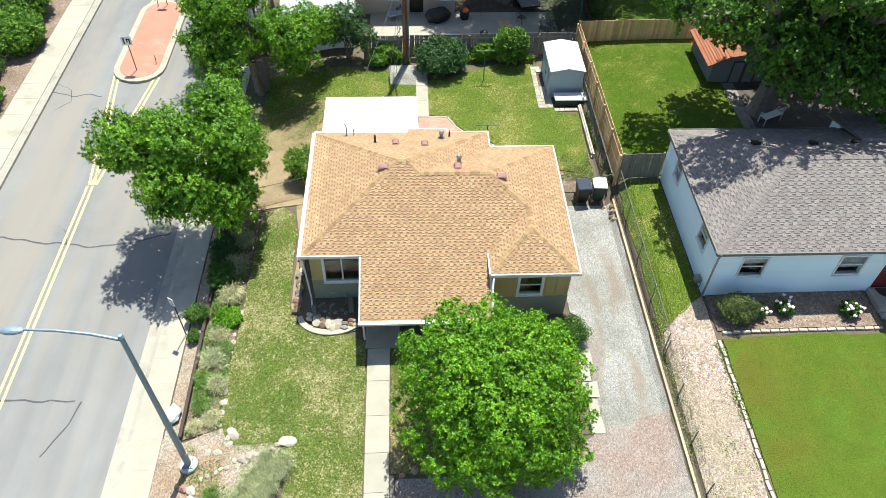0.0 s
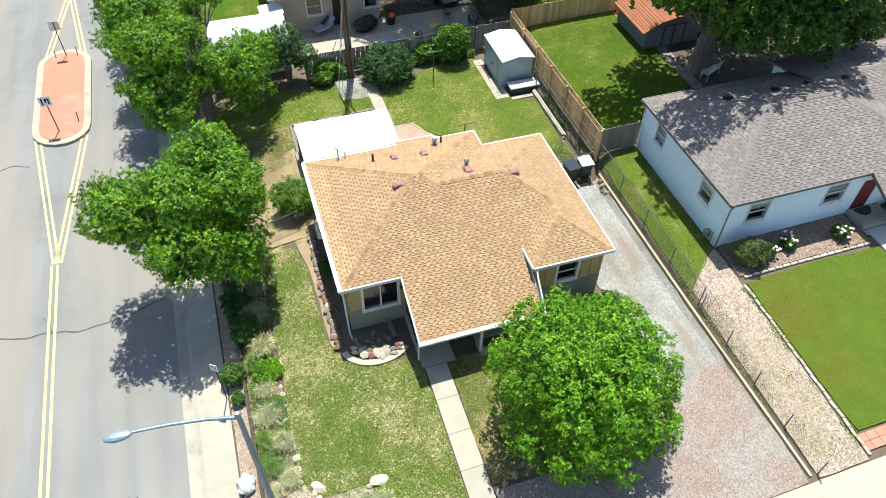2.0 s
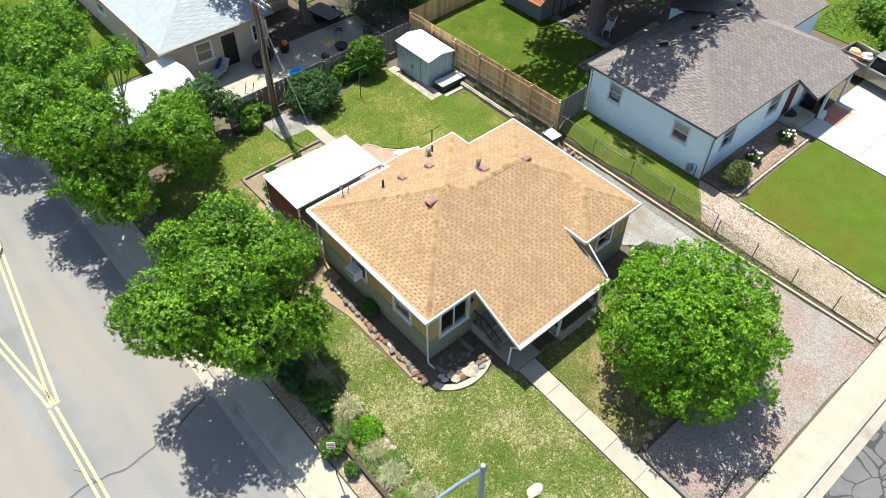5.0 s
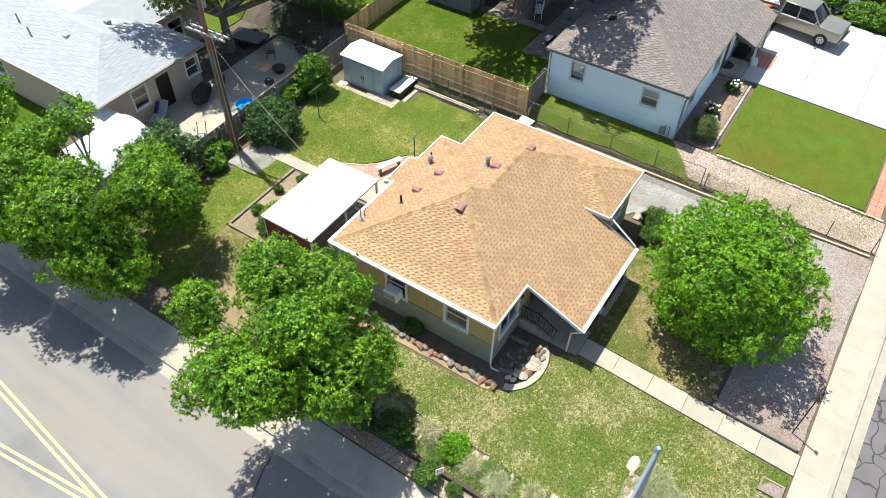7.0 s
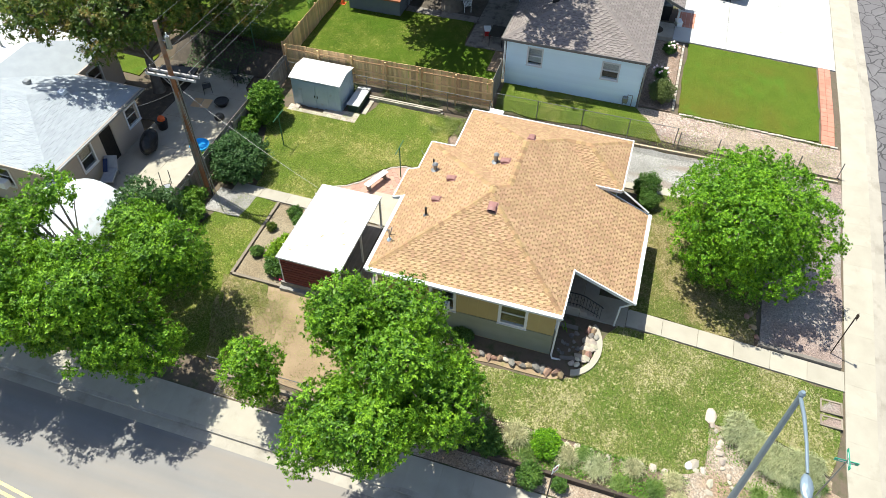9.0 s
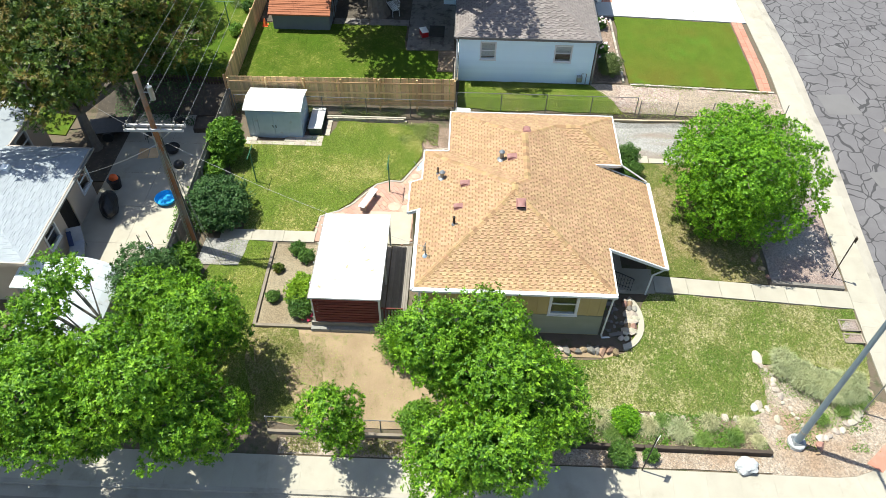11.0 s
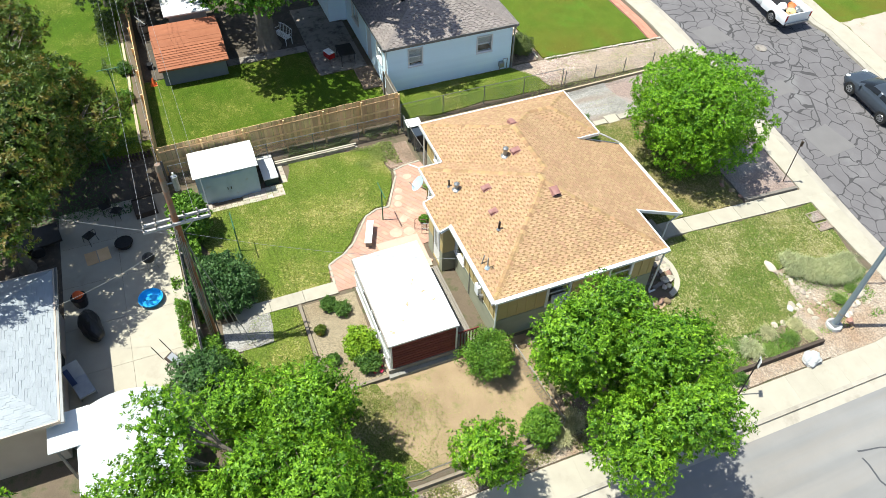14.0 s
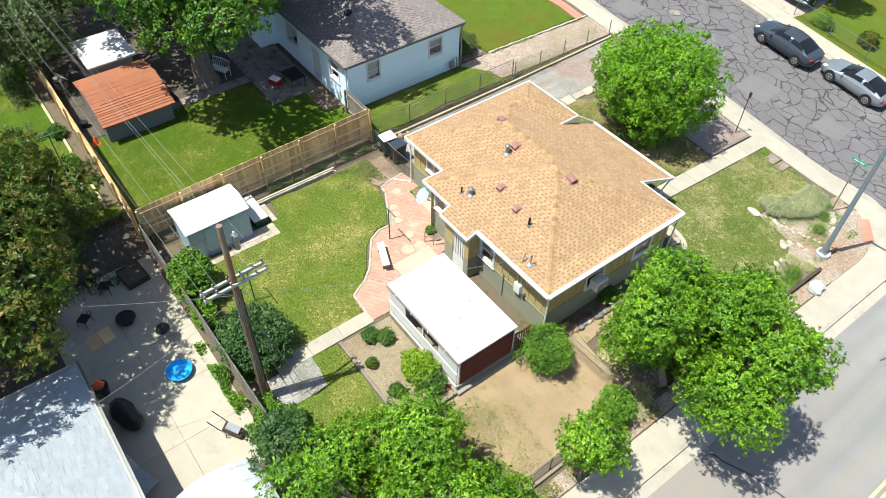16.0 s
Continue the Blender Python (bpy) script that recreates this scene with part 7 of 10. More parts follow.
for k in range(7):
    for j in range(2):
        ob = new("base_block", bb)
        ob.parent = cover
        ob.matrix_basis = pose(-4.38 - 0.05 * (1 - j), 30.2 + k * 0.405 + 0.1 * j, -0.28 + j * 0.195, 0, 0, math.sin(k * 3.1 + j) * 3)
for z, h in ((0.06, 0.1), (0.30, 0.52), (0.90, 0.08)):
    part("side_board", bx(-4.15, 0.4, 32.79, 32.815 + 0.03 * (h < 0.2), z, z + h), M["trim"], cover, "white painted side board")
for x0, x1 in ((-4.15, -2.95), (-0.75, 0.4)):
    part("side_panel", bx(x0, x1, 32.792, 32.81, 0.99, 1.84), M["sheet_white"], cover, "white sheet panel")
part("eaves_rail", bx(-4.3, 0.45, 32.852, 32.9, 1.80, 1.91, bevel=0.01), M["fence_grey"], cover, "weathered grey eaves rail")
for x in (-3.5, -2.4, -1.3, -0.2):
    part("rail_bracket", bx(x - 0.02, x + 0.02, 32.901, 32.93, 1.78, 1.92), M["white_plastic"], cover)
rng = random.Random(23)
for x, y, r in ((-2.6, 31.5, 0.13), (-2.2, 30.7, 0.11), (-2.75, 30.45, 0.10), (-1.5, 30.9, 0.09), (-3.7, 32.5, 0.13), (-3.3, 31.9, 0.07), (-1.2, 31.6, 0.06), (-1.7, 31.0, 0.06)):
    a0 = rng.uniform(0, 3.1)
    pts = []
    for i in range(11):
        a = 2 * math.pi * i / 11
        u, v = r * rng.uniform(0.6, 1.2) * math.cos(a), 0.45 * r * rng.uniform(0.6, 1.2) * math.sin(a)
        pts.append((x + u * math.cos(a0) - v * math.sin(a0), y + u * math.sin(a0) + v * math.cos(a0)))
    part("rust_mark", prism(pts, 1.938, 1.9445), M["rust_wash"], cover, "faint brown rust mark")
for k in range(6):
    part("lattice_bar", bx(-4.25, -4.22, 29.2 + k * 0.13, 29.24 + k * 0.13, 0.2, 1.3), M["red_wood"], cover)
part("lattice_rail", bx(-4.26, -4.21, 29.1, 30.0, 1.3, 1.36), M["red_wood"], cover)
deck = thing("deck", "grey boarded deck between the patio roof and the house", "deck")
for k in range(9):
    part("deck_board", bx(-4.1, 0.4, 29.05 + k * 0.1, 29.14 + k * 0.1, -0.12, 0.06), M["fence_grey"], deck)
for k in range(28):
    part("deck_board", bx(-4.15, 0.4, 30.0 + k * 0.1, 30.09 + k * 0.1, -0.12, 0.05), M["fence_grey"], deck)

# ---- trees and shrubs ----
tree("tree", "round bright green maple in front of the house", (2.7, 13.6, gz(2.7, 13.6)), 0.16, 1.4,
     [(2.75, 14.2, 3.0, 3.3, 3.45, 2.9), (3.6, 13.4, 1.7, 2.7, 2.1, 1.7), (1.6, 15.0, 4.3, 1.9, 1.9, 1.6), (4.2, 14.7, 3.5, 1.9, 2.4, 1.9)],
     0.36, 0.135, 9, 0.088, M["leaf_f"], 11, "dense rounded crown of bright green leaves", (0, 0.4), low=-0.85, inner=0.55, gaps=0.28, width=0.52)
tree("tree", "spreading green ash tree beside the pavement", (-8.9, 25.6, gz(-8.9, 25.6)), 0.15, 1.5,
     [(-9.8, 23.8, 3.6, 1.75, 1.35, 1.6), (-8.1, 24.4, 2.6, 1.55, 1.5, 1.5), (-7.6, 25.9, 4.6, 1.35, 1.45, 1.6), (-11.7, 27.0, 3.8, 1.7, 1.4, 1.5), (-12.0, 25.5, 4.9, 1.35, 1.65, 1.5),
      (-9.9, 25.3, 5.3, 1.5, 1.7, 1.5), (-10.5, 25.9, 2.6, 1.6, 1.7, 1.4), (-8.0, 27.0, 3.0, 1.6, 1.45, 1.5), (-8.4, 27.8, 5.0, 1.45, 1.4, 1.6)],
     0.62, 0.155, 10, 0.115, M["leaf_a"], 12, "loose lobed crown of narrow green leaves", (0.1, 0.2), stems=2, inner=0.75, gaps=0.3)
tree("tree", "large green ash tree over the back corner of the lot", (-8.6, 37.2, gz(-8.6, 37.2)), 0.18, 1.6,
     [(-6.6, 36.4, 3.4, 1.8, 1.6, 1.7), (-5.4, 38.5, 2.7, 1.4, 1.5, 1.5), (-10.4, 36.1, 3.2, 1.9, 1.6, 1.6), (-10.3, 36.9, 5.0, 1.8, 1.5, 1.3), (-9.0, 38.4, 4.6, 1.3, 1.4, 1.2), (-8.9, 40.7, 4.2, 1.4, 1.5, 1.2),
      (-11.3, 39.3, 4.2, 1.6, 1.8, 1.5), (-11.0, 40.0, 5.2, 1.5, 1.6, 1.2), (-11.6, 42.4, 4.5, 1.6, 1.6, 1.6), (-11.0, 42.4, 2.7, 1.5, 1.4, 1.3), (-10.3, 39.1, 2.3, 1.5, 1.6, 1.2), (-7.4, 38.0, 2.3, 1.4, 1.3, 1.2), (-6.7, 40.3, 5.7, 0.9, 0.9, 0.65), (-7.8, 40.7, 5.3, 0.9, 0.9, 0.7), (-8.3, 42.0, 4.6, 1.0, 1.1, 0.8), (-6.2, 35.9, 2.2, 1.3, 1.2, 1.2), (-10.0, 35.2, 2.2, 1.5, 1.2, 1.2)],
     0.60, 0.165, 10, 0.118, M["leaf_a"], 13, "loose lobed crown of narrow green leaves with a few bare twigs", (0, 0), stems=3, inner=0.7, gaps=0.3)
tree("tree", "large green ash tree by the street beyond the fence", (-9.0, 46.0, gz(-9, 46)), 0.18, 1.7,
     [(-9.6, 44.8, 4.4, 2.3, 2.0, 1.9), (-11.0, 47.5, 4.8, 2.5, 2.5, 2.1), (-7.8, 47.0, 4.2, 1.8, 2.2, 2.0)],
     0.65, 0.22, 10, 0.15, M["leaf_a"], 14, "loose crown of green leaves", inner=0.7)
tree("tree", "young bright green tree in the verge", (-9.5, 31.2, gz(-9.5, 31.2)), 0.05, 0.9,
     [(-9.5, 31.2, 2.2, 1.1, 1.15, 1.2), (-9.9, 30.8, 1.6, 0.85, 0.85, 0.85)], 0.40, 0.16, 9, 0.12, M["leaf_a"], 15, "small upright crown of bright leaves")
tree("tree", "tall dark locust tree with bronze-tipped foliage", (6.6, 46.0, 0.1), 0.28, 2.4,
     [(4.9, 44.9, 6.1, 2.3, 2.3, 2.1), (3.0, 45.6, 6.3, 1.3, 1.4, 1.2), (4.4, 43.9, 5.3, 1.1, 1.0, 0.9), (2.6, 44.9, 5.4, 1.0, 1.0, 0.8), (2.4, 47.8, 6.7, 1.8, 1.8, 1.5), (8.0, 44.2, 6.2, 2.7, 2.5, 2.4), (5.4, 47.0, 5.8, 2.0, 2.1, 2.0), (10.6, 44.6, 5.6, 2.3, 2.6, 2.2), (7.2, 47.4, 7.2, 3.0, 3.0, 2.2), (13.0, 46.4, 5.4, 2.2, 2.4, 2.0), (12.6, 43.4, 4.8, 2.0, 1.9, 1.7), (15.4, 45.2, 4.9, 1.8, 1.7, 1.6), (18.8, 45.4, 5.0, 1.9, 1.7, 1.7), (7.4, 43.2, 4.9, 1.7, 1.2, 1.2), (3.6, 44.6, 5.6, 1.0, 1.1, 1.0), (17.0, 44.8, 5.4, 2.0, 1.8, 1.6), (11.3, 41.2, 4.0, 1.3, 1.1, 0.9), (9.4, 42.1, 4.2, 1.4, 1.2, 1.0), (12.4, 42.0, 3.6, 1.5, 1.2, 0.8)],
     0.62, 0.25, 11, 0.16, M["leaf_dark"], 16, "heavy dark olive crown with bronze tips", gaps=0.26, inner=0.7, width=0.34)
tree("tree", "huge cottonwood tree with a thick trunk over the yard", (19.0, 32.4, gz(19, 32.4)), 0.58, 3.6,
     [(15.6, 34.7, 6.9, 1.6, 1.4, 1.2), (14.6, 31.6, 7.4, 2.2, 2.2, 1.3), (13.2, 33.0, 7.6, 1.6, 1.8, 1.0), (14.4, 27.4, 11.6, 2.2, 1.9, 1.3), (17.4, 27.2, 11.2, 2.4, 1.8, 1.5), (21.0, 27.2, 10.8, 2.6, 1.9, 1.7), (18.6, 30.8, 12.0, 3.4, 2.8, 1.8), (23.6, 31.0, 10.8, 3.0, 2.8, 2.0), (16.2, 28.4, 7.7, 1.8, 1.6, 1.5), (18.3, 27.7, 6.9, 2.2, 1.9, 2.1), (21.3, 28.1, 6.5, 2.5, 2.1, 2.5), (24.4, 29.0, 6.4, 2.4, 2.2, 2.5), (18.5, 30.5, 7.4, 2.8, 2.4, 2.2), (22.0, 31.5, 7.2, 3.0, 2.8, 2.6), (17.6, 34.2, 8.2, 3.0, 2.6, 1.8), (22.2, 35.0, 7.8, 3.2, 2.8, 2.2), (26.0, 32.5, 7.0, 2.6, 2.6, 2.4), (19.5, 31.5, 9.6, 3.2, 3.0, 1.8)],
     0.8, 0.28, 10, 0.17, M["leaf_big"], 17, "broad high crown of green leaves hanging low at its edges", low=-0.75, gaps=0.24, width=0.6)
tree("tree", "grey-green elm tree behind the back fences", (26.8, 40.8, 1.2), 0.2, 1.8, [(24.4, 40.9, 4.2, 2.2, 1.9, 2.1), (24.0, 39.0, 4.0, 2.0, 1.7, 2.0), (27.4, 40.2, 4.4, 2.6, 2.3, 2.4), (30.6, 39.8, 4.6, 2.6, 2.4, 2.4), (27.5, 36.8, 4.4, 2.2, 2.2, 2.2), (31.0, 35.5, 5.0, 2.6, 2.6, 2.4)], 0.65, 0.26, 10, 0.16, M["leaf_grey"], 18, "dense dark crown")
tree("tree", "dark lilac-leaved tree beside the curved shed", (-3.6, 39.6, gz(-3.6, 39.6)), 0.06, 0.8,
     [(-3.7, 39.7, 2.3, 1.2, 1.2, 1.3), (-2.8, 39.4, 1.6, 1.0, 0.9, 1.0), (-4.6, 39.3, 2.0, 1.1, 1.1, 1.2)], 0.4, 0.17, 9, 0.12, M["leaf_lilac"], 19, "dull blue-green crown", stems=3)
tree("tree", "green tree across the side street", (4.5, -6.5, gz(4.5, -6.5)), 0.12, 1.5, [(4.5, -6.5, 3.2, 1.8, 1.8, 1.6)], 0.5, 0.24, 9, 0.17, M["leaf_a"], 20, "green crown")

for nm, lab, b, r, cnt, lf, mt, sd in (
        ("shrub", "wide dark lilac shrub at the back fence", (1.95, 38.15, 0), (1.6, 1.35, 1.0), 5200, 0.15, "leaf_lilac", 31),
        ("shrub", "bright green shrub tree at the back fence", (6.1, 38.9, 0), (1.0, 0.9, 1.25), 4200, 0.18, "leaf_bush", 32),
        ("shrub", "rounded feathery shrub at the house corner", (-5.1, 29.1, gz(-5.1, 29.1)), (1.1, 1.1, 0.9), 4200, 0.085, "leaf_bush", 33),
        ("shrub", "clipped round boxwood beside the drive", (6.6, 18.5, gz(6.6, 18.5)), (0.6, 0.6, 0.7), 3000, 0.07, "leaf_box", 34),
        ("shrub", "small clipped boxwood by the wing", (5.75, 18.35, gz(5.75, 18.35)), (0.5, 0.5, 0.45), 1800, 0.07, "leaf_box", 35),
        ("shrub", "wide clipped olive juniper at the white house corner", (13.3, 18.75, gz(13.3, 18.75)), (0.85, 0.68, 0.62), 4200, 0.07, "leaf_yew", 36),
        ("shrub", "leafy green peony bush in the garden bed", (-2.7, 33.6, gz(-2.7, 33.6)), (0.85, 0.7, 0.5), 2200, 0.14, "leaf_lime", 37),
        ("shrub", "dark leafy bush in the garden bed", (-3.5, 33.5, gz(-3.5, 33.5)), (0.55, 0.5, 0.42), 1200, 0.11, "leaf_box", 38),
        ("shrub", "small round bush in the garden bed", (-0.6, 33.7, 0), (0.36, 0.36, 0.3), 800, 0.08, "leaf_box", 39),
        ("shrub", "small round bush in the garden bed", (-0.2, 34.2, 0), (0.36, 0.36, 0.3), 800, 0.08, "leaf_box", 40),
        ("shrub", "small red-leaved bush in the garden bed", (-1.3, 34.9, 0), (0.25, 0.25, 0.22), 350, 0.08, "leaf_dark", 41),
        ("shrub", "small bush in the garden bed", (-2.9, 34.8, gz(-2.9, 34.8)), (0.3, 0.3, 0.25), 500, 0.08, "leaf_box", 42),
        ("shrub", "green vine mass along the fence", (-1.3, 39.3, 0), (0.9, 0.5, 0.6), 1800, 0.12, "leaf_bush", 43),
        ("shrub", "low green bush by the pole", (-1.8, 38.6, 0), (0.6, 0.5, 0.45), 1200, 0.12, "leaf_bush", 44),
        ("shrub", "green bush along the shed fence", (4.6, 39.2, 0), (0.9, 0.45, 0.6), 1600, 0.12, "leaf_bush", 45),
        ("shrub", "round bush by the pavement sign", (-9.25, 20.6, gz(-9.2, 20.6)), (0.5, 0.5, 0.42), 1300, 0.09, "leaf_box", 46),
        ("shrub", "small bush by the pavement", (-9.2, 19.5, gz(-9.2, 19.5)), (0.3, 0.3, 0.28), 500, 0.09, "leaf_box", 47),
        ("shrub", "bright green perennial clump in the bed", (-7.9, 20.3, gz(-7.9, 20.3)), (0.6, 0.6, 0.3), 1300, 0.10, "leaf_f", 48),
        ("shrub", "dark bush in the planting bed", (-8.5, 22.6, gz(-8.5, 22.6)), (0.6, 0.8, 0.5), 1500, 0.11, "leaf_box", 49),
        ("shrub", "dark bush in the planting bed", (-8.7, 24.2, gz(-8.7, 24.2)), (0.6, 0.8, 0.55), 1500, 0.11, "leaf_lilac", 50),
        ("shrub", "feathery green bush by the wire fence", (-8.4, 28.3, gz(-8.4, 28.3)), (0.7, 0.7, 0.8), 1600, 0.13, "leaf_bush", 51),
        ("shrub", "spreading rounded bush across the street", (-24.5, 42.6, -1.0), (1.6, 2.0, 1.1), 3000, 0.2, "leaf_bush", 52),
        ("shrub", "spreading rounded bush across the street", (-25.5, 46.4, -1.0), (2.0, 2.2, 1.4), 3000, 0.2, "leaf_bush", 53),
        ("shrub", "spreading rounded bush across the street", (-24.2, 36.4, -1.0), (1.0, 1.5, 0.75), 1800, 0.18, "leaf_bush", 54),
        ("shrub", "leafy green bush beyond the white drive", (33.6, 15.4, 1.1), (1.6, 1.8, 0.9), 1200, 0.18, "leaf_lime", 66),
        ("shrub", "leafy green bush beyond the white drive", (33.0, 20.8, 1.1), (1.8, 1.8, 1.0), 1200, 0.18, "leaf_bush", 67),
        ("shrub", "low rounded bush in the rock verge", (-24.0, 31.6, -1.0), (0.7, 0.9, 0.45), 1200, 0.14, "leaf_bush", 63),
        ("shrub", "low rounded bush in the rock verge", (-25.3, 39.4, -1.0), (1.1, 1.2, 0.8), 1200, 0.16, "leaf_box", 64),
        ("shrub", "low rounded bush in the rock verge", (-24.6, 28.0, -1.0), (0.6, 0.7, 0.4), 1200, 0.14, "leaf_yew", 65),
        ("shrub", "green bush beyond the parked truck", (31.2, 18.0, 1.1), (1.9, 2.2, 0.9), 2600, 0.18, "leaf_bush", 55),
        ("shrub", "green bush beyond the parked truck", (30.3, 13.6, 1.0), (1.2, 2.0, 0.6), 1800, 0.18, "leaf_bush", 56),
        ("shrub", "low dark weed clump against the house wall", (-4.45, 24.6, gz(-4.45, 24.6)), (0.35, 0.5, 0.25), 900, 0.1, "leaf_box", 60),
        ("shrub", "small bush in the stony border beyond the fence", (16.2, 40.6, gz(16.2, 40.6)), (0.5, 0.4, 0.35), 900, 0.1, "leaf_bush", 61),
        ("shrub", "small bush in the stony border beyond the fence", (18.9, 40.4, gz(18.9, 40.4)), (0.5, 0.4, 0.35), 900, 0.1, "leaf_box", 62),
        ("shrub", "shrub behind the wire fence across the street", (3.4, -3.7, -0.4), (0.7, 0.6, 0.5), 1200, 0.12, "leaf_bush", 57),
        ("shrub", "shrub behind the wire fence across the street", (0.6, -4.6, -0.6), (0.7, 0.6, 0.5), 1200, 0.12, "leaf_dark", 58)):
    shrub(nm, lab, b, r, cnt, lf, M[mt], sd)


def grass_clump(label, base, r, h, n, material, seed, name="ornamental_grass"):
    """An untidy tussock: fine blades that rise from a broad base, lean any way and arch over."""
    rng = np.random.default_rng(seed)
    a, b = rng.uniform(0, 6.283, n), rng.uniform(0, 6.283, n)
    o = np.stack([np.cos(b), np.sin(b), np.zeros(n)], 1) * (rng.random(n) ** 0.6 * 0.45 * r)[:, None]
    d = np.stack([np.cos(a), np.sin(a), np.zeros(n)], 1) + o / r * 1.6 + rng.normal(size=3) * np.array([0.25, 0.25, 0])
    d /= np.maximum(np.linalg.norm(d, axis=1), 0.05)[:, None]
    L = (h * rng.uniform(0.55, 1.2, n))[:, None]
    lean_ = rng.uniform(0.05, 1.0, n)[:, None]
    s = np.stack([-d[:, 1], d[:, 0], np.zeros(n)], 1) * rng.uniform(0.004, 0.009, n)[:, None]
    up = np.array([0, 0, 1.0])
    m1 = o + d * lean_ * r * 0.35 + up * L * 0.75
    e = o + d * lean_ * r * 0.75 + up * L * (1.05 - 0.55 * lean_) + rng.normal(size=(n, 3)) * 0.03
    V = np.stack([o - s, o + s, m1 + s, m1 - s, e], 1).reshape(-1, 3)
    k = [5 * i for i in range(n)]
    Fc = [f for i in k for f in ((i, i + 1, i + 2, i + 3), (i + 3, i + 2, i + 4))]
    me = bpy.data.meshes.new(name)
    me.from_pydata(V.tolist(), [], Fc)
    me.materials.append(material)
    ob = tagged(new(name, me), label, "ornamental grass")
    ob.matrix_basis = pose(*base)
    return ob


for k, (x, y, r, h, mt) in enumerate(((-7.9, 21.5, 0.75, 0.75, "blade_yucca"), (-8.1, 19.5, 0.6, 0.5, "blade_yucca"), (-8.2, 18.3, 0.7, 0.55, "blade_blue"), (-7.8, 17.1, 0.55, 0.42, "blade_yucca"),
                                      (-8.3, 16.2, 0.5, 0.4, "blade_green"), (-8.0, 23.2, 0.85, 0.75, "blade_blue"), (-7.8, 24.8, 0.75, 0.7, "blade_blue"), (-8.9, 27.6, 0.6, 0.6, "blade_yucca"), (-8.5, 26.9, 0.7, 0.6, "blade_yucca"),
                                      (-8.4, 20.9, 0.5, 0.4, "blade_green"), (-7.8, 15.6, 0.5, 0.35, "blade_yucca"), (-8.5, 17.5, 0.45, 0.35, "blade_green"), (-7.8, 18.9, 0.45, 0.3, "blade_green"), (-8.4, 15.3, 0.4, 0.3, "blade_yucca"))):
    grass_clump("untidy tuft of pale ornamental grass in the planting bed", (x, y, gz(x, y)), r, h, 900, M[mt], 100 + k)
for k in range(20):
    f, w = (k % 10) / 9, (k // 10) - 0.5
    x, y = -5.05 - 0.75 * f - 0.55 * w - 0.5 * math.sin(3.1 * f), 13.55 - 2.8 * f + 0.12 * math.sin(k * 2.7)
    grass_clump("soft tussock of pale grey-green grass massed in the corner bed", (x, y, gz(x, y)), 0.62, 0.62, 1000, M["blade_blue"], 140 + k)
for k, (x, y) in enumerate(((-6.9, 11.6), (-6.6, 10.9), (-7.3, 12.6), (-6.2, 10.5))):
    grass_clump("low tuft of green grass at the stony side of the corner bed", (x, y, gz(x, y)), 0.5, 0.35, 420, M["blade_green"], 160 + k)

weeds("dark ivy and dry weeds on the bank below the fence", 9.72, 10.15, 27.6, 39.3, 0.4, 5200, 0.10, M["leaf_yew"], 71)
weeds("grass and weeds along the wire fence", 10.0, 10.5, 9.6, 27.4, 0.18, 2000, 0.08, M["blade_back"], 72, 0.6)
weeds("green vines climbing along the patio fence", -2.6, 3.6, 39.65, 40.2, 1.0, 5200, 0.12, M["leaf_bush"], 73)
weeds("green vines climbing along the fence behind the lawn", -2.6, 7.6, 38.75, 39.4, 0.8, 7000, 0.12, M["leaf_bush"], 74)
weeds("sparse weeds in the dirt yard", -8.3, -4.6, 31.4, 34.7, 0.05, 8000, 0.045, M["blade_yard"], 75, 0.8)
weeds("sparse weeds in the dirt yard", -8.4, -4.9, 27.2, 31.6, 0.04, 3000, 0.045, M["blade_front"], 76, 1.0)
weeds("low green plants in the planting bed", -8.75, -7.45, 15.0, 26.8, 0.35, 12000, 0.09, M["leaf_bush"], 77, 0.9)
weeds("dry straw-coloured stalks in the planting bed", -8.75, -7.45, 15.0, 26.8, 0.3, 3500, 0.09, M["blade_yucca"], 87, 1.1)
weeds("weeds in the stony corner bed", -8.6, -5.2, 10.6, 14.6, 0.12, 4200, 0.08, M["leaf_bush"], 78, 1.2)
weeds("green weeds behind the bins", 7.6, 9.4, 28.2, 30.4, 0.25, 3200, 0.09, M["blade_back"], 79, 1.2)
weeds("weeds at the edge of the rock strip", 12.1, 12.5, 9.6, 17.6, 0.12, 1800, 0.08, M["blade_lush"], 80, 0.7)
weeds("sparse weeds in the rock strip", 10.3, 12.2, 9.6, 17.5, 0.06, 2200, 0.07, M["blade_back"], 81, 0.8)
weeds("dry leaves and weeds in the verge", -9.5, -8.95, 26.5, 33.4, 0.15, 3000, 0.09, M["blade_front"], 82, 0.9)
weeds("sparse weeds in the gravel drive", 7.3, 9.7, 14.6, 26.0, 0.03, 1300, 0.06, M["blade_back"], 83, 0.7)
weeds("leafy ground cover beyond the white drive", 29.3, 36.0, 9.6, 24.0, 0.5, 9000, 0.16, M["leaf_bush"], 85, 0.5)
weeds("green weeds below the locust fence", 11.5, 13.0, 40.2, 46.0, 0.4, 3000, 0.13, M["leaf_box"], 86, 0.6)
weeds("tall dark undergrowth beyond the back fence", 19.0, 26.0, 40.5, 41.6, 0.7, 3000, 0.12, M["leaf_grey"], 88, 0.5)
weeds("dark undergrowth below the locust tree", 8.6, 11.2, 41.2, 46.0, 0.4, 2500, 0.12, M["leaf_lilac"], 84, 0.4)

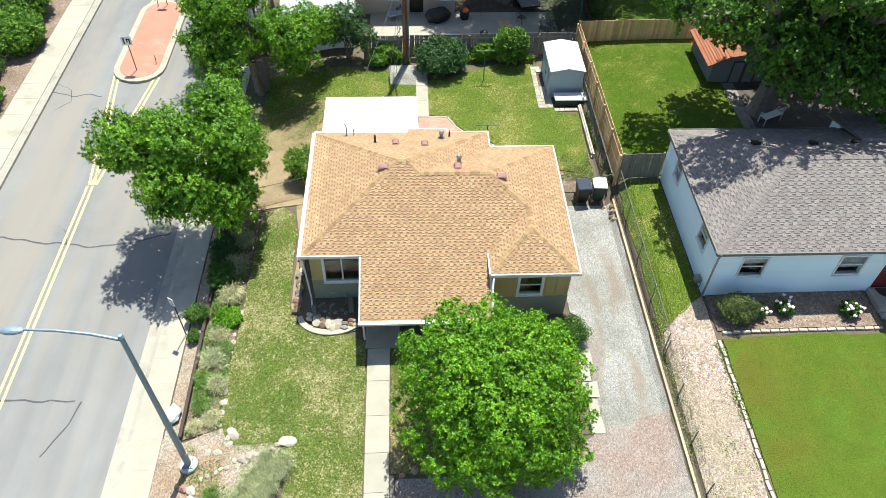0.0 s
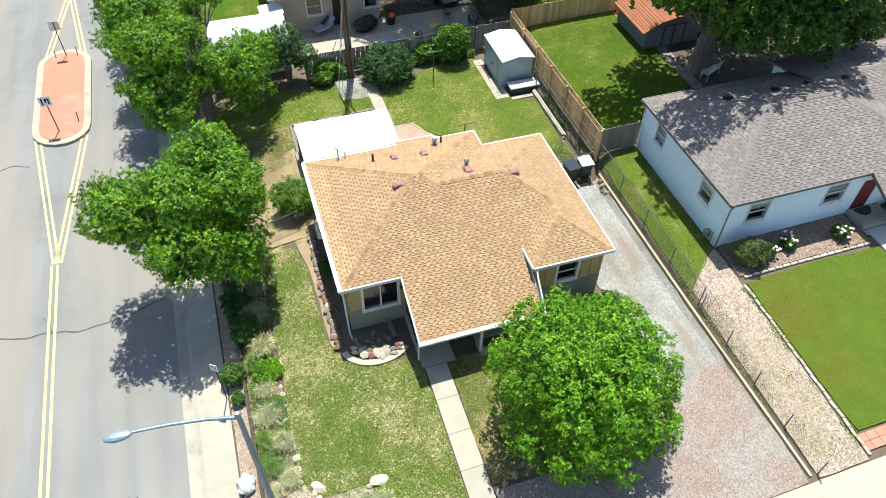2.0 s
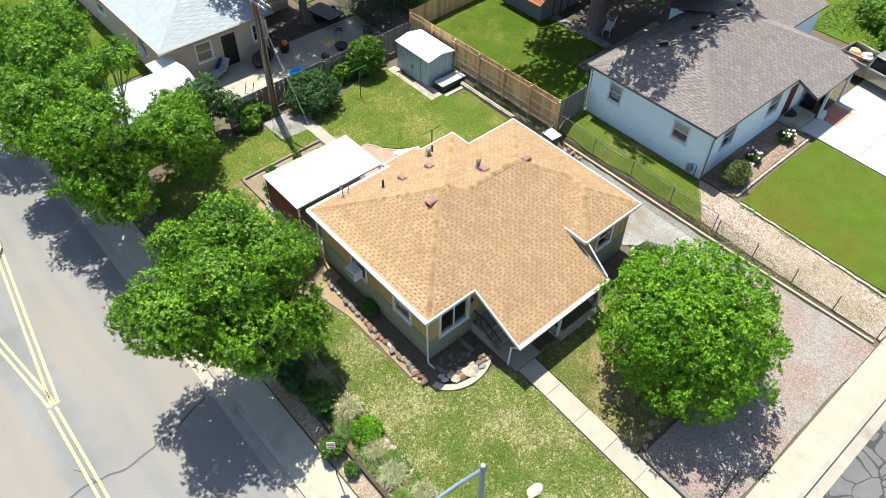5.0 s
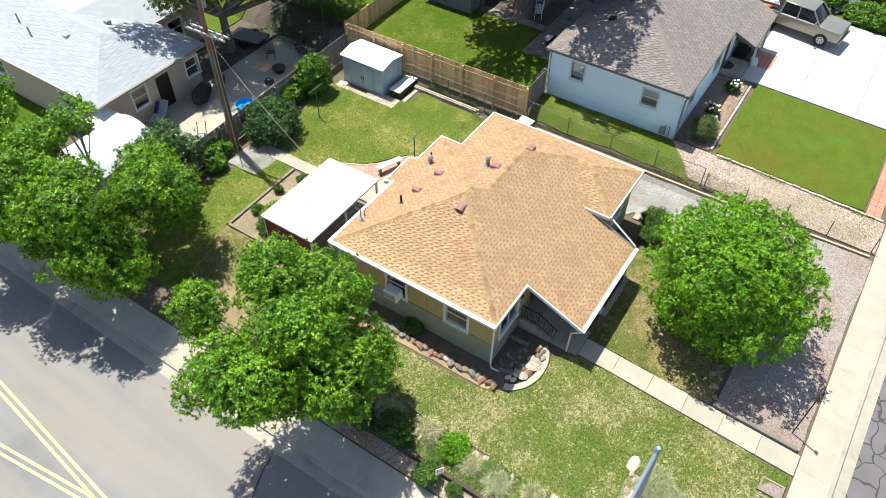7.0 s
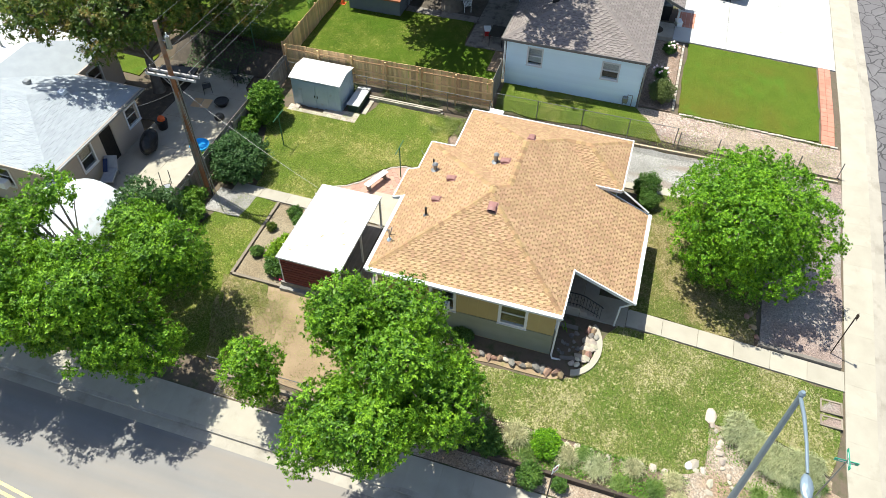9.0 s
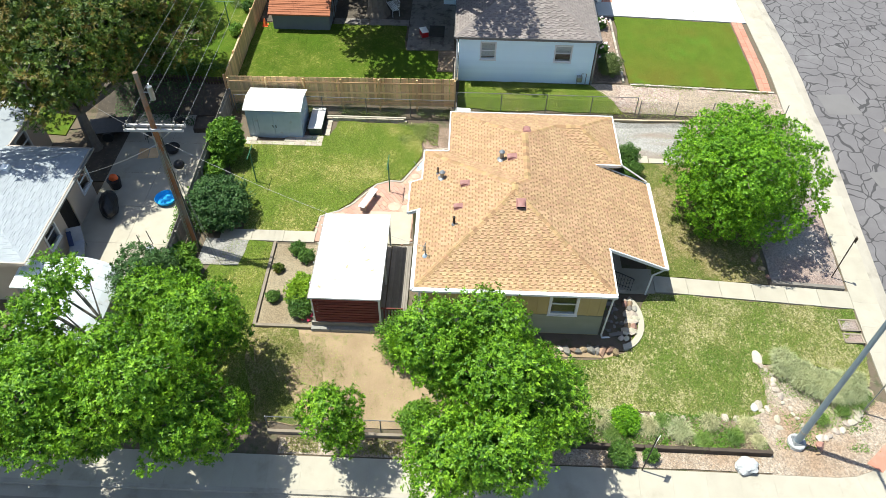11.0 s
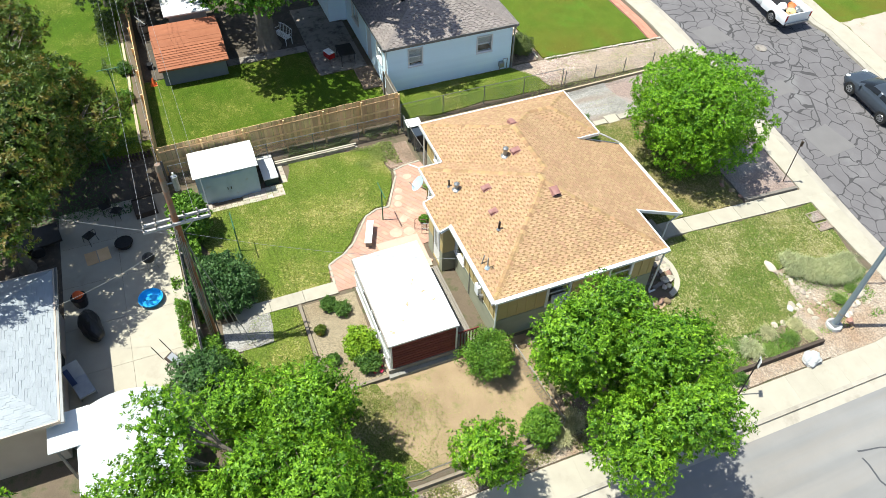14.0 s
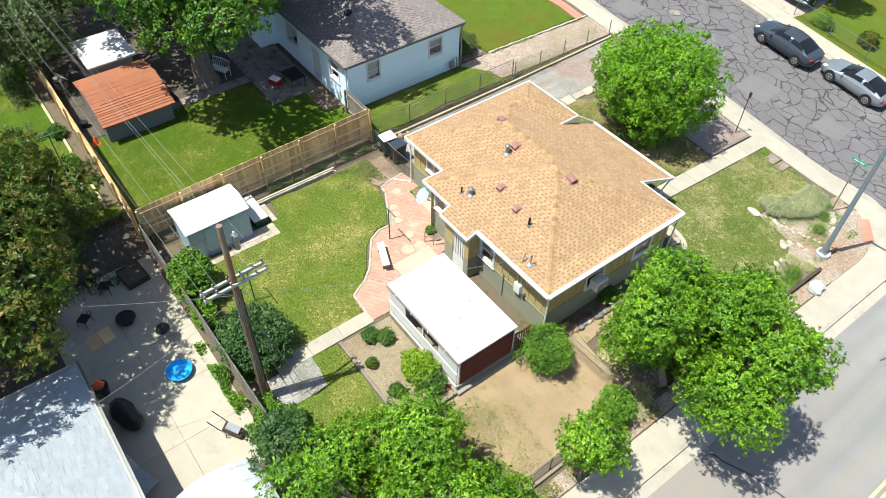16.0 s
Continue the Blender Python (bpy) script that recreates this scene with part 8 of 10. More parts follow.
weeds("sparse weeds on the trodden dirt", -8.3, -4.7, 29.0, 34.0, 0.05, 1500, 0.04, M["blade_yard"], 91, 0.6)
weeds("loose clumps of grass at the yard edges", -8.3, -5.0, 32.2, 34.6, 0.10, 5000, 0.06, M["blade_yard"], 92, 0.7)

# ---- street lamp, poles, wires, signs ----
lamp = thing("street_lamp", "tall grey-blue steel street lamp on a pale round footing", "street lamp", (-8.34, 13.82, gz(-8.34, 13.82)))
part("footing", tb([(0, 0, -0.2), (0, 0, 0.16), (0, 0, 0.2)], [0.34, 0.34, 0.3], 16), M["whiterock"], lamp, "pale round concrete footing")
part("base_plate", bx(-0.2, 0.2, -0.2, 0.2, 0.2, 0.24), M["steel"], lamp)
for a in (0.785, 2.356, 3.927, 5.498):
    part("bolt", tb([(0.2 * math.cos(a), 0.2 * math.sin(a), 0.24), (0.2 * math.cos(a), 0.2 * math.sin(a), 0.3)], 0.02, 6), M["steel"], lamp)
part("pole", tb([(0, 0, 0.24), (-0.03, 0.06, 4.0), (-0.07, 0.14, 8.1)], [0.13, 0.10, 0.075], 14), M["lamp_metal"], lamp)
part("band", tb([(0, 0.01, 0.9), (0, 0.015, 1.0)], 0.14, 14), M["steel"], lamp)
part("pole_cap", tb([(-0.07, 0.14, 8.08), (-0.07, 0.14, 8.18)], [0.10, 0.06], 12), M["lamp_metal"], lamp)
part("arm", tb([(-0.07, 0.14, 7.95), (-0.9, 0.16, 8.25), (-1.8, 0.18, 8.42), (-2.7, 0.2, 8.48)], [0.06, 0.052, 0.045, 0.04], 10), M["lamp_metal"], lamp)
head = part("lamp_head", lump(0.3, 3, 2, 0.02, (1.25, 0.55, 0.32)), M["lamp_metal"], lamp, "flat grey cobra-head lantern")
head.matrix_basis = pose(-3.05, 0.21, 8.44)
part("lens", lump(0.2, 4, 2, 0.0, (1.0, 0.6, 0.4)), M["light_clear"], head).matrix_basis = pose(-0.05, 0, -0.07)

pole = thing("utility_pole", "tall weathered wooden utility pole with double crossarms", "utility pole", (-0.1, 38.95, 0.0))
part("pole_shaft", tb([(0, 0, -0.4), (-0.04, -0.05, 4.5), (-0.13, -0.15, 9.45)], [0.145, 0.12, 0.09], 12), M["pole_wood"], pole)
for dx in (-0.2, 0.1):
    part("crossarm", bar((dx - 0.11, 0.98, 7.0), (dx + 0.09, -1.25, 6.9), 0.08, 0.10), M["crossarm_wood"], pole, "pale weathered wooden crossarm")
for f in (0.02, 0.2, 0.42, 0.62, 0.82, 0.98):
    for dx in (-0.2, 0.1):
        y = 0.98 - 2.23 * f
        part("insulator", tb([(dx - 0.11 + 0.2 * f, y, 7.0 - 0.1 * f), (dx - 0.11 + 0.2 * f, y, 7.16 - 0.1 * f)], [0.025, 0.035], 8), M["fence_grey"], pole)
for s in (1, -1):
    part("brace", tb([(-0.05, s * 0.75 - 0.1, 6.9), (-0.06, -0.08, 6.2)], 0.015, 5), M["steel"], pole)
part("transformer", tb([(-0.14, -0.5, 8.3), (-0.14, -0.5, 8.85)], 0.10, 12), M["steel"], pole, "small grey transformer can")
part("bushing", tb([(-0.14, -0.5, 8.85), (-0.14, -0.5, 9.0)], 0.03, 8), M["white_plastic"], pole)
part("bracket", tb([(-0.12, -0.12, 8.6), (-0.14, -0.42, 8.6)], 0.025, 6), M["steel"], pole)
part("conduit", tb([(0.16, -0.05, 0.0), (0.13, -0.1, 4.5), (0.08, -0.16, 6.6)], 0.04, 8), M["steel"], pole, "grey cable conduit up the pole")
part("conduit", tb([(0.05, -0.2, 0.0), (0.0, -0.22, 4.5), (-0.03, -0.24, 6.4)], 0.025, 8), M["cable"], pole)

for k in range(4):
    a_ = 2.2 + 0.35 * k
    part("cable", tb([(0.17 * math.cos(a_), 0.17 * math.sin(a_), 0.1), (0.15 * math.cos(a_) - 0.04, 0.15 * math.sin(a_) - 0.05, 4.5), (0.13 * math.cos(a_) - 0.09, 0.13 * math.sin(a_) - 0.11, 6.9 - 0.3 * k)], 0.014, 6), M["wire" if k % 2 else "steel"], pole, "pale cable stapled to the pole")


def wire(p, q, sag, r=0.012, label="thin grey overhead wire from the utility pole"):
    p, q = Vector(p), Vector(q)
    pts = [p.lerp(q, k / 16) - Vector((0, 0, sag * 4 * (k / 16) * (1 - k / 16))) for k in range(17)]
    tagged(part("overhead_wire", tb(pts, r * 0.5, 5), M["wire"], None), label, "wire")


wire((-0.3, 39.9, 7.1), (60, 41.5, 7.6), 0.9)
wire((-0.3, 39.4, 7.1), (60, 40.9, 7.6), 0.9)
wire((-0.1, 38.2, 7.0), (60, 40.2, 7.5), 0.95)
wire((-0.1, 37.7, 7.0), (60, 39.7, 7.5), 0.95)
wire((-0.23, 38.8, 9.45), (60, 41.0, 9.9), 0.9)
wire((-0.1, 38.7, 6.2), (-3.0, 28.3, 3.75), 0.35, 0.014, "service cable from the pole to the house")
wire((-0.1, 38.9, 6.1), (1.2, 44.2, 2.9), 0.2, 0.012, "service cable from the pole to the tan house")
wire((-0.1, 38.9, 6.2), (10.2, 52, 5.0), 0.5, 0.012)
for k, (x, y) in enumerate(((0.35, 38.3), (0.1, 38.0), (0.5, 38.6))):
    tagged(part("guy_wire", tb([(-0.15, 38.85, 6.6 - k * 0.5), (x - 1.2, y - 0.5, 0.02)], 0.012, 5), M["steel"], None), "steel guy wire anchoring the utility pole", "wire")


def sign(label, base, h, post_r, board, mat_board, turn, face=None, back=None, name="road_sign", post="steel"):
    t = thing(name, label, "sign", (*base, gz(*base)), turn)
    part("post", tb([(0, 0, -0.2), (0, 0, h)], post_r, 8), M[post], t)
    w, b = board
    part("sign_board", bx(-w / 2, w / 2, -0.055, -0.04, h - b, h), M[mat_board], t)
    if face:
        for (x0, x1, z0, z1, mt) in face:
            part("symbol", bx(x0, x1, -0.061, -0.055, h - b + z0, h - b + z1), M[mt], t)
    return t


sign("white square traffic sign with a black arrow on the traffic island", (-16.6, 39.85), 2.35, 0.03, (0.6, 0.6), "white_plastic", 0,
     [(-0.2, -0.12, 0.08, 0.5, "black"), (-0.02, 0.2, 0.36, 0.44, "black"), (0.12, 0.2, 0.1, 0.36, "black"), (-0.02, 0.06, 0.2, 0.36, "black")], post="rust_metal")
sign("white road sign at the far end of the traffic island", (-16.4, 47.6), 2.35, 0.03, (0.6, 0.6), "white_plastic", 180, post="rust_metal")
sign("small white parking sign on a thin post by the pavement", (-9.66, 19.85), 2.55, 0.025, (0.3, 0.42), "white_plastic", -35,
     [(-0.1, 0.1, 0.2, 0.23, "light_red"), (-0.1, 0.1, 0.33, 0.36, "light_red"), (-0.1, -0.07, 0.23, 0.33, "light_red"), (0.07, 0.1, 0.23, 0.33, "light_red"), (-0.1, 0.1, 0.06, 0.09, "black")], post="dark_metal")
sign("brown wooden post with a small brown sign by the drive", (-0.15, 9.95), 2.65, 0.026, (0.16, 0.3), "dark_timber", 0, post="dark_timber", name="sign_post")
st = thing("street_sign", "street-name sign with crossed green blades on a steel post", "sign", (-6.85, 10.75, gz(-6.85, 10.75)))
part("post", tb([(0, 0, -0.2), (0, 0, 3.35)], 0.03, 8), M["steel"], st)
for a, z in ((0, 3.3), (90, 3.12)):
    b = part("sign_blade", bx(-0.38, 0.38, -0.008, 0.008, z - 0.08, z + 0.08), M["teal_sign"], st, "green street-name blade")
    b.matrix_basis = pose(0, 0, 0, 0, 0, a)
    for s in (-1, 1):
        part("lettering_bar", bx(-0.26, 0.26, s * 0.0105 - 0.002, s * 0.0105 + 0.002, z - 0.025, z + 0.025), M["white_plastic"], b)

# ---- fences ----
def plank_fence(name, label, p, q, z0, z1, gap, w, material, post_every=2.4, rails_side=1, rails=3, rail_mat=None):
    """Upright planks between p and q with posts and rails on one side. z0, z1: (start, end) heights."""
    t = thing(name, label, "fence")
    p, q = Vector((*p, 0)), Vector((*q, 0))
    L = (q - p).length
    a = math.degrees(math.atan2(q.y - p.y, q.x - p.x))
    n = int(L / (w + gap))
    h = z1[0] - z0[0]
    me = mesh_of("plank", bx(0, w, -0.01, 0.01, 0, h), material)
    rng = random.Random(int(L * 100))
    for k in range(n):
        f = k / n
        c = p.lerp(q, f)
        ob = new("plank", me)
        ob.parent = t
        ob.matrix_basis = pose(c.x, c.y, z0[0] + (z0[1] - z0[0]) * f + rng.uniform(-0.012, 0.012), 0, rng.uniform(-0.5, 0.5), a)
    rm = rail_mat or material
    side = Vector((-(q - p).y, (q - p).x, 0)).normalized() * rails_side
    for r in range(rails):
        fz = 0.15 + 0.7 * r / max(1, rails - 1)
        o = side * 0.035
        part("rail", bar((p + o) + Vector((0, 0, z0[0] + h * fz)), (q + o) + Vector((0, 0, z0[1] + h * fz)), 0.04, 0.09), rm, t)
    k = int(L / post_every) + 1
    for i in range(k + 1):
        c = p.lerp(q, min(1, i / k)) + side * 0.10
        z = z0[0] + (z0[1] - z0[0]) * i / k
        part("post", bx(c.x - 0.045, c.x + 0.045, c.y - 0.045, c.y + 0.045, z - 0.3, z + h - 0.03), rm, t)
    return t


plank_fence("wood_fence", "tall sun-bleached cedar plank fence on the bank", (10.2, 27.4), (10.2, 39.5), (0.72, 0.52), (2.47, 2.27), 0.006, 0.138, M["fence_wood"], rails_side=1)
plank_fence("wood_fence", "cedar plank fence along the back of the yard", (10.25, 39.62), (30.0, 39.62), (0.7, 1.1), (2.35, 2.75), 0.006, 0.138, M["fence_wood"], rails_side=1)
plank_fence("fence_gate", "grey weathered plank gate with black hinges beside the white house", (10.3, 27.42), (12.24, 27.42), (0.95, 1.0), (2.45, 2.5), 0.006, 0.138, M["fence_grey"], rails_side=1, rails=2)
plank_fence("wood_fence", "weathered grey plank fence behind the back lawn", (-2.6, 39.45), (10.0, 39.6), (0.02, 0.15), (1.5, 1.63), 0.012, 0.13, M["fence_grey"], rails_side=-1, rails=2)


plank_fence("wood_fence", "dark weathered fence in the shade of the locust tree", (11.3, 40.0), (11.5, 47.5), (0.25, 0.25), (1.4, 1.4), 0.06, 0.11, M["dark_timber"], rails_side=-1, rails=2)


def wire_fence(label, pts, h, post_every=2.4, rail=True, mesh=0.13):
    t = thing("wire_fence", label, "fence")
    tops = []
    for (ax, ay), (bx_, by_) in zip(pts, pts[1:]):
        L = math.hypot(bx_ - ax, by_ - ay)
        n = max(1, round(L / post_every))
        for k in range(n + 1):
            x, y = ax + (bx_ - ax) * k / n, ay + (by_ - ay) * k / n
            part("post", tb([(x, y, gz(x, y) - 0.2), (x, y, gz(x, y) + h)], 0.025, 8), M["fence_steel"], t)
            tops.append((x, y, gz(x, y) + h - 0.02))
        bm = bmesh.new()
        m = int(L / mesh)
        for k in range(m):
            for s in (0, 1):
                f0, f1 = k / m, min(1, (k + h / mesh * 0.75) / m)
                if s:
                    f0, f1 = f1, f0
                x0, y0, x1, y1 = ax + (bx_ - ax) * f0, ay + (by_ - ay) * f0, ax + (bx_ - ax) * f1, ay + (by_ - ay) * f1
                tube(bm, [(x0, y0, gz(x0, y0) + 0.03), (x1, y1, gz(x1, y1) + h - 0.03)], 0.0035, 3, cap=False)
        tagged(part("wire_mesh", bm, M["fence_steel"], t, "woven galvanised wire"), kind="stuff")
    if rail:
        part("top_rail", tb(tops, 0.017, 6), M["fence_steel"], t)
    return t


wire_fence("galvanised chain-link fence with a top rail along the drive", [(10.2, 17.6), (10.2, 27.3)], 1.15)
wire_fence("sagging wire fence on leaning steel posts beside the rock strip", [(10.2, 9.6), (10.2, 17.4)], 0.95, 2.2, False, 0.16)
wire_fence("chain-link fence on the bank behind the storage shed", [(9.85, 27.4), (9.85, 39.3)], 1.1)
wire_fence("short chain-link fence from the house corner to the planting bed", [(-5.2, 27.9), (-8.6, 27.4)], 1.0)
wire_fence("low wire fence with a rail behind the verge", [(-8.6, 27.5), (-8.6, 34.0)], 0.9)
wire_fence("chain-link fence behind the bins", [(6.8, 27.15), (9.8, 27.3)], 1.05, 1.5)
wire_fence("chain-link fence across the side street", [(5.2, -3.0), (-3.0, -3.0)], 1.1)

# ---- timbers, stones ----
for k in range(7):
    y = 9.6 + k * 2.42
    t = part("landscape_timber", bar((9.93, y, gz(9.93, y) + 0.06), (9.93, y + 2.4, gz(9.93, y + 2.4) + 0.06), 0.10, 0.2), M["pale_timber"], None)
    tagged(t, "weathered pale landscape timber edging the gravel drive", "timber", "drive edge timbers")
for k in range(5):
    y = 14.9 + k * 2.42
    for z in (0.0, 0.13):
        t = part("landscape_timber", bar((-8.87, y, gz(-8.87, y) + 0.14 + z), (-8.87, y + 2.4, gz(-8.87, y + 2.4) + 0.14 + z), 0.13, 0.14), M["dark_timber"], None)
        tagged(t, "dark creosoted timber edging the planting bed", "timber", "bed edge timbers")
t = part("landscape_timber", bar((-0.78, 9.6, gz(-0.78, 9.6) + 0.16), (-0.78, 12.9, gz(-0.78, 12.9) + 0.16), 0.16, 0.3), M["fence_grey"], None)
tagged(t, "green-grey timber beside the concrete walkway", "timber")
for a, b in (((-4.3, 32.9), (-4.3, 35.3)), ((-4.3, 35.35), (0.35, 35.35)), ((-4.3, 32.9), (-1.8, 32.9))):
    t = part("landscape_timber", bar((*a, gz(*a) + 0.13), (*b, gz(*b) + 0.13), 0.13, 0.25), M["timber"], None)
    tagged(t, "weathered timber edging the garden bed", "timber", "garden bed timbers")
t = part("landscape_timber", bar((-8.75, 28.0, gz(-8.75, 28) + 0.15), (-8.75, 34.0, gz(-8.75, 34) + 0.15), 0.12, 0.25), M["timber"], None)
tagged(t, "pale timber rail along the dirt yard", "timber")

STONE = [mesh_of("stone", lump(0.16, 20 + k, 1, 0.35, (1.2, 0.9, 0.55)), M["stone"]) for k in range(5)]
RSTONE = [mesh_of("stone", lump(0.16, 40 + k, 1, 0.4, (1.15, 0.85, 0.75)), M["redstone"]) for k in range(5)]

GSTONE = [mesh_of("stone", lump(0.16, 60 + k, 1, 0.4, (1.1, 0.8, 0.7)), M["greystone"]) for k in range(4)]


def stone_row(label, pts, step_, size, kinds, group, jitter=0.05, lift=0.03):
    rng = random.Random(len(pts) * 31 + int(size * 1000))
    for (ax, ay), (bx_, by_) in zip(pts, pts[1:]):
        L = math.hypot(bx_ - ax, by_ - ay)
        n = max(1, int(L / step_))
        for k in range(n):
            x, y = ax + (bx_ - ax) * (k + 0.5) / n + rng.uniform(-jitter, jitter), ay + (by_ - ay) * (k + 0.5) / n + rng.uniform(-jitter, jitter)
            ob = tagged(new("stone", rng.choice(kinds)), label, "stone", group)
            s = size * rng.uniform(0.7, 1.35)
            ob.matrix_basis = pose(x, y, gz(x, y) + lift, 0, 0, rng.uniform(0, 360)) @ Matrix.Diagonal((s, s, s * rng.uniform(0.7, 1.2), 1))


stone_row("rusty field stone in the edging beside the house wall", [(-4.9, 20.3), (-4.95, 23.5), (-4.85, 25.9), (-4.75, 27.6)], 0.23, 1.15, RSTONE + GSTONE[:3] + STONE[:1], "house wall edging stones", 0.05, 0.08)
for r_ in (0.0, 0.22):
    stone_row("pale rock piled in the curved edging at the porch", [(-4.4, 19.95 + r_), (-4.0, 19.62 + r_), (-3.4, 19.42 + r_), (-2.7, 19.4 + r_), (-2.3, 19.55 + r_)], 0.21, 1.0, STONE + RSTONE[:2] + GSTONE[:1], "porch edging rocks", 0.06, 0.1)
kerb_bm = bmesh.new()
ca = [(-3.35 + 1.5 * math.cos(a), 20.15 + 1.12 * math.sin(a)) for a in np.linspace(math.pi * 1.03, math.pi * 1.80, 16)]
cb = [(-3.35 + 1.27 * math.cos(a), 20.15 + 0.86 * math.sin(a)) for a in np.linspace(math.pi * 1.03, math.pi * 1.80, 16)]
ribbon(kerb_bm, ca, cb, 0.09, 0.10, 0.2)
tagged(part("curved_kerb", kerb_bm, M["concrete"], None), "curved pale concrete kerb round the porch rocks", "kerb")
stone_row("pale flat stone along the planting bed", [(-7.45, 21.0), (-7.55, 15.6), (-7.0, 14.7)], 0.5, 0.85, STONE, "bed edging stones", 0.1, -0.01)
stone_row("rock in the border round the corner bed", [(-4.75, 14.5), (-5.3, 14.1), (-6.4, 13.9), (-7.2, 13.6), (-7.9, 13.3)], 0.2, 0.8, STONE, "corner bed rocks", 0.12, 0.03)
stone_row("grey rock along the low side of the corner bed", [(-8.1, 13.0), (-7.9, 12.2), (-7.4, 11.4), (-6.6, 10.7), (-5.9, 10.2)], 0.25, 1.1, STONE, "corner bed rocks", 0.08, 0.04)
stone_row("reddish rock beside the street lamp", [(-8.7, 13.2), (-8.3, 12.8)], 0.25, 1.2, RSTONE, "lamp rocks", 0.1, 0.05)
stone_row("flat pale stepping stone", [(-6.6, 15.2), (-7.4, 14.2), (-8.1, 14.5)], 0.4, 1.2, STONE, "stepping stones", 0.15, -0.02)
stone_row("rock in the gravel strip by the tree", [(-0.4, 13.0), (0.3, 13.4), (0.9, 13.1)], 0.22, 0.9, RSTONE, "tree rocks", 0.15, 0.04)
stone_row("white river rock below the downspout", [(-4.2, 20.7), (-3.7, 20.2), (-3.2, 20.5)], 0.10, 0.5, GSTONE, "downspout rocks", 0.28, 0.02)
stone_row("dark rock in the bare bed by the porch", [(-3.6, 20.1), (-3.0, 20.3), (-2.5, 20.2)], 0.2, 0.6, GSTONE, "porch bed rocks", 0.25, 0.02)
t = part("plank", bar((-2.62, 20.95, 0.16), (-2.55, 20.15, 0.06), 0.2, 0.04), M["fence_grey"], None)
tagged(t, "weathered grey board lying in the bed by the porch", "board")
t = part("splash_board", bar((-4.2, 20.6, 0.06), (-4.05, 19.9, 0.04), 0.17, 0.05), M["fence_grey"], None)
tagged(t, "weathered grey board below the downspout", "board")
stone_row("rock under the wood fence", [(9.0, 27.0), (9.7, 26.2), (9.75, 25.0)], 0.3, 0.9, RSTONE, "bank rocks", 0.15, 0.05)
rock = tagged(part("boulder", lump(0.42, 77, 3, 0.28, (0.8, 1.05, 0.6)), M["whiterock"], None), "large white quartz boulder beside the pavement", "boulder")
rock.matrix_basis = pose(-9.4, 15.95, gz(-9.4, 15.95) + 0.12, 0, 0, 10)
pale = tagged(part("flat_stone", lump(0.28, 78, 2, 0.2, (1.3, 0.8, 0.3)), M["stone"], None), "large pale flat stone at the lawn corner", "stone")
pale.matrix_basis = pose(-4.7, 14.5, gz(-4.7, 14.5) + 0.03)
tagged(part("flat_stone", lump(0.17, 79, 2, 0.2, (1.2, 0.9, 0.35)), M["whiterock"], None), "white stone lying in the lawn", "stone").matrix_basis = pose(-6.95, 15.1, gz(-6.95, 15.1) + 0.03)

blk = mesh_of("edging_block", bx(-0.065, 0.065, -0.18, 0.18, -0.1, 0.015, bevel=0.015), M["stone"])
for k in range(21):
    y = 9.75 + k * 0.385
    ob = tagged(new("edging_block", blk), "pale concrete edging block along the neighbour's lawn", "edging block", "lawn edging blocks")
    ob.matrix_basis = pose(12.35 + 0.02 * math.sin(k * 2.1), y, gz(12.35, y) + 0.04, 0, 0, math.sin(k * 1.7) * 4)
for k in range(17):
    x = 12.75 + k * 0.39
    ob = tagged(new("edging_block", blk), "pale concrete edging block in front of the flower bed", "edging block", "flower bed edging blocks")
    ob.matrix_basis = pose(x, 18.0, gz(x, 18.0) + 0.03, 0, 0, 90 + math.sin(k * 1.3) * 4)

strip = tagged(new("brick_strip"), "strip of red paving bricks along the neighbour's lawn", "paving", "", "structure")
for i in range(18):
    for j in range(2):
        x, y = 12.3 + i * 0.4, 9.72 + j * 0.33
        drape("brick", rect(x, x + 0.385, y, y + 0.315), 0.035, M["redpave"], parent=strip, cell=3, depth=0.1)
pad = tagged(new("shed_paving"), "tan brick pavers round the garden shed", "paving", "", "structure")
for i in range(3):
    for j in range(14):
        x, y = 7.32 + i * 0.28, 34.3 + j * 0.29
        if not (i == 2 and j > 12) and not (7.6 < x and 36.3 < y < 37.5):
            drape("brick", rect(x, x + 0.265, y, y + 0.275), 0.035, M["stone"], parent=pad, cell=3, depth=0.1)
for i in range(5):
    drape("brick", rect(8.2 + i * 0.29, 8.475 + i * 0.29, 34.0, 34.27), 0.035, M["stone"], parent=pad, cell=3, depth=0.1)

wall_r = thing("retaining_wall", "low wall of small stacked blocks behind the lawn", "wall")
rb = mesh_of("block", bx(-0.09, 0.09, -0.145, 0.145, 0, 0.115, bevel=0.012), M["stone"])
for k in range(14):
    for j in range(2):
        ob = new("block", rb)
        ob.parent = wall_r
        ob.matrix_basis = pose(9.6, 30.1 + k * 0.3 + 0.15 * j, 0.02 + j * 0.12)
part("cap_rail", bar((9.64, 30.0, 0.30), (9.64, 34.3, 0.30), 0.10, 0.045), M["concrete"], wall_r, "pale plank cap")

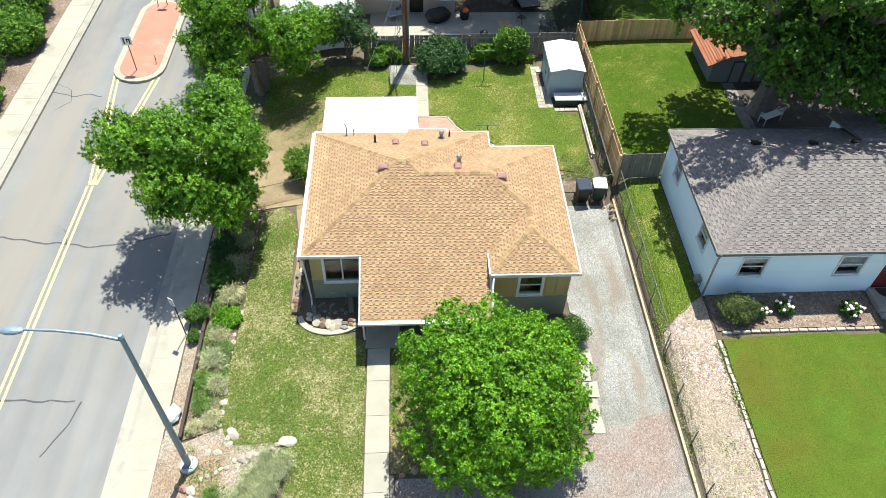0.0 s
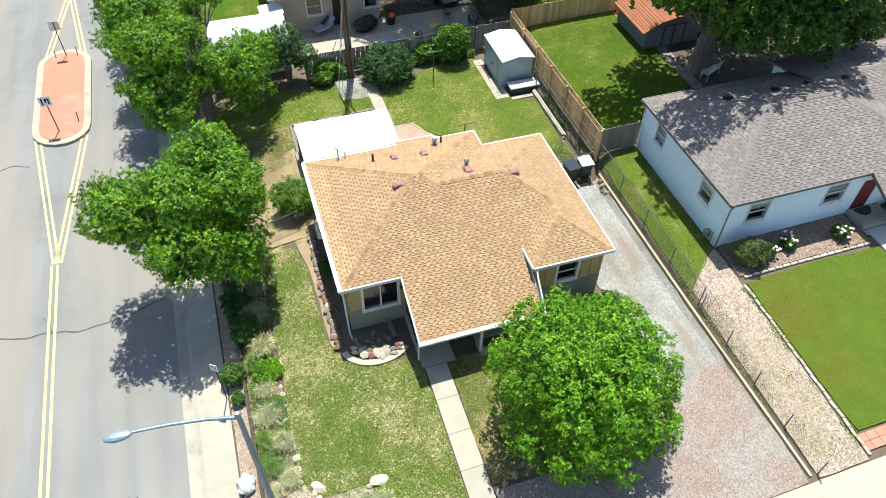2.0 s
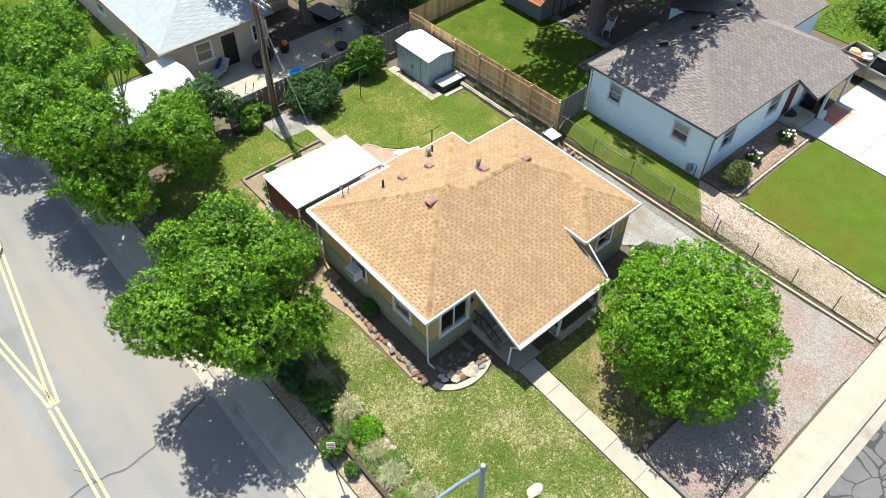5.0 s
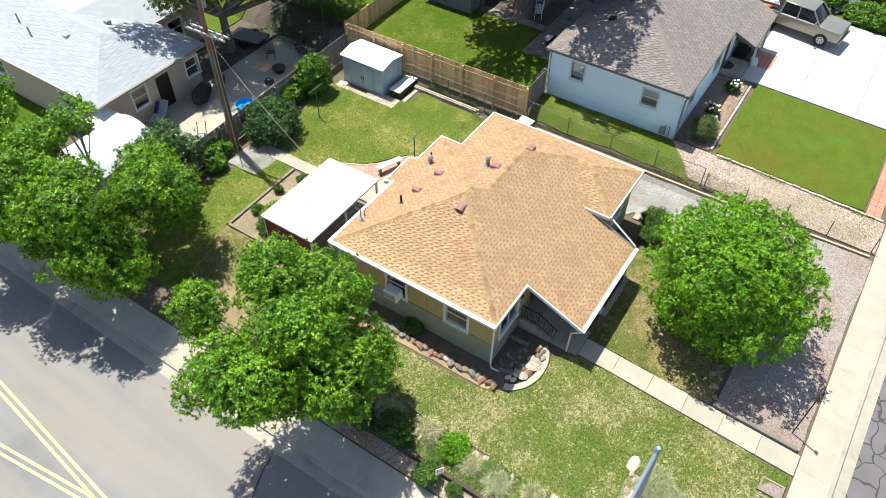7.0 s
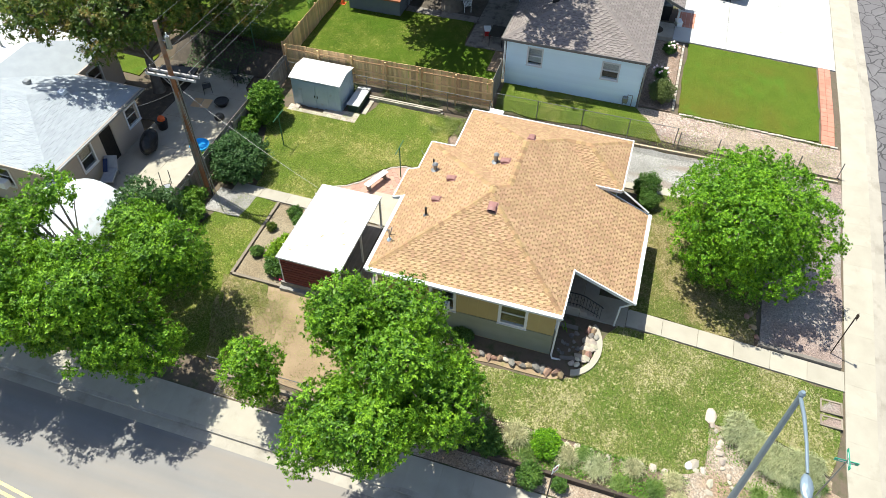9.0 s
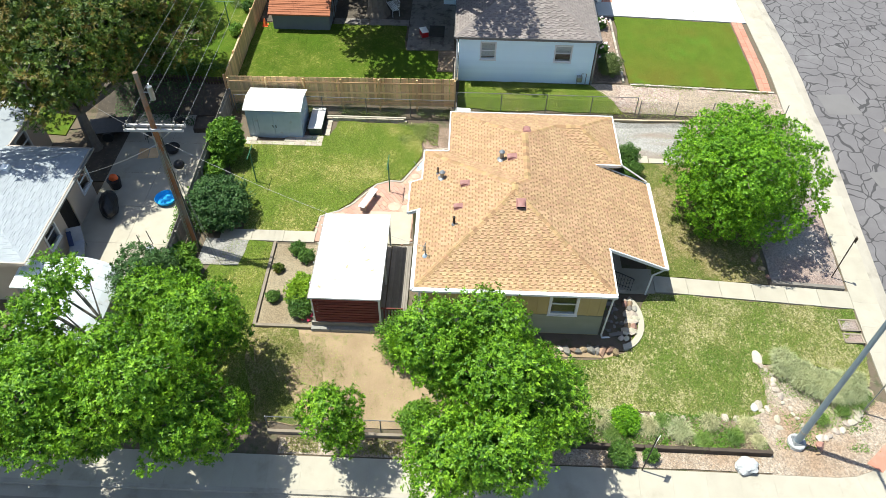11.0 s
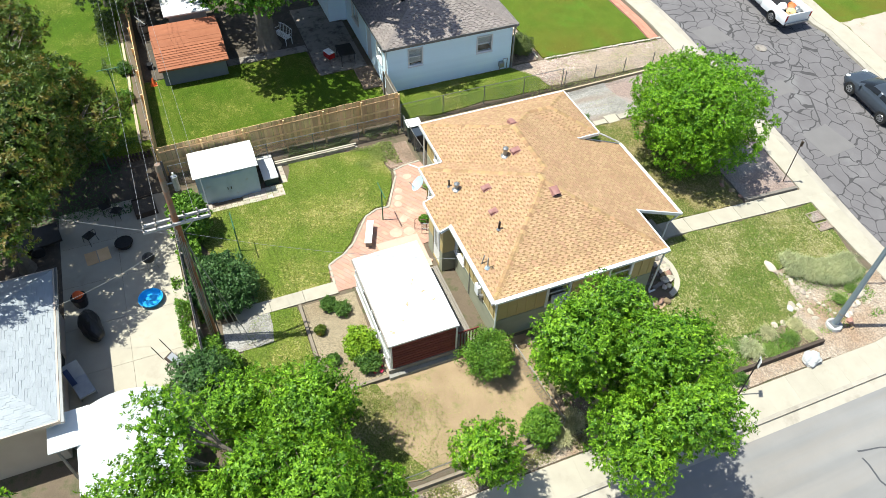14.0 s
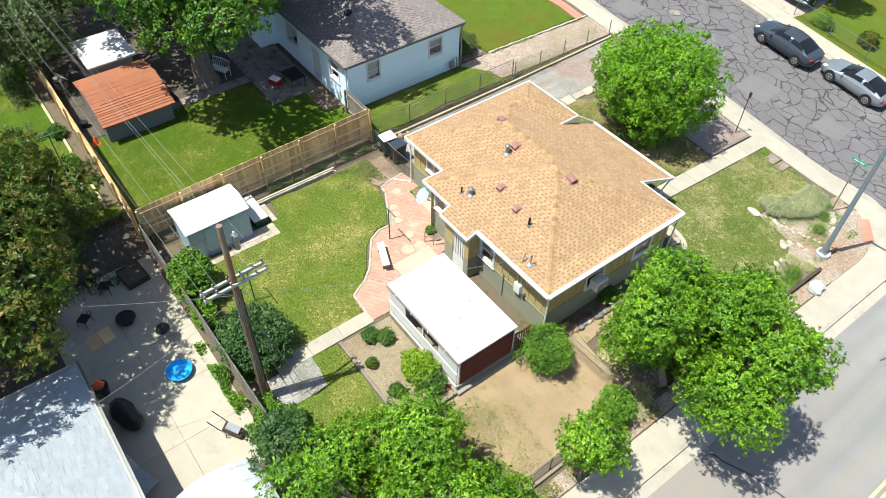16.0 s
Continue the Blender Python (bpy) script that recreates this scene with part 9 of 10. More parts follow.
# patio of red pavers with a pale edging towards the lawn
RIM = [(1.0, 33.62), (2.15, 33.55), (2.55, 32.75), (3.0, 32.18), (3.8, 31.6), (4.5, 31.1), (4.78, 30.5), (4.76, 29.85), (5.6, 29.42), (6.75, 28.8), (7.2, 28.75), (7.4, 27.9), (7.42, 27.3)]
PATIO = [(0.55, 29.2), (0.55, 33.6)] + RIM + [(6.6, 27.1), (3.46, 27.1), (3.46, 28.25), (2.0, 28.25), (1.9, 29.15)]
drape("patio_base", PATIO, 0.01, M["flag"], "sandy red bed under the patio pavers", cell=1.0, category="patio")
patio = tagged(new("patio"), "sun-bleached red brick pavers of the back patio with a pale stone edging", "patio", "", "structure")
rng = random.Random(5)
pv = mesh_of("paver", bx(-0.197, 0.197, -0.097, 0.097, -0.05, 0, bevel=0.008), M["flag"])
for i in range(44):
    for j in range(46):
        u, v = (i + 0.5 * (j % 2)) * 0.402 - 8, j * 0.202 - 4.6
        x, y = 3.6 + u * 0.82 - v * 0.572, 30.6 + u * 0.572 + v * 0.82
        if all(inside(x + a, y + b, PATIO) for a, b in ((0.12, 0.05), (-0.12, -0.05))):
            ob = new("paver", pv)
            ob.parent = patio
            ob.matrix_basis = pose(x, y, gz(x, y) + 0.022 + rng.uniform(0, 0.005), 0, 0, 34.9 + rng.uniform(-1.2, 1.2))
edge = mesh_of("edging_stone", bx(-0.165, 0.165, -0.055, 0.055, -0.08, 0.05, bevel=0.02), M["concrete"])
for (ax, ay), (bx_, by_) in zip(RIM, RIM[1:]):
    d = math.hypot(bx_ - ax, by_ - ay)
    for k in range(max(1, round(d / 0.33))):
        f = (k + 0.5) / max(1, round(d / 0.33))
        x, y = ax + (bx_ - ax) * f, ay + (by_ - ay) * f
        ob = new("edging_stone", edge)
        ob.parent = patio
        ob.matrix_basis = pose(x, y, gz(x, y) + rng.uniform(-0.01, 0.01), 0, 0, math.degrees(math.atan2(by_ - ay, bx_ - ax)) + rng.uniform(-4, 4))
for k, (x, y, r) in enumerate(((2.97, 30.11, 0.3), (2.87, 29.49, 0.27), (3.67, 29.5, 0.19), (4.75, 29.38, 0.2), (5.19, 29.22, 0.2), (5.65, 29.06, 0.2), (6.5, 28.3, 0.22))):
    drape("stepping_stone", wavy([(x + r * math.cos(a * 0.628), y + r * math.sin(a * 0.628)) for a in range(10)], 0.02, 60 + k, 0.15), 0.034, M["pale_paver"], parent=patio, cell=3, depth=0.05)
kb = drape("patio_slab", rect(0.52, 2.6, 29.2, 31.2), 0.034, M["concrete"], "pale concrete slab by the back door", cell=1, category="patio")

drape("wall_bed", wavy([(2.55, 28.3), (3.45, 28.3), (3.45, 28.85), (2.75, 28.8)], 0.03, 70, 0.2), 0.04, M["mulch"], "small bare bed against the back wall", cell=0.8)
drape("wall_slab", rect(4.25, 5.0, 27.12, 27.85), 0.05, M["concrete"], "pale concrete pad against the back wall", cell=1, category="patio")
drape("dish_bed", wavy([(5.15, 27.12), (6.2, 27.12), (6.05, 27.75), (5.3, 27.85)], 0.04, 72, 0.2), 0.04, M["mulch"], "small weedy bed under the satellite dish", cell=0.8)
weeds("low weeds in the bed under the dish", 5.2, 6.1, 27.15, 27.8, 0.15, 700, 0.07, M["leaf_bush"], 172, 1.5)
shrub("plant", "small leafy plant in the bed against the back wall", (3.25, 28.6, gz(3.25, 28.6) + 0.04), (0.24, 0.22, 0.14), 500, 0.09, M["leaf_bush"], 171, category="plant")
for x, y, mt, lab in ((2.35, 28.75, "steel", "bent pale steel handrail hoop beside the back door"), (2.75, 28.95, "rust_metal", "rusty brown handrail hoop beside the back door")):
    hr = thing("handrail", lab, "handrail", (x, y, gz(x, y) + 0.03), 60)
    part("hoop", tb([(-0.28, 0, -0.03), (-0.28, 0, 0.62), (-0.22, 0, 0.7), (0.22, 0, 0.7), (0.28, 0, 0.62), (0.28, 0, -0.03)], 0.018, 6), M[mt], hr)
    part("mid_rail", tb([(-0.27, 0, 0.36), (0.27, 0, 0.36)], 0.012, 6), M[mt], hr)

# ---- loose things round the house ----
def wheelie(label, at, turn, body, lid):
    t = thing("wheelie_bin", label, "bin", at, turn, "bins by the gate")
    bm = bmesh.new()
    lo = [bm.verts.new((x, y, 0.06)) for x, y in ((-0.24, -0.27), (0.24, -0.27), (0.24, 0.25), (-0.24, 0.25))]
    hi = [bm.verts.new((x, y, 0.98)) for x, y in ((-0.31, -0.37), (0.31, -0.37), (0.31, 0.35), (-0.31, 0.35))]
    bm.faces.new(lo[::-1])
    bm.faces.new(hi)
    for k in range(4):
        bm.faces.new((lo[k], lo[(k + 1) % 4], hi[(k + 1) % 4], hi[k]))
    bmesh.ops.bevel(bm, geom=bm.edges[:], offset=0.03, segments=1, affect="EDGES")
    part("bin_body", bm, body, t)
    l = part("lid", bx(-0.34, 0.34, -0.41, 0.38, 0.985, 1.06, bevel=0.03), lid, t)
    part("handle", tb([(-0.25, 0.36, 0.95), (-0.25, 0.45, 0.97), (0.25, 0.45, 0.97), (0.25, 0.36, 0.95)], 0.015, 6), body, t)
    for s in (-0.26, 0.26):
        part("wheel", tb([(s - 0.03, 0.27, 0.1), (s + 0.03, 0.27, 0.1)], 0.1, 12), M["tyre"], t)


wheelie("black wheelie bin with a dark lid on the gravel", (8.45, 26.85, gz(8.45, 26.8) + 0.02), 4, M["black"], M["car_dark"])
wheelie("dark green wheelie bin with a white lid on the gravel", (9.25, 26.95, gz(9.25, 26.8) + 0.02), -4, M["green_plastic"], M["white_plastic"])

bench = thing("bench", "long white plank bench on the patio", "bench", (3.1, 31.35, 0.03), -22)
part("seat", bx(-0.72, 0.72, -0.16, 0.16, 0.4, 0.45, bevel=0.01), M["white_plastic"], bench)
for s in (-0.55, 0.55):
    part("leg", bx(s - 0.03, s + 0.03, -0.14, 0.14, 0, 0.4), M["fence_grey"], bench)
for x, y, z, turn_ in ((4.42, 37.1, 0.0, 0), (4.0, 30.4, 0.0, 0), (16.4, 41.0, 1.15, 90), (10.75, 41.9, 0.9, 90)):
    c = thing("clothes_post", "green steel T-shaped clothes-line post", "clothes post", (x, y, z), turn_, "clothes-line posts")
    part("post", tb([(0, 0, -0.1), (0, 0, 1.95)], 0.03, 8), M["green_paint"], c)
    part("crossbar", tb([(-0.55, 0, 1.95), (0.55, 0, 1.95)], 0.025, 8), M["green_paint"], c)
dish = thing("satellite_dish", "grey-white satellite dish on a wall bracket", "satellite dish", (3.62, 28.55, 2.0))
bm = bmesh.new()
rings = []
for k in range(5):
    r = 0.36 * k / 4
    rings.append([bm.verts.new((r * math.cos(a), r * math.sin(a) * 1.1, 0.5 * r * r)) for a in (2 * math.pi * i / 20 for i in range(20))] if k else [bm.verts.new((0, 0, 0))])
for i in range(20):
    bm.faces.new((rings[0][0], rings[1][i], rings[1][(i + 1) % 20]))
    for k in range(1, 4):
        bm.faces.new((rings[k][i], rings[k + 1][i], rings[k + 1][(i + 1) % 20], rings[k][(i + 1) % 20]))
d = part("reflector", bm, M["shed_blue"], dish)
d.matrix_basis = pose(0.05, 0.15, 0.1, -45, 10, 0)
part("bracket", tb([(0.0, -0.2, -0.35), (0.0, 0.05, -0.1), (0.03, 0.12, 0.08)], 0.025, 6), M["steel"], dish)
part("feed_arm", tb([(0.05, 0.3, -0.2), (0.05, 0.6, 0.35)], 0.015, 6), M["steel"], dish)

pool = thing("paddling_pool", "round bright blue plastic paddling pool", "paddling pool", (2.85, 41.15, 0.06))
bm = tb([(0, 0, 0), (0, 0, 0.02), (0, 0, 0.2), (0, 0, 0.22)], [0.4, 0.42, 0.48, 0.5], 28)
bm.faces.ensure_lookup_table()
bmesh.ops.delete(bm, geom=[f for f in bm.faces if len(f.verts) > 4 and f.calc_center_median().z > 0.1], context="FACES")
part("pool_wall", bm, M["blue_plastic"], pool)
part("rim", tb([(0.5 * math.cos(a), 0.5 * math.sin(a), 0.22) for a in (2 * math.pi * i / 28 for i in range(29))], 0.02, 6), M["blue_plastic"], pool)
gr = thing("covered_grill", "barbecue under a black cover on the patio", "barbecue", (1.95, 43.5, 0.04), 15)
part("cover", lump(0.66, 91, 3, 0.14, (1.25, 0.62, 0.8)), M["black"], gr).matrix_basis = pose(0, 0, 0.5)
ch = thing("patio_lounger", "folding patio lounger with a pale cushion and blue cloth", "chair", (-0.55, 44.1, 0.04), 20)
for y in (-0.3, 0.3):
    part("frame_rail", tb([(-0.75, y, 0.3), (0.2, y, 0.35), (0.6, y, 0.85)], 0.018, 6), M["steel"], ch)
    for x in (-0.6, 0.25):
        part("leg", tb([(x, y, 0.32), (x, y, 0)], 0.018, 6), M["steel"], ch)
part("cushion", bar((-0.75, 0, 0.38), (0.2, 0, 0.43), 0.6, 0.07), M["pale_cloth"], ch, "grey-white cushion")
part("back_cushion", bar((0.2, 0, 0.43), (0.6, 0, 0.92), 0.6, 0.07), M["pale_cloth"], ch, "grey-white back cushion")
part("folded_blanket", bar((-0.1, 0.2, 0.47), (0.45, 0.24, 0.85), 0.2, 0.06), M["blue_cloth"], ch, "navy blue cloth over the back")
st_ = thing("hand_cart", "small white and blue cart with raised handles", "cart", (-0.85, 40.6, 0.05), 40)
part("tray", bar((-0.35, 0, 0.2), (0.3, 0, 0.55), 0.36, 0.16), M["dark_timber"], st_)
part("liner", bar((-0.25, 0, 0.36), (0.2, 0, 0.60), 0.28, 0.03), M["pale_cloth"], st_)
for y in (-0.22, 0.22):
    part("handle", tb([(0.35, y, 0.45), (0.8, y, 0.95)], 0.02, 6), M["dark_metal"], st_)
    part("leg", tb([(0.2, y, 0.3), (0.25, y, 0)], 0.018, 6), M["dark_metal"], st_)
part("wheel", tb([(-0.35, -0.04, 0.18), (-0.35, 0.04, 0.18)], 0.18, 14), M["tyre"], st_)
kg = thing("kettle_barbecue", "round black kettle barbecue on three legs", "barbecue", (4.7, 40.9, 0.05))
part("bowl", lump(0.27, 92, 3, 0.0, (1, 1, 0.85)), M["black"], kg).matrix_basis = pose(0, 0, 0.72)
for a in (0.3, 2.4, 4.5):
    part("leg", tb([(0.15 * math.cos(a), 0.15 * math.sin(a), 0.6), (0.28 * math.cos(a), 0.28 * math.sin(a), 0)], 0.012, 6), M["steel"], kg)
fp = thing("fire_pit", "rusty ring fire pit with black basket", "fire pit", (6.5, 41.9, 0.05))
part("ring", tb([(0.38 * math.cos(a), 0.38 * math.sin(a), 0.3) for a in (2 * math.pi * i / 20 for i in range(21))], 0.03, 6), M["dark_metal"], fp)
part("basket", tb([(0, 0, 0.05), (0, 0, 0.3)], [0.28, 0.37], 16), M["black"], fp)
pl = thing("plywood_sheet", "two tan plywood sheets lying on the patio", "board", (6.3, 43.1, 0.05), 8)
for s in (-0.27, 0.27):
    part("sheet", bx(-0.4, 0.4, s - 0.25, s + 0.25, 0.0, 0.03), M["fence_wood"], pl)
tr = thing("trailer", "small flat utility trailer under the tree", "trailer", (7.9, 45.6, 0.04), 100)
part("bed", bx(-1.1, 1.1, -0.65, 0.65, 0.4, 0.5), M["dark_metal"], tr)
for s in (-0.72, 0.72):
    part("wheel", tb([(0, s - 0.08, 0.27), (0, s + 0.08, 0.27)], 0.27, 16), M["tyre"], tr)
part("drawbar", tb([(1.1, 0, 0.42), (2.0, 0, 0.4)], 0.03, 6), M["dark_metal"], tr)
bin_ = thing("toy_bin", "black tub with orange toys by the tan wall", "tub", (3.7, 43.9, 0.05))
part("tub", tb([(0, 0, 0), (0, 0, 0.5)], [0.25, 0.33], 14), M["black"], bin_)
part("toy", lump(0.2, 93, 2, 0.2), M["orange"], bin_).matrix_basis = pose(0.05, 0, 0.55)

yb = thing("garden_bench", "white metal garden bench with a curved slatted back", "bench", (19.15, 31.5, gz(19.15, 31.5) + 0.02), 205)
for k in range(5):
    part("seat_slat", bx(-0.6, 0.6, -0.2 + k * 0.09, -0.14 + k * 0.09, 0.42, 0.44), M["white_plastic"], yb)
for k in range(9):
    x = -0.56 + k * 0.14
    part("back_slat", tb([(x, 0.22, 0.44), (x, 0.3, 0.85 + 0.1 * math.cos(x * 2.2))], 0.012, 5), M["white_plastic"], yb)
part("back_rail", tb([(x, 0.3, 0.85 + 0.1 * math.cos(x * 2.2)) for x in (-0.6, -0.3, 0, 0.3, 0.6)], 0.02, 6), M["white_plastic"], yb)
for x in (-0.58, 0.58):
    for y in (-0.2, 0.22):
        part("leg", tb([(x, y, 0.43), (x, y, 0)], 0.018, 6), M["white_plastic"], yb)
    part("arm", tb([(x, -0.2, 0.43), (x, -0.18, 0.65), (x, 0.25, 0.65)], 0.016, 6), M["white_plastic"], yb)
ot = thing("patio_table", "dark metal patio table on the neighbour's paving", "table", (15.9, 28.6, gz(15.9, 28.6) + 0.05))
part("tabletop", bx(-0.6, 0.6, -0.45, 0.45, 0.7, 0.73, bevel=0.01), M["dark_metal"], ot)
for x in (-0.52, 0.52):
    for y in (-0.38, 0.38):
        part("leg", tb([(x, y, 0.7), (x, y, 0)], 0.02, 6), M["dark_metal"], ot)
ck = thing("cool_box", "red cool box with a white lid", "cool box", (16.6, 29.4, gz(16.6, 29.4) + 0.05), 20)
part("box_body", bx(-0.3, 0.3, -0.2, 0.2, 0, 0.32, bevel=0.02), M["light_red"], ck)
part("lid", bx(-0.31, 0.31, -0.21, 0.21, 0.32, 0.38, bevel=0.02), M["white_plastic"], ck)
cn = thing("traffic_cone", "small orange traffic cone by the fence", "traffic cone", (17.25, 39.1, gz(17.25, 39.1)))
part("cone", tb([(0, 0, 0.03), (0, 0, 0.45)], [0.14, 0.03], 14), M["orange"], cn)
part("base", bx(-0.18, 0.18, -0.18, 0.18, 0, 0.03), M["orange"], cn)
for x, y, w_, d_ in ((-2.7, 9.95, 0.62, 0.42), (-3.35, 9.95, 0.5, 0.42)):
    mb_ = thing("utility_box", "timber-framed utility cover set in the lawn", "utility cover", (x, y, gz(x, y) + 0.02))
    for a in ((-w_ / 2, w_ / 2, -d_, -d_ + 0.07, 0, 0.07), (-w_ / 2, w_ / 2, d_ - 0.07, d_, 0, 0.07), (-w_ / 2, -w_ / 2 + 0.07, -d_, d_, 0, 0.068), (w_ / 2 - 0.07, w_ / 2, -d_, d_, 0, 0.068)):
        part("frame_board", bx(*a), M["timber"], mb_)
    part("cover", bx(-w_ / 2 + 0.07, w_ / 2 - 0.07, -d_ + 0.07, d_ - 0.07, 0, 0.03), M["gravel_red"], mb_)

barrel = thing("rain_barrel", "brown barrel standing by the yard shed", "barrel", (22.6, 39.0, gz(22.6, 39.0)))
part("barrel_body", tb([(0, 0, 0), (0, 0, 0.2), (0, 0, 0.45), (0, 0, 0.7), (0, 0, 0.9)], [0.27, 0.31, 0.33, 0.31, 0.27], 18), M["timber"], barrel)
for z_ in (0.2, 0.68):
    part("hoop", tb([(0, 0, z_), (0, 0, z_ + 0.05)], [0.325, 0.325], 18), M["dark_metal"], barrel)
yd = thing("satellite_dish", "white satellite dish on a short mast by the shed fence", "satellite dish", (20.9, 39.15, gz(20.9, 39.15)))
part("mast", tb([(0, 0, 0), (0, 0, 1.5), (0.1, -0.1, 1.75)], 0.025, 8), M["steel"], yd)
bm = bmesh.new()
prev = None
for k in range(5):
    r = 0.33 * (k + 0.3) / 4.3
    ring = [bm.verts.new((r * math.cos(a), 1.15 * r * math.sin(a), 0.6 * r * r)) for a in (2 * math.pi * i / 20 for i in range(20))]
    if prev:
        for i in range(20):
            bm.faces.new((prev[i], prev[(i + 1) % 20], ring[(i + 1) % 20], ring[i]))
    else:
        bm.faces.new(ring)
    prev = ring
bmesh.ops.solidify(bm, geom=bm.faces[:], thickness=0.012)
part("reflector", bm, M["white_plastic"], yd).matrix_basis = pose(0.12, -0.12, 1.78, 55, 0, 20)
part("feed_arm", tb([(0.12, -0.3, 1.6), (0.25, -0.6, 1.95)], 0.012, 6), M["dark_metal"], yd)
pot = thing("plant_pot", "black plastic plant pot beside the yard shed", "pot", (18.9, 39.1, gz(18.9, 39.1)))
part("tub", tb([(0, 0, 0), (0, 0, 0.32)], [0.15, 0.2], 14), M["black"], pot)
for k in range(5):
    x = 12.5 + k * 2.42
    t = part("landscape_timber", bar((x, 40.34, gz(x, 40.34) + 0.08), (x + 2.39, 40.34 + 0.03 * math.sin(k * 2.1), gz(x + 2.39, 40.34) + 0.08), 0.13, 0.18), M["pale_timber"], None)
    tagged(t, "pale weathered timber edging the border beyond the back fence", "timber", "border edge timbers")

for k in range(16):
    rng = random.Random(400 + k)
    ob = tagged(part("slate_slab", bx(-0.35, 0.35, -0.25, 0.25, 0, 0.07, bevel=0.01), M["grey_wall"], None), "grey slate slab lying in a heap beyond the drive", "slab", "slate slabs")
    ob.matrix_basis = pose(31.0 + rng.uniform(-0.9, 0.9), 15.3 + rng.uniform(-0.7, 0.7), gz(31, 15.3) + 0.05 + 0.02 * k, rng.uniform(-12, 12), rng.uniform(-12, 12), rng.uniform(0, 180))

# peonies by the white house
for k, (x, y) in enumerate(((14.15, 18.85), (15.35, 18.95), (18.0, 18.75))):
    b = shrub("peony", "leafy peony bush with pink-white blooms in the flower bed", (x, y, gz(x, y)), (0.42, 0.38, 0.32), 900, 0.1, M["leaf_box"], 130 + k, "flower", "peonies in the bed")
    rng = random.Random(k)
    for i in range(9):
        a, r = rng.uniform(0, 6.28), rng.uniform(0.1, 0.5)
        f = part("bloom", lump(0.075, 150 + i, 1, 0.3), M["petal_pink"], b, "pink-white bloom")
        f.matrix_basis = pose(r * math.cos(a), r * math.sin(a), 0.62 - 0.5 * r * r)
for i in range(12):
    rng = random.Random(200 + i)
    f = tagged(part("bloom", lump(0.06, 170 + i, 1, 0.3), M["petal_red"], None), "small red flower in the garden bed", "flower", "red garden flowers")
    x, y = -3.75 + rng.uniform(-0.25, 0.3), 33.2 + rng.uniform(-0.2, 0.25)
    f.matrix_basis = pose(x, y, gz(x, y) + 0.09)

# dark furniture in the shade of the locust tree
pb = thing("planter_box", "low dark timber planter box on the shaded patio", "planter", (8.7, 40.78, 0.04), 6)
for a in ((-0.6, 0.6, -0.5, -0.45, 0, 0.32), (-0.6, 0.6, 0.45, 0.5, 0, 0.32), (-0.6, -0.55, -0.45, 0.45, 0, 0.32), (0.55, 0.6, -0.45, 0.45, 0, 0.32)):
    part("side_board", bx(*a, bevel=0.008), M["dark_timber"], pb)
part("soil_fill", bx(-0.55, 0.55, -0.45, 0.45, 0.01, 0.24), M["shaded_litter"], pb, "soil in the shade-darkened litter colour")


def iron_chair(x, y, turn):
    c = thing("patio_chair", "black wrought-iron patio chair under the locust tree", "chair", (x, y, 0.045), turn)
    part("seat", bx(-0.23, 0.23, -0.22, 0.22, 0.41, 0.44, bevel=0.01), M["dark_metal"], c)
    bm = tb([(-0.22, 0.21, 0.43), (-0.22, 0.28, 0.72), (-0.16, 0.30, 0.86), (0.16, 0.30, 0.86), (0.22, 0.28, 0.72), (0.22, 0.21, 0.43)], 0.014, 6)
    part("backrest", bm, M["dark_metal"], c)
    for k in (-0.1, 0.0, 0.1):
        part("back_rod", tb([(k, 0.21, 0.43), (k, 0.30, 0.86)], 0.009, 5), M["dark_metal"], c)
    for sx in (-1, 1):
        for sy in (-1, 1):
            part("leg", tb([(sx * 0.2, sy * 0.19, 0.42), (sx * 0.23, sy * 0.23, 0.0)], 0.013, 6), M["dark_metal"], c)


for x, y, a in ((9.1, 42.5, 200), (8.6, 42.0, 60), (7.35, 43.3, 130)):
    iron_chair(x, y, a)

# ---- parked vehicles ----
def loft(sections, m=None):
    """A skin through cross-sections of equal count, each a list of points, closed at both ends."""
    bm = bmesh.new()
    rings = [[bm.verts.new(p) for p in s] for s in sections]
    for a, b in zip(rings, rings[1:]):
        for k in range(len(a)):
            bm.faces.new((a[k], a[(k + 1) % len(a)], b[(k + 1) % len(b)], b[k]))
    bm.faces.new(rings[0][::-1])
    bm.faces.new(rings[-1])
    bmesh.ops.recalc_face_normals(bm, faces=bm.faces)
    return bm


def ring(x, hw, z0, z1, tuck=0.9, r=0.08):
    return [(x, -hw * 0.94, z0), (x, hw * 0.94, z0), (x, hw, z0 + (z1 - z0) * 0.35), (x, hw * 0.99, z1 - r), (x, hw * tuck, z1), (x, -hw * tuck, z1), (x, -hw * 0.99, z1 - r), (x, -hw, z0 + (z1 - z0) * 0.35)]


def smooth(ob, w=0.03):
    for p in ob.data.polygons:
        p.use_smooth = True
    mod = ob.modifiers.new("round", "BEVEL")
    mod.width, mod.segments, mod.limit_method, mod.angle_limit = w, 2, "ANGLE", radians(25)
    return ob


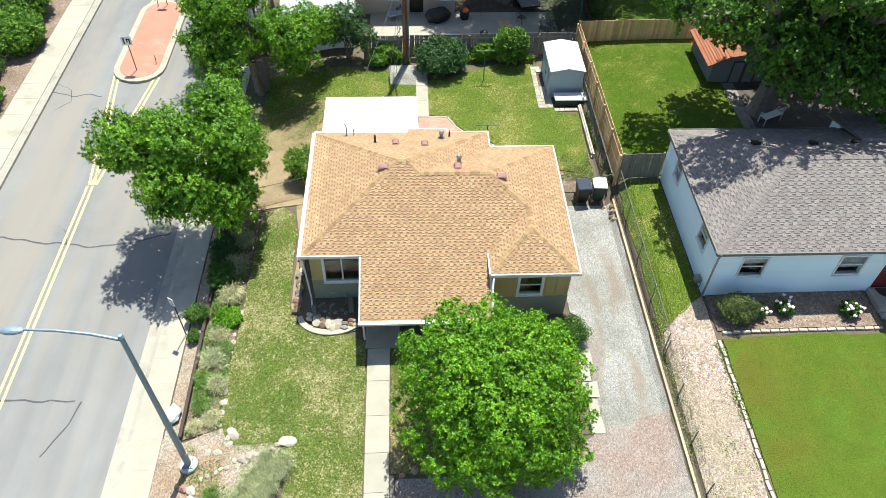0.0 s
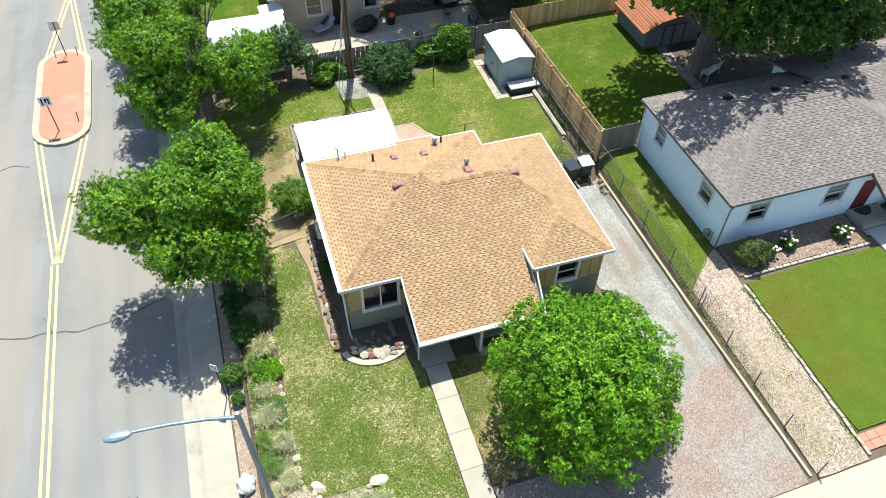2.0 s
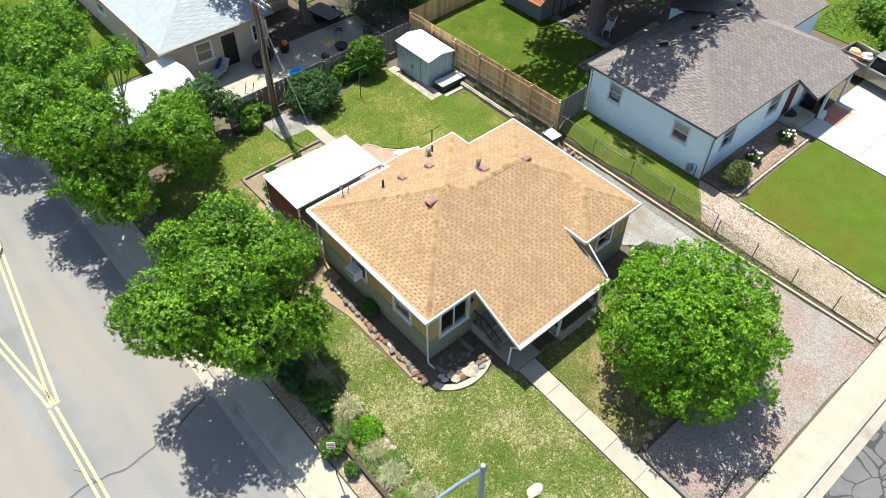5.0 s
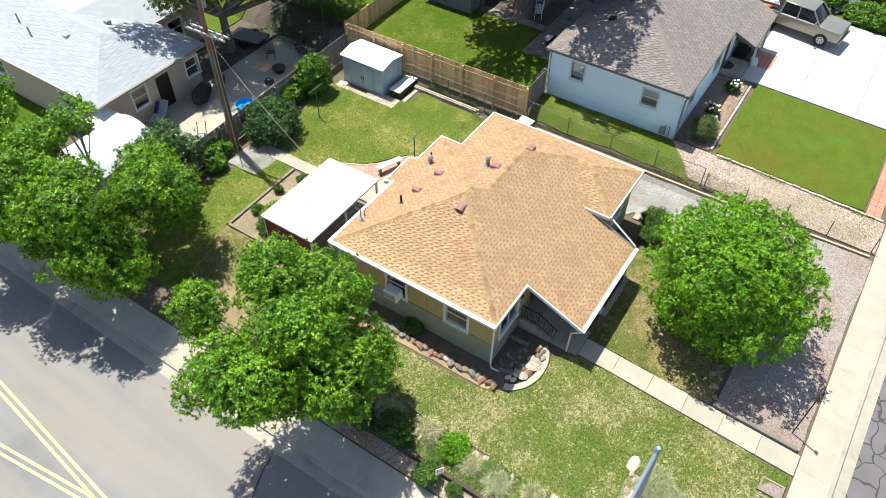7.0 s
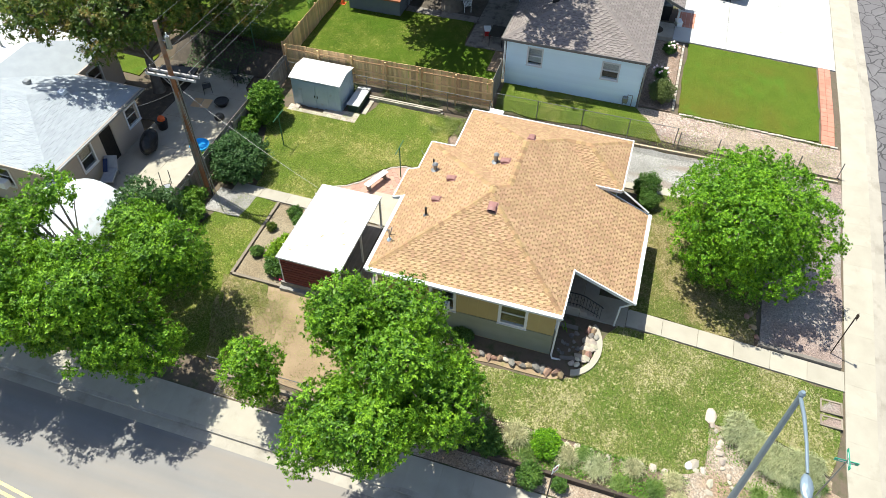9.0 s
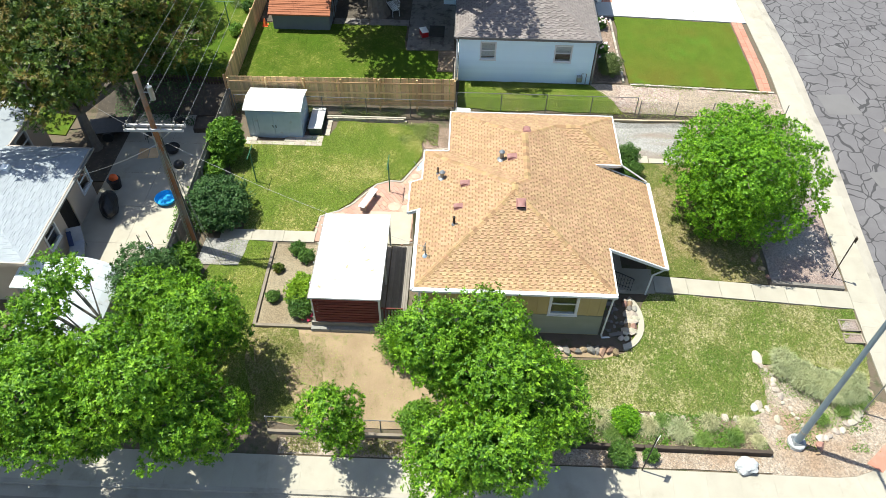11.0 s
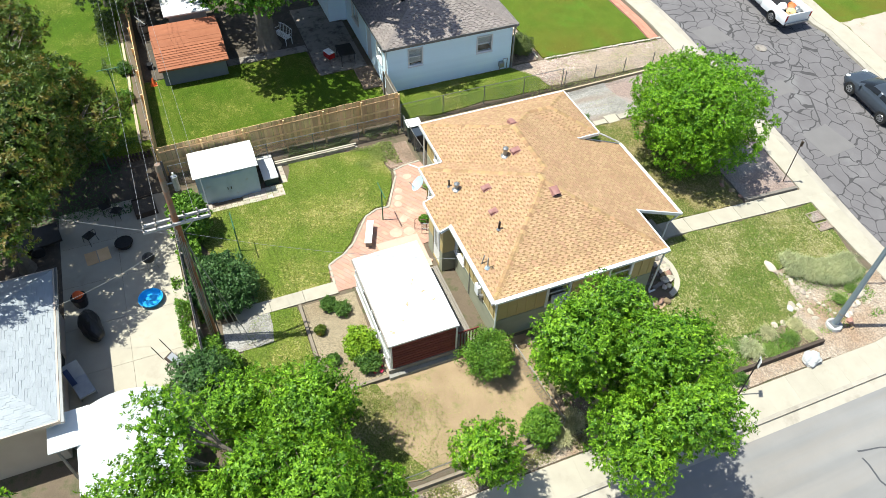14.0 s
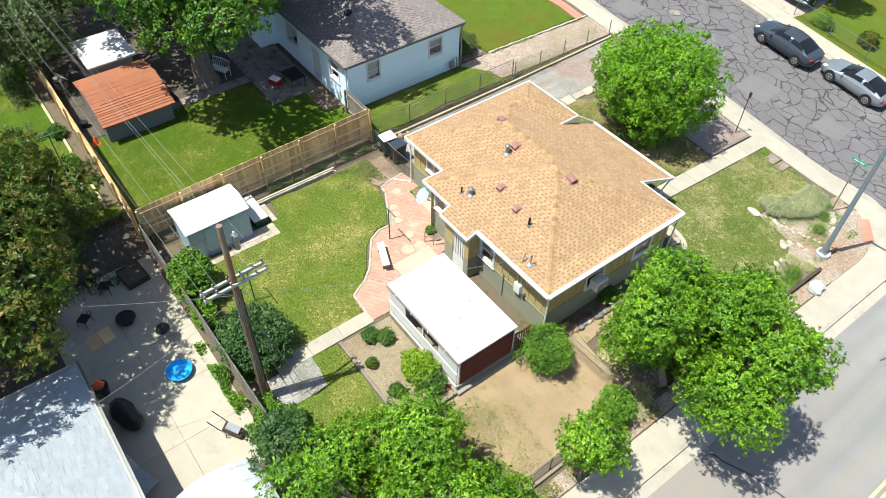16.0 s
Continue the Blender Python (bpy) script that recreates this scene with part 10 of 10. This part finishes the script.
def wheels(t, xs, hw, r, rim_r):
    for x in xs:
        for s in (-1, 1):
            w = part("wheel", tb([(x, s * (hw - 0.2), r), (x, s * (hw + 0.0), r)], r, 20), M["tyre"], t)
            part("rim", tb([(x, s * (hw - 0.02), r), (x, s * (hw + 0.012), r)], [rim_r, rim_r * 0.9], 16), M["rim"], w)
            for k in range(5):
                a = 2 * math.pi * k / 5
                part("spoke_gap", tb([(x + 0.55 * rim_r * math.cos(a), s * (hw + 0.008), r + 0.55 * rim_r * math.sin(a)), (x + 0.55 * rim_r * math.cos(a), s * (hw + 0.016), r + 0.55 * rim_r * math.sin(a))], rim_r * 0.2, 6), M["black"], w)


def car(label, at, turn, L, W, H, paint_, cabin, group=""):
    """A saloon: one smooth skin over stations along its length, its windows panes of their own; the nose points along +x."""
    t = thing("car", label, "car", at, turn, group)
    h, hw = L / 2, W / 2
    r0, r1, f0, f1 = cabin
    deck, hood, nose = 0.72 * H, 0.70 * H, 0.46 * H
    tops = [(-h, 0.52 * H), (-h + 0.05, 0.64 * H), (-h + 0.2, deck - 0.02), (r0, deck + 0.02), ((r0 + r1) / 2, 0.87 * H), (r1, 0.965 * H), ((r1 + f1) / 2, H), (f1, 0.965 * H), ((f0 + f1) / 2, 0.845 * H), (f0, hood), (h - 0.6, 0.62 * H), (h - 0.2, 0.55 * H), (h - 0.05, nose), (h, 0.38 * H)]
    belts = [(-h, 0.50 * H), (-h + 0.2, 0.66 * H), (r0, 0.68 * H), (f0, 0.64 * H), (h - 0.6, 0.58 * H), (h - 0.2, 0.51 * H), (h, 0.36 * H)]
    half = [(-h, 0.72), (-h + 0.08, 0.82), (-h + 0.3, 0.93), (-h + 0.8, 1.0), (h - 0.9, 1.0), (h - 0.35, 0.93), (h - 0.1, 0.80), (h, 0.66)]
    roofw = [(-h, 0.78), (r0, 0.80), ((r0 + r1) / 2, 0.72), (r1, 0.66), (f1, 0.66), ((f0 + f1) / 2, 0.73), (f0, 0.82), (h, 0.78)]

    def val(x, table):
        return float(np.interp(x, [q[0] for q in table], [q[1] for q in table]))

    xs_ = sorted({round(v, 3) for v in [*np.linspace(-h, h, 31), r0, r1, f0, f1, -h + 0.05, h - 0.05]})
    rings = []
    for x in xs_:
        zt, zb, w_ = val(x, tops), val(x, belts), hw * val(x, half)
        tw = hw * val(x, roofw) * val(x, half)
        z0 = 0.2 + 0.12 * max(0, (abs(x) - h + 0.5) / 0.5)
        zb = min(zb, zt - 0.03)
        side_ = [(w_ * 0.8, z0), (w_ * 0.96, z0 + 0.08), (w_, 0.5 * (z0 + zb)), (w_ * 0.985, zb - 0.06), (w_ * 0.93, zb)]
        side_ += [(w_ * 0.93 + (tw - w_ * 0.93) * f, zb + (zt - 0.05 - zb) * g) for f, g in ((0.3, 0.4), (0.62, 0.75), (0.9, 0.97))]
        side_ += [(tw * 0.78, zt - 0.012), (tw * 0.4, zt)]
        rings.append([(x, -y, z) for y, z in side_] + [(x, y, z) for y, z in side_[::-1]])
    skins = collections.defaultdict(bmesh.new)
    m = len(rings[0])
    for a, b in zip(rings, rings[1:]):
        xm = (a[0][0] + b[0][0]) / 2
        for k in range(m):
            kk = min(k, m - 2 - k)
            name = "body"
            if kk in (5, 6) and (r0 + 0.42 < xm < (r0 + f0) / 2 - 0.12 or (r0 + f0) / 2 - 0.02 < xm < f0 - 0.32):
                name = "side_window", k < m / 2, xm > (r0 + f0) / 2
            elif 7 <= kk <= 9 and f1 + 0.05 < xm < f0 - 0.02:
                name = "windscreen"
            elif 7 <= kk <= 9 and r0 + 0.02 < xm < r1 - 0.05:
                name = "rear_window"
            q = [a[k], a[(k + 1) % m], b[(k + 1) % m], b[k]]
            skins[name].faces.new([skins[name].verts.new(p) for p in q])
    skins["body"].faces.new([skins["body"].verts.new(p) for p in rings[0][::-1]])
    skins["body"].faces.new([skins["body"].verts.new(p) for p in rings[-1]])
    for name, bm in skins.items():
        bmesh.ops.remove_doubles(bm, verts=bm.verts, dist=1e-4)
        bmesh.ops.recalc_face_normals(bm, faces=bm.faces)
        ob = part(name if isinstance(name, str) else name[0], bm, paint_ if name == "body" else M["car_glass"], t, "" if name == "body" else "dark car glass")
        for p in ob.data.polygons:
            p.use_smooth = True
    for s_ in (-1, 1):
        part("headlight", lump(0.15, 5, 2, 0, (1.1, 1.0, 0.5)), M["light_clear"], t).matrix_basis = pose(h - 0.24, s_ * hw * 0.70, 0.50 * H, 0, 18, s_ * -25)
        part("tail_light", lump(0.14, 6, 2, 0, (0.6, 1.3, 0.7)), M["light_red"], t).matrix_basis = pose(-h + 0.12, s_ * hw * 0.70, 0.56 * H)
        part("mirror", lump(0.09, 7, 2, 0, (0.7, 1.1, 0.7)), paint_, t).matrix_basis = pose(f0 - 0.28, s_ * (hw + 0.04), 0.68 * H)
        for x in (-L * 0.285, L * 0.3):
            part("wheel_arch", tb([(x, s_ * (hw - 0.12), 0.35), (x, s_ * (hw + 0.004), 0.35)], 0.385, 20), M["black"], t)
    part("bumper", bx(h - 0.06, h + 0.01, -hw * 0.5, hw * 0.5, 0.3, 0.4, bevel=0.02), M["black"], t)
    part("number_plate", bx(-h - 0.015, -h + 0.01, -0.2, 0.2, 0.55, 0.67), M["white_plastic"], t)
    wheels(t, (-L * 0.285, L * 0.3), hw + 0.012, 0.335, 0.23)
    return t


def pickup(label, at, turn, L, W, H, paint_, cab, group="", cargo=False):
    """A pickup truck: cab with windows, open bed with walls, bonnet, lamps, wheels; nose along +x."""
    t = thing("pickup_truck", label, "truck", at, turn, group)
    h, hw = L / 2, W / 2
    z0, belt = 0.45, 1.18
    c0, c1 = cab
    secs = [ring(c0, hw, z0, belt), ring(c1 - 0.3, hw, z0, belt), ring(c1, hw, z0, belt - 0.02), ring(h - 0.35, hw * 0.98, z0, belt - 0.06, 0.93), ring(h - 0.04, hw * 0.96, z0 + 0.02, belt - 0.11, 0.93), ring(h, hw * 0.92, z0 + 0.05, belt - 0.18)]
    smooth(part("body", loft(secs), paint_, t))
    part("bed_floor", bx(-h, c0 - 0.02, -hw * 0.94, hw * 0.94, z0 + 0.05, 0.78), M["black"], t, "dark bed liner")
    for s in (-1, 1):
        smooth(part("bed_side", bx(-h, c0 - 0.03, s * hw - (0.09 if s > 0 else 0), s * hw + (0.09 if s < 0 else 0), z0, belt), paint_, t), 0.02)
    smooth(part("tailgate", bx(-h - 0.01, -h + 0.07, -hw * 0.9, hw * 0.9, z0 + 0.05, belt - 0.02), paint_, t), 0.02)
    bm = bmesh.new()
    g, tw = hw * 0.93, hw * 0.74
    lo = [bm.verts.new(p) for p in ((c0 + 0.02, -g, belt - 0.03), (c1 + 0.05, -g, belt - 0.05), (c1 + 0.05, g, belt - 0.05), (c0 + 0.02, g, belt - 0.03))]
    hi = [bm.verts.new(p) for p in ((c0 + 0.12, -tw, H - 0.06), (c1 - 0.6, -tw, H - 0.06), (c1 - 0.6, tw, H - 0.06), (c0 + 0.12, tw, H - 0.06))]
    bm.faces.new(lo[::-1])
    bm.faces.new(hi)
    for k in range(4):
        bm.faces.new((lo[k], lo[(k + 1) % 4], hi[(k + 1) % 4], hi[k]))
    smooth(part("cabin_glass", bm, M["car_glass"], t, "dark truck windows"), 0.05)
    smooth(part("roof", bx(c0 + 0.06, c1 - 0.55, -tw - 0.03, tw + 0.03, H - 0.07, H), paint_, t), 0.03)
    for s in (-1, 1):
        for xa, xb in ((c1 + 0.05, c1 - 0.58), (c0 + 0.04, c0 + 0.12), ((c0 + c1) / 2 - 0.1, (c0 + c1) / 2 - 0.15)):
            part("pillar", tb([(xa, s * g, belt - 0.03), (xb, s * tw, H - 0.04)], 0.05, 6), paint_, t)
        part("headlight", bx(h - 0.1, h + 0.01, s * hw * 0.72 - 0.16, s * hw * 0.72 + 0.16, 0.72, 0.9, bevel=0.02), M["light_clear"], t)
        part("tail_light", bx(-h - 0.02, -h + 0.03, s * (hw - 0.07) - 0.06, s * (hw - 0.07) + 0.06, 0.75, 1.1), M["light_red"], t)
        part("mirror", bx(c1 - 0.2, c1 - 0.1, s * (hw + 0.12) - 0.1, s * (hw + 0.12) + 0.1, belt, belt + 0.2, bevel=0.02), paint_, t)
    part("grille", bx(h - 0.02, h + 0.015, -hw * 0.5, hw * 0.5, 0.68, 0.92), M["dark_metal"], t)
    part("bumper", bx(h, h + 0.1, -hw * 0.92, hw * 0.92, 0.45, 0.62, bevel=0.03), M["steel"], t, "chrome bumper")
    part("bumper", bx(-h - 0.12, -h - 0.02, -hw * 0.9, hw * 0.9, 0.45, 0.6, bevel=0.03), M["steel"], t, "chrome bumper")
    wheels(t, (-L * 0.3, L * 0.33), hw, 0.39, 0.24)
    if cargo:
        for k, (x, y, s, mt) in enumerate(((-h + 0.5, 0.2, 0.28, "fence_wood"), (-h + 1.0, -0.3, 0.3, "orange"), (-h + 1.2, 0.35, 0.3, "white_plastic"), (-h + 0.6, -0.35, 0.25, "steel"))):
            part("cargo", lump(s, 190 + k, 2, 0.25, (1.1, 1, 0.8)), M[mt], t).matrix_basis = pose(x, y, 0.95)
    return t


def ground_turn(x0, x1, y):
    return math.degrees(math.atan2(gz(x1, y) - gz(x0, y), x1 - x0))


for lab, x, y, fn in (("slate blue saloon car parked at the far kerb", 3.3, 0.62, "dark"), ("silver coupe parked behind the blue saloon", -1.35, -0.1, "silver")):
    z = gz(x, y) - 0.148
    if fn == "dark":
        c = car(lab, (x, y, z), 0, 4.45, 1.76, 1.42, M["car_dark"], (-1.72, -0.85, 1.12, 0.25), "cars parked in the side street")
    else:
        c = car(lab, (x, y, z), 0, 4.35, 1.74, 1.30, M["car_silver"], (-1.85, -0.7, 0.98, 0.1), "cars parked in the side street")
    c.matrix_basis = pose(x, y, z + 0.02, 0, -ground_turn(x - 1.3, x + 1.3, y), 0)
c = pickup("white pickup truck with a loaded bed parked at the far kerb", (13.6, 0.7, 0), 0, 5.9, 1.98, 1.9, M["car_white"], (-0.6, 1.75), "cars parked in the side street", True)
c.matrix_basis = pose(13.6, 0.7, gz(13.6, 0.7) - 0.13, 0, -ground_turn(11.6, 15.6, 0.7), 0)
c = pickup("pewter pickup truck with a loaded bed on the white drive", (27.1, 17.7, 0), -90, 5.7, 1.95, 1.85, M["car_tan"], (-0.9, 1.5), "", True)
c.matrix_basis = pose(26.45, 17.7, gz(26.45, 17.7) + 0.045, 0, 0, -97)
c = pickup("dark blue pickup truck on the gravel drive across the street", (6.9, -6.2, 0), 90, 5.2, 1.85, 1.75, M["car_blue"], (-0.9, 1.4))
c.matrix_basis = pose(5.9, -6.35, gz(5.9, -6.35) + 0.02, 0, 0, 92)

# ---- roof shingles of the yellow house ----
west = ALL_TABS[1]
n_single = min(300, len(west))
for v, f in west[:n_single]:
    raw_part("shingle", v, f, M["shingle"], roof)
rest = west[n_single:] + [t for i, ts in enumerate(ALL_TABS) if i != 1 for t in ts]
V, Fs = join_tabs(rest)
tagged(raw_part("shingle_field", V, Fs, M["shingle"], roof, "overlapping tan three-tab shingles"), kind="stuff")
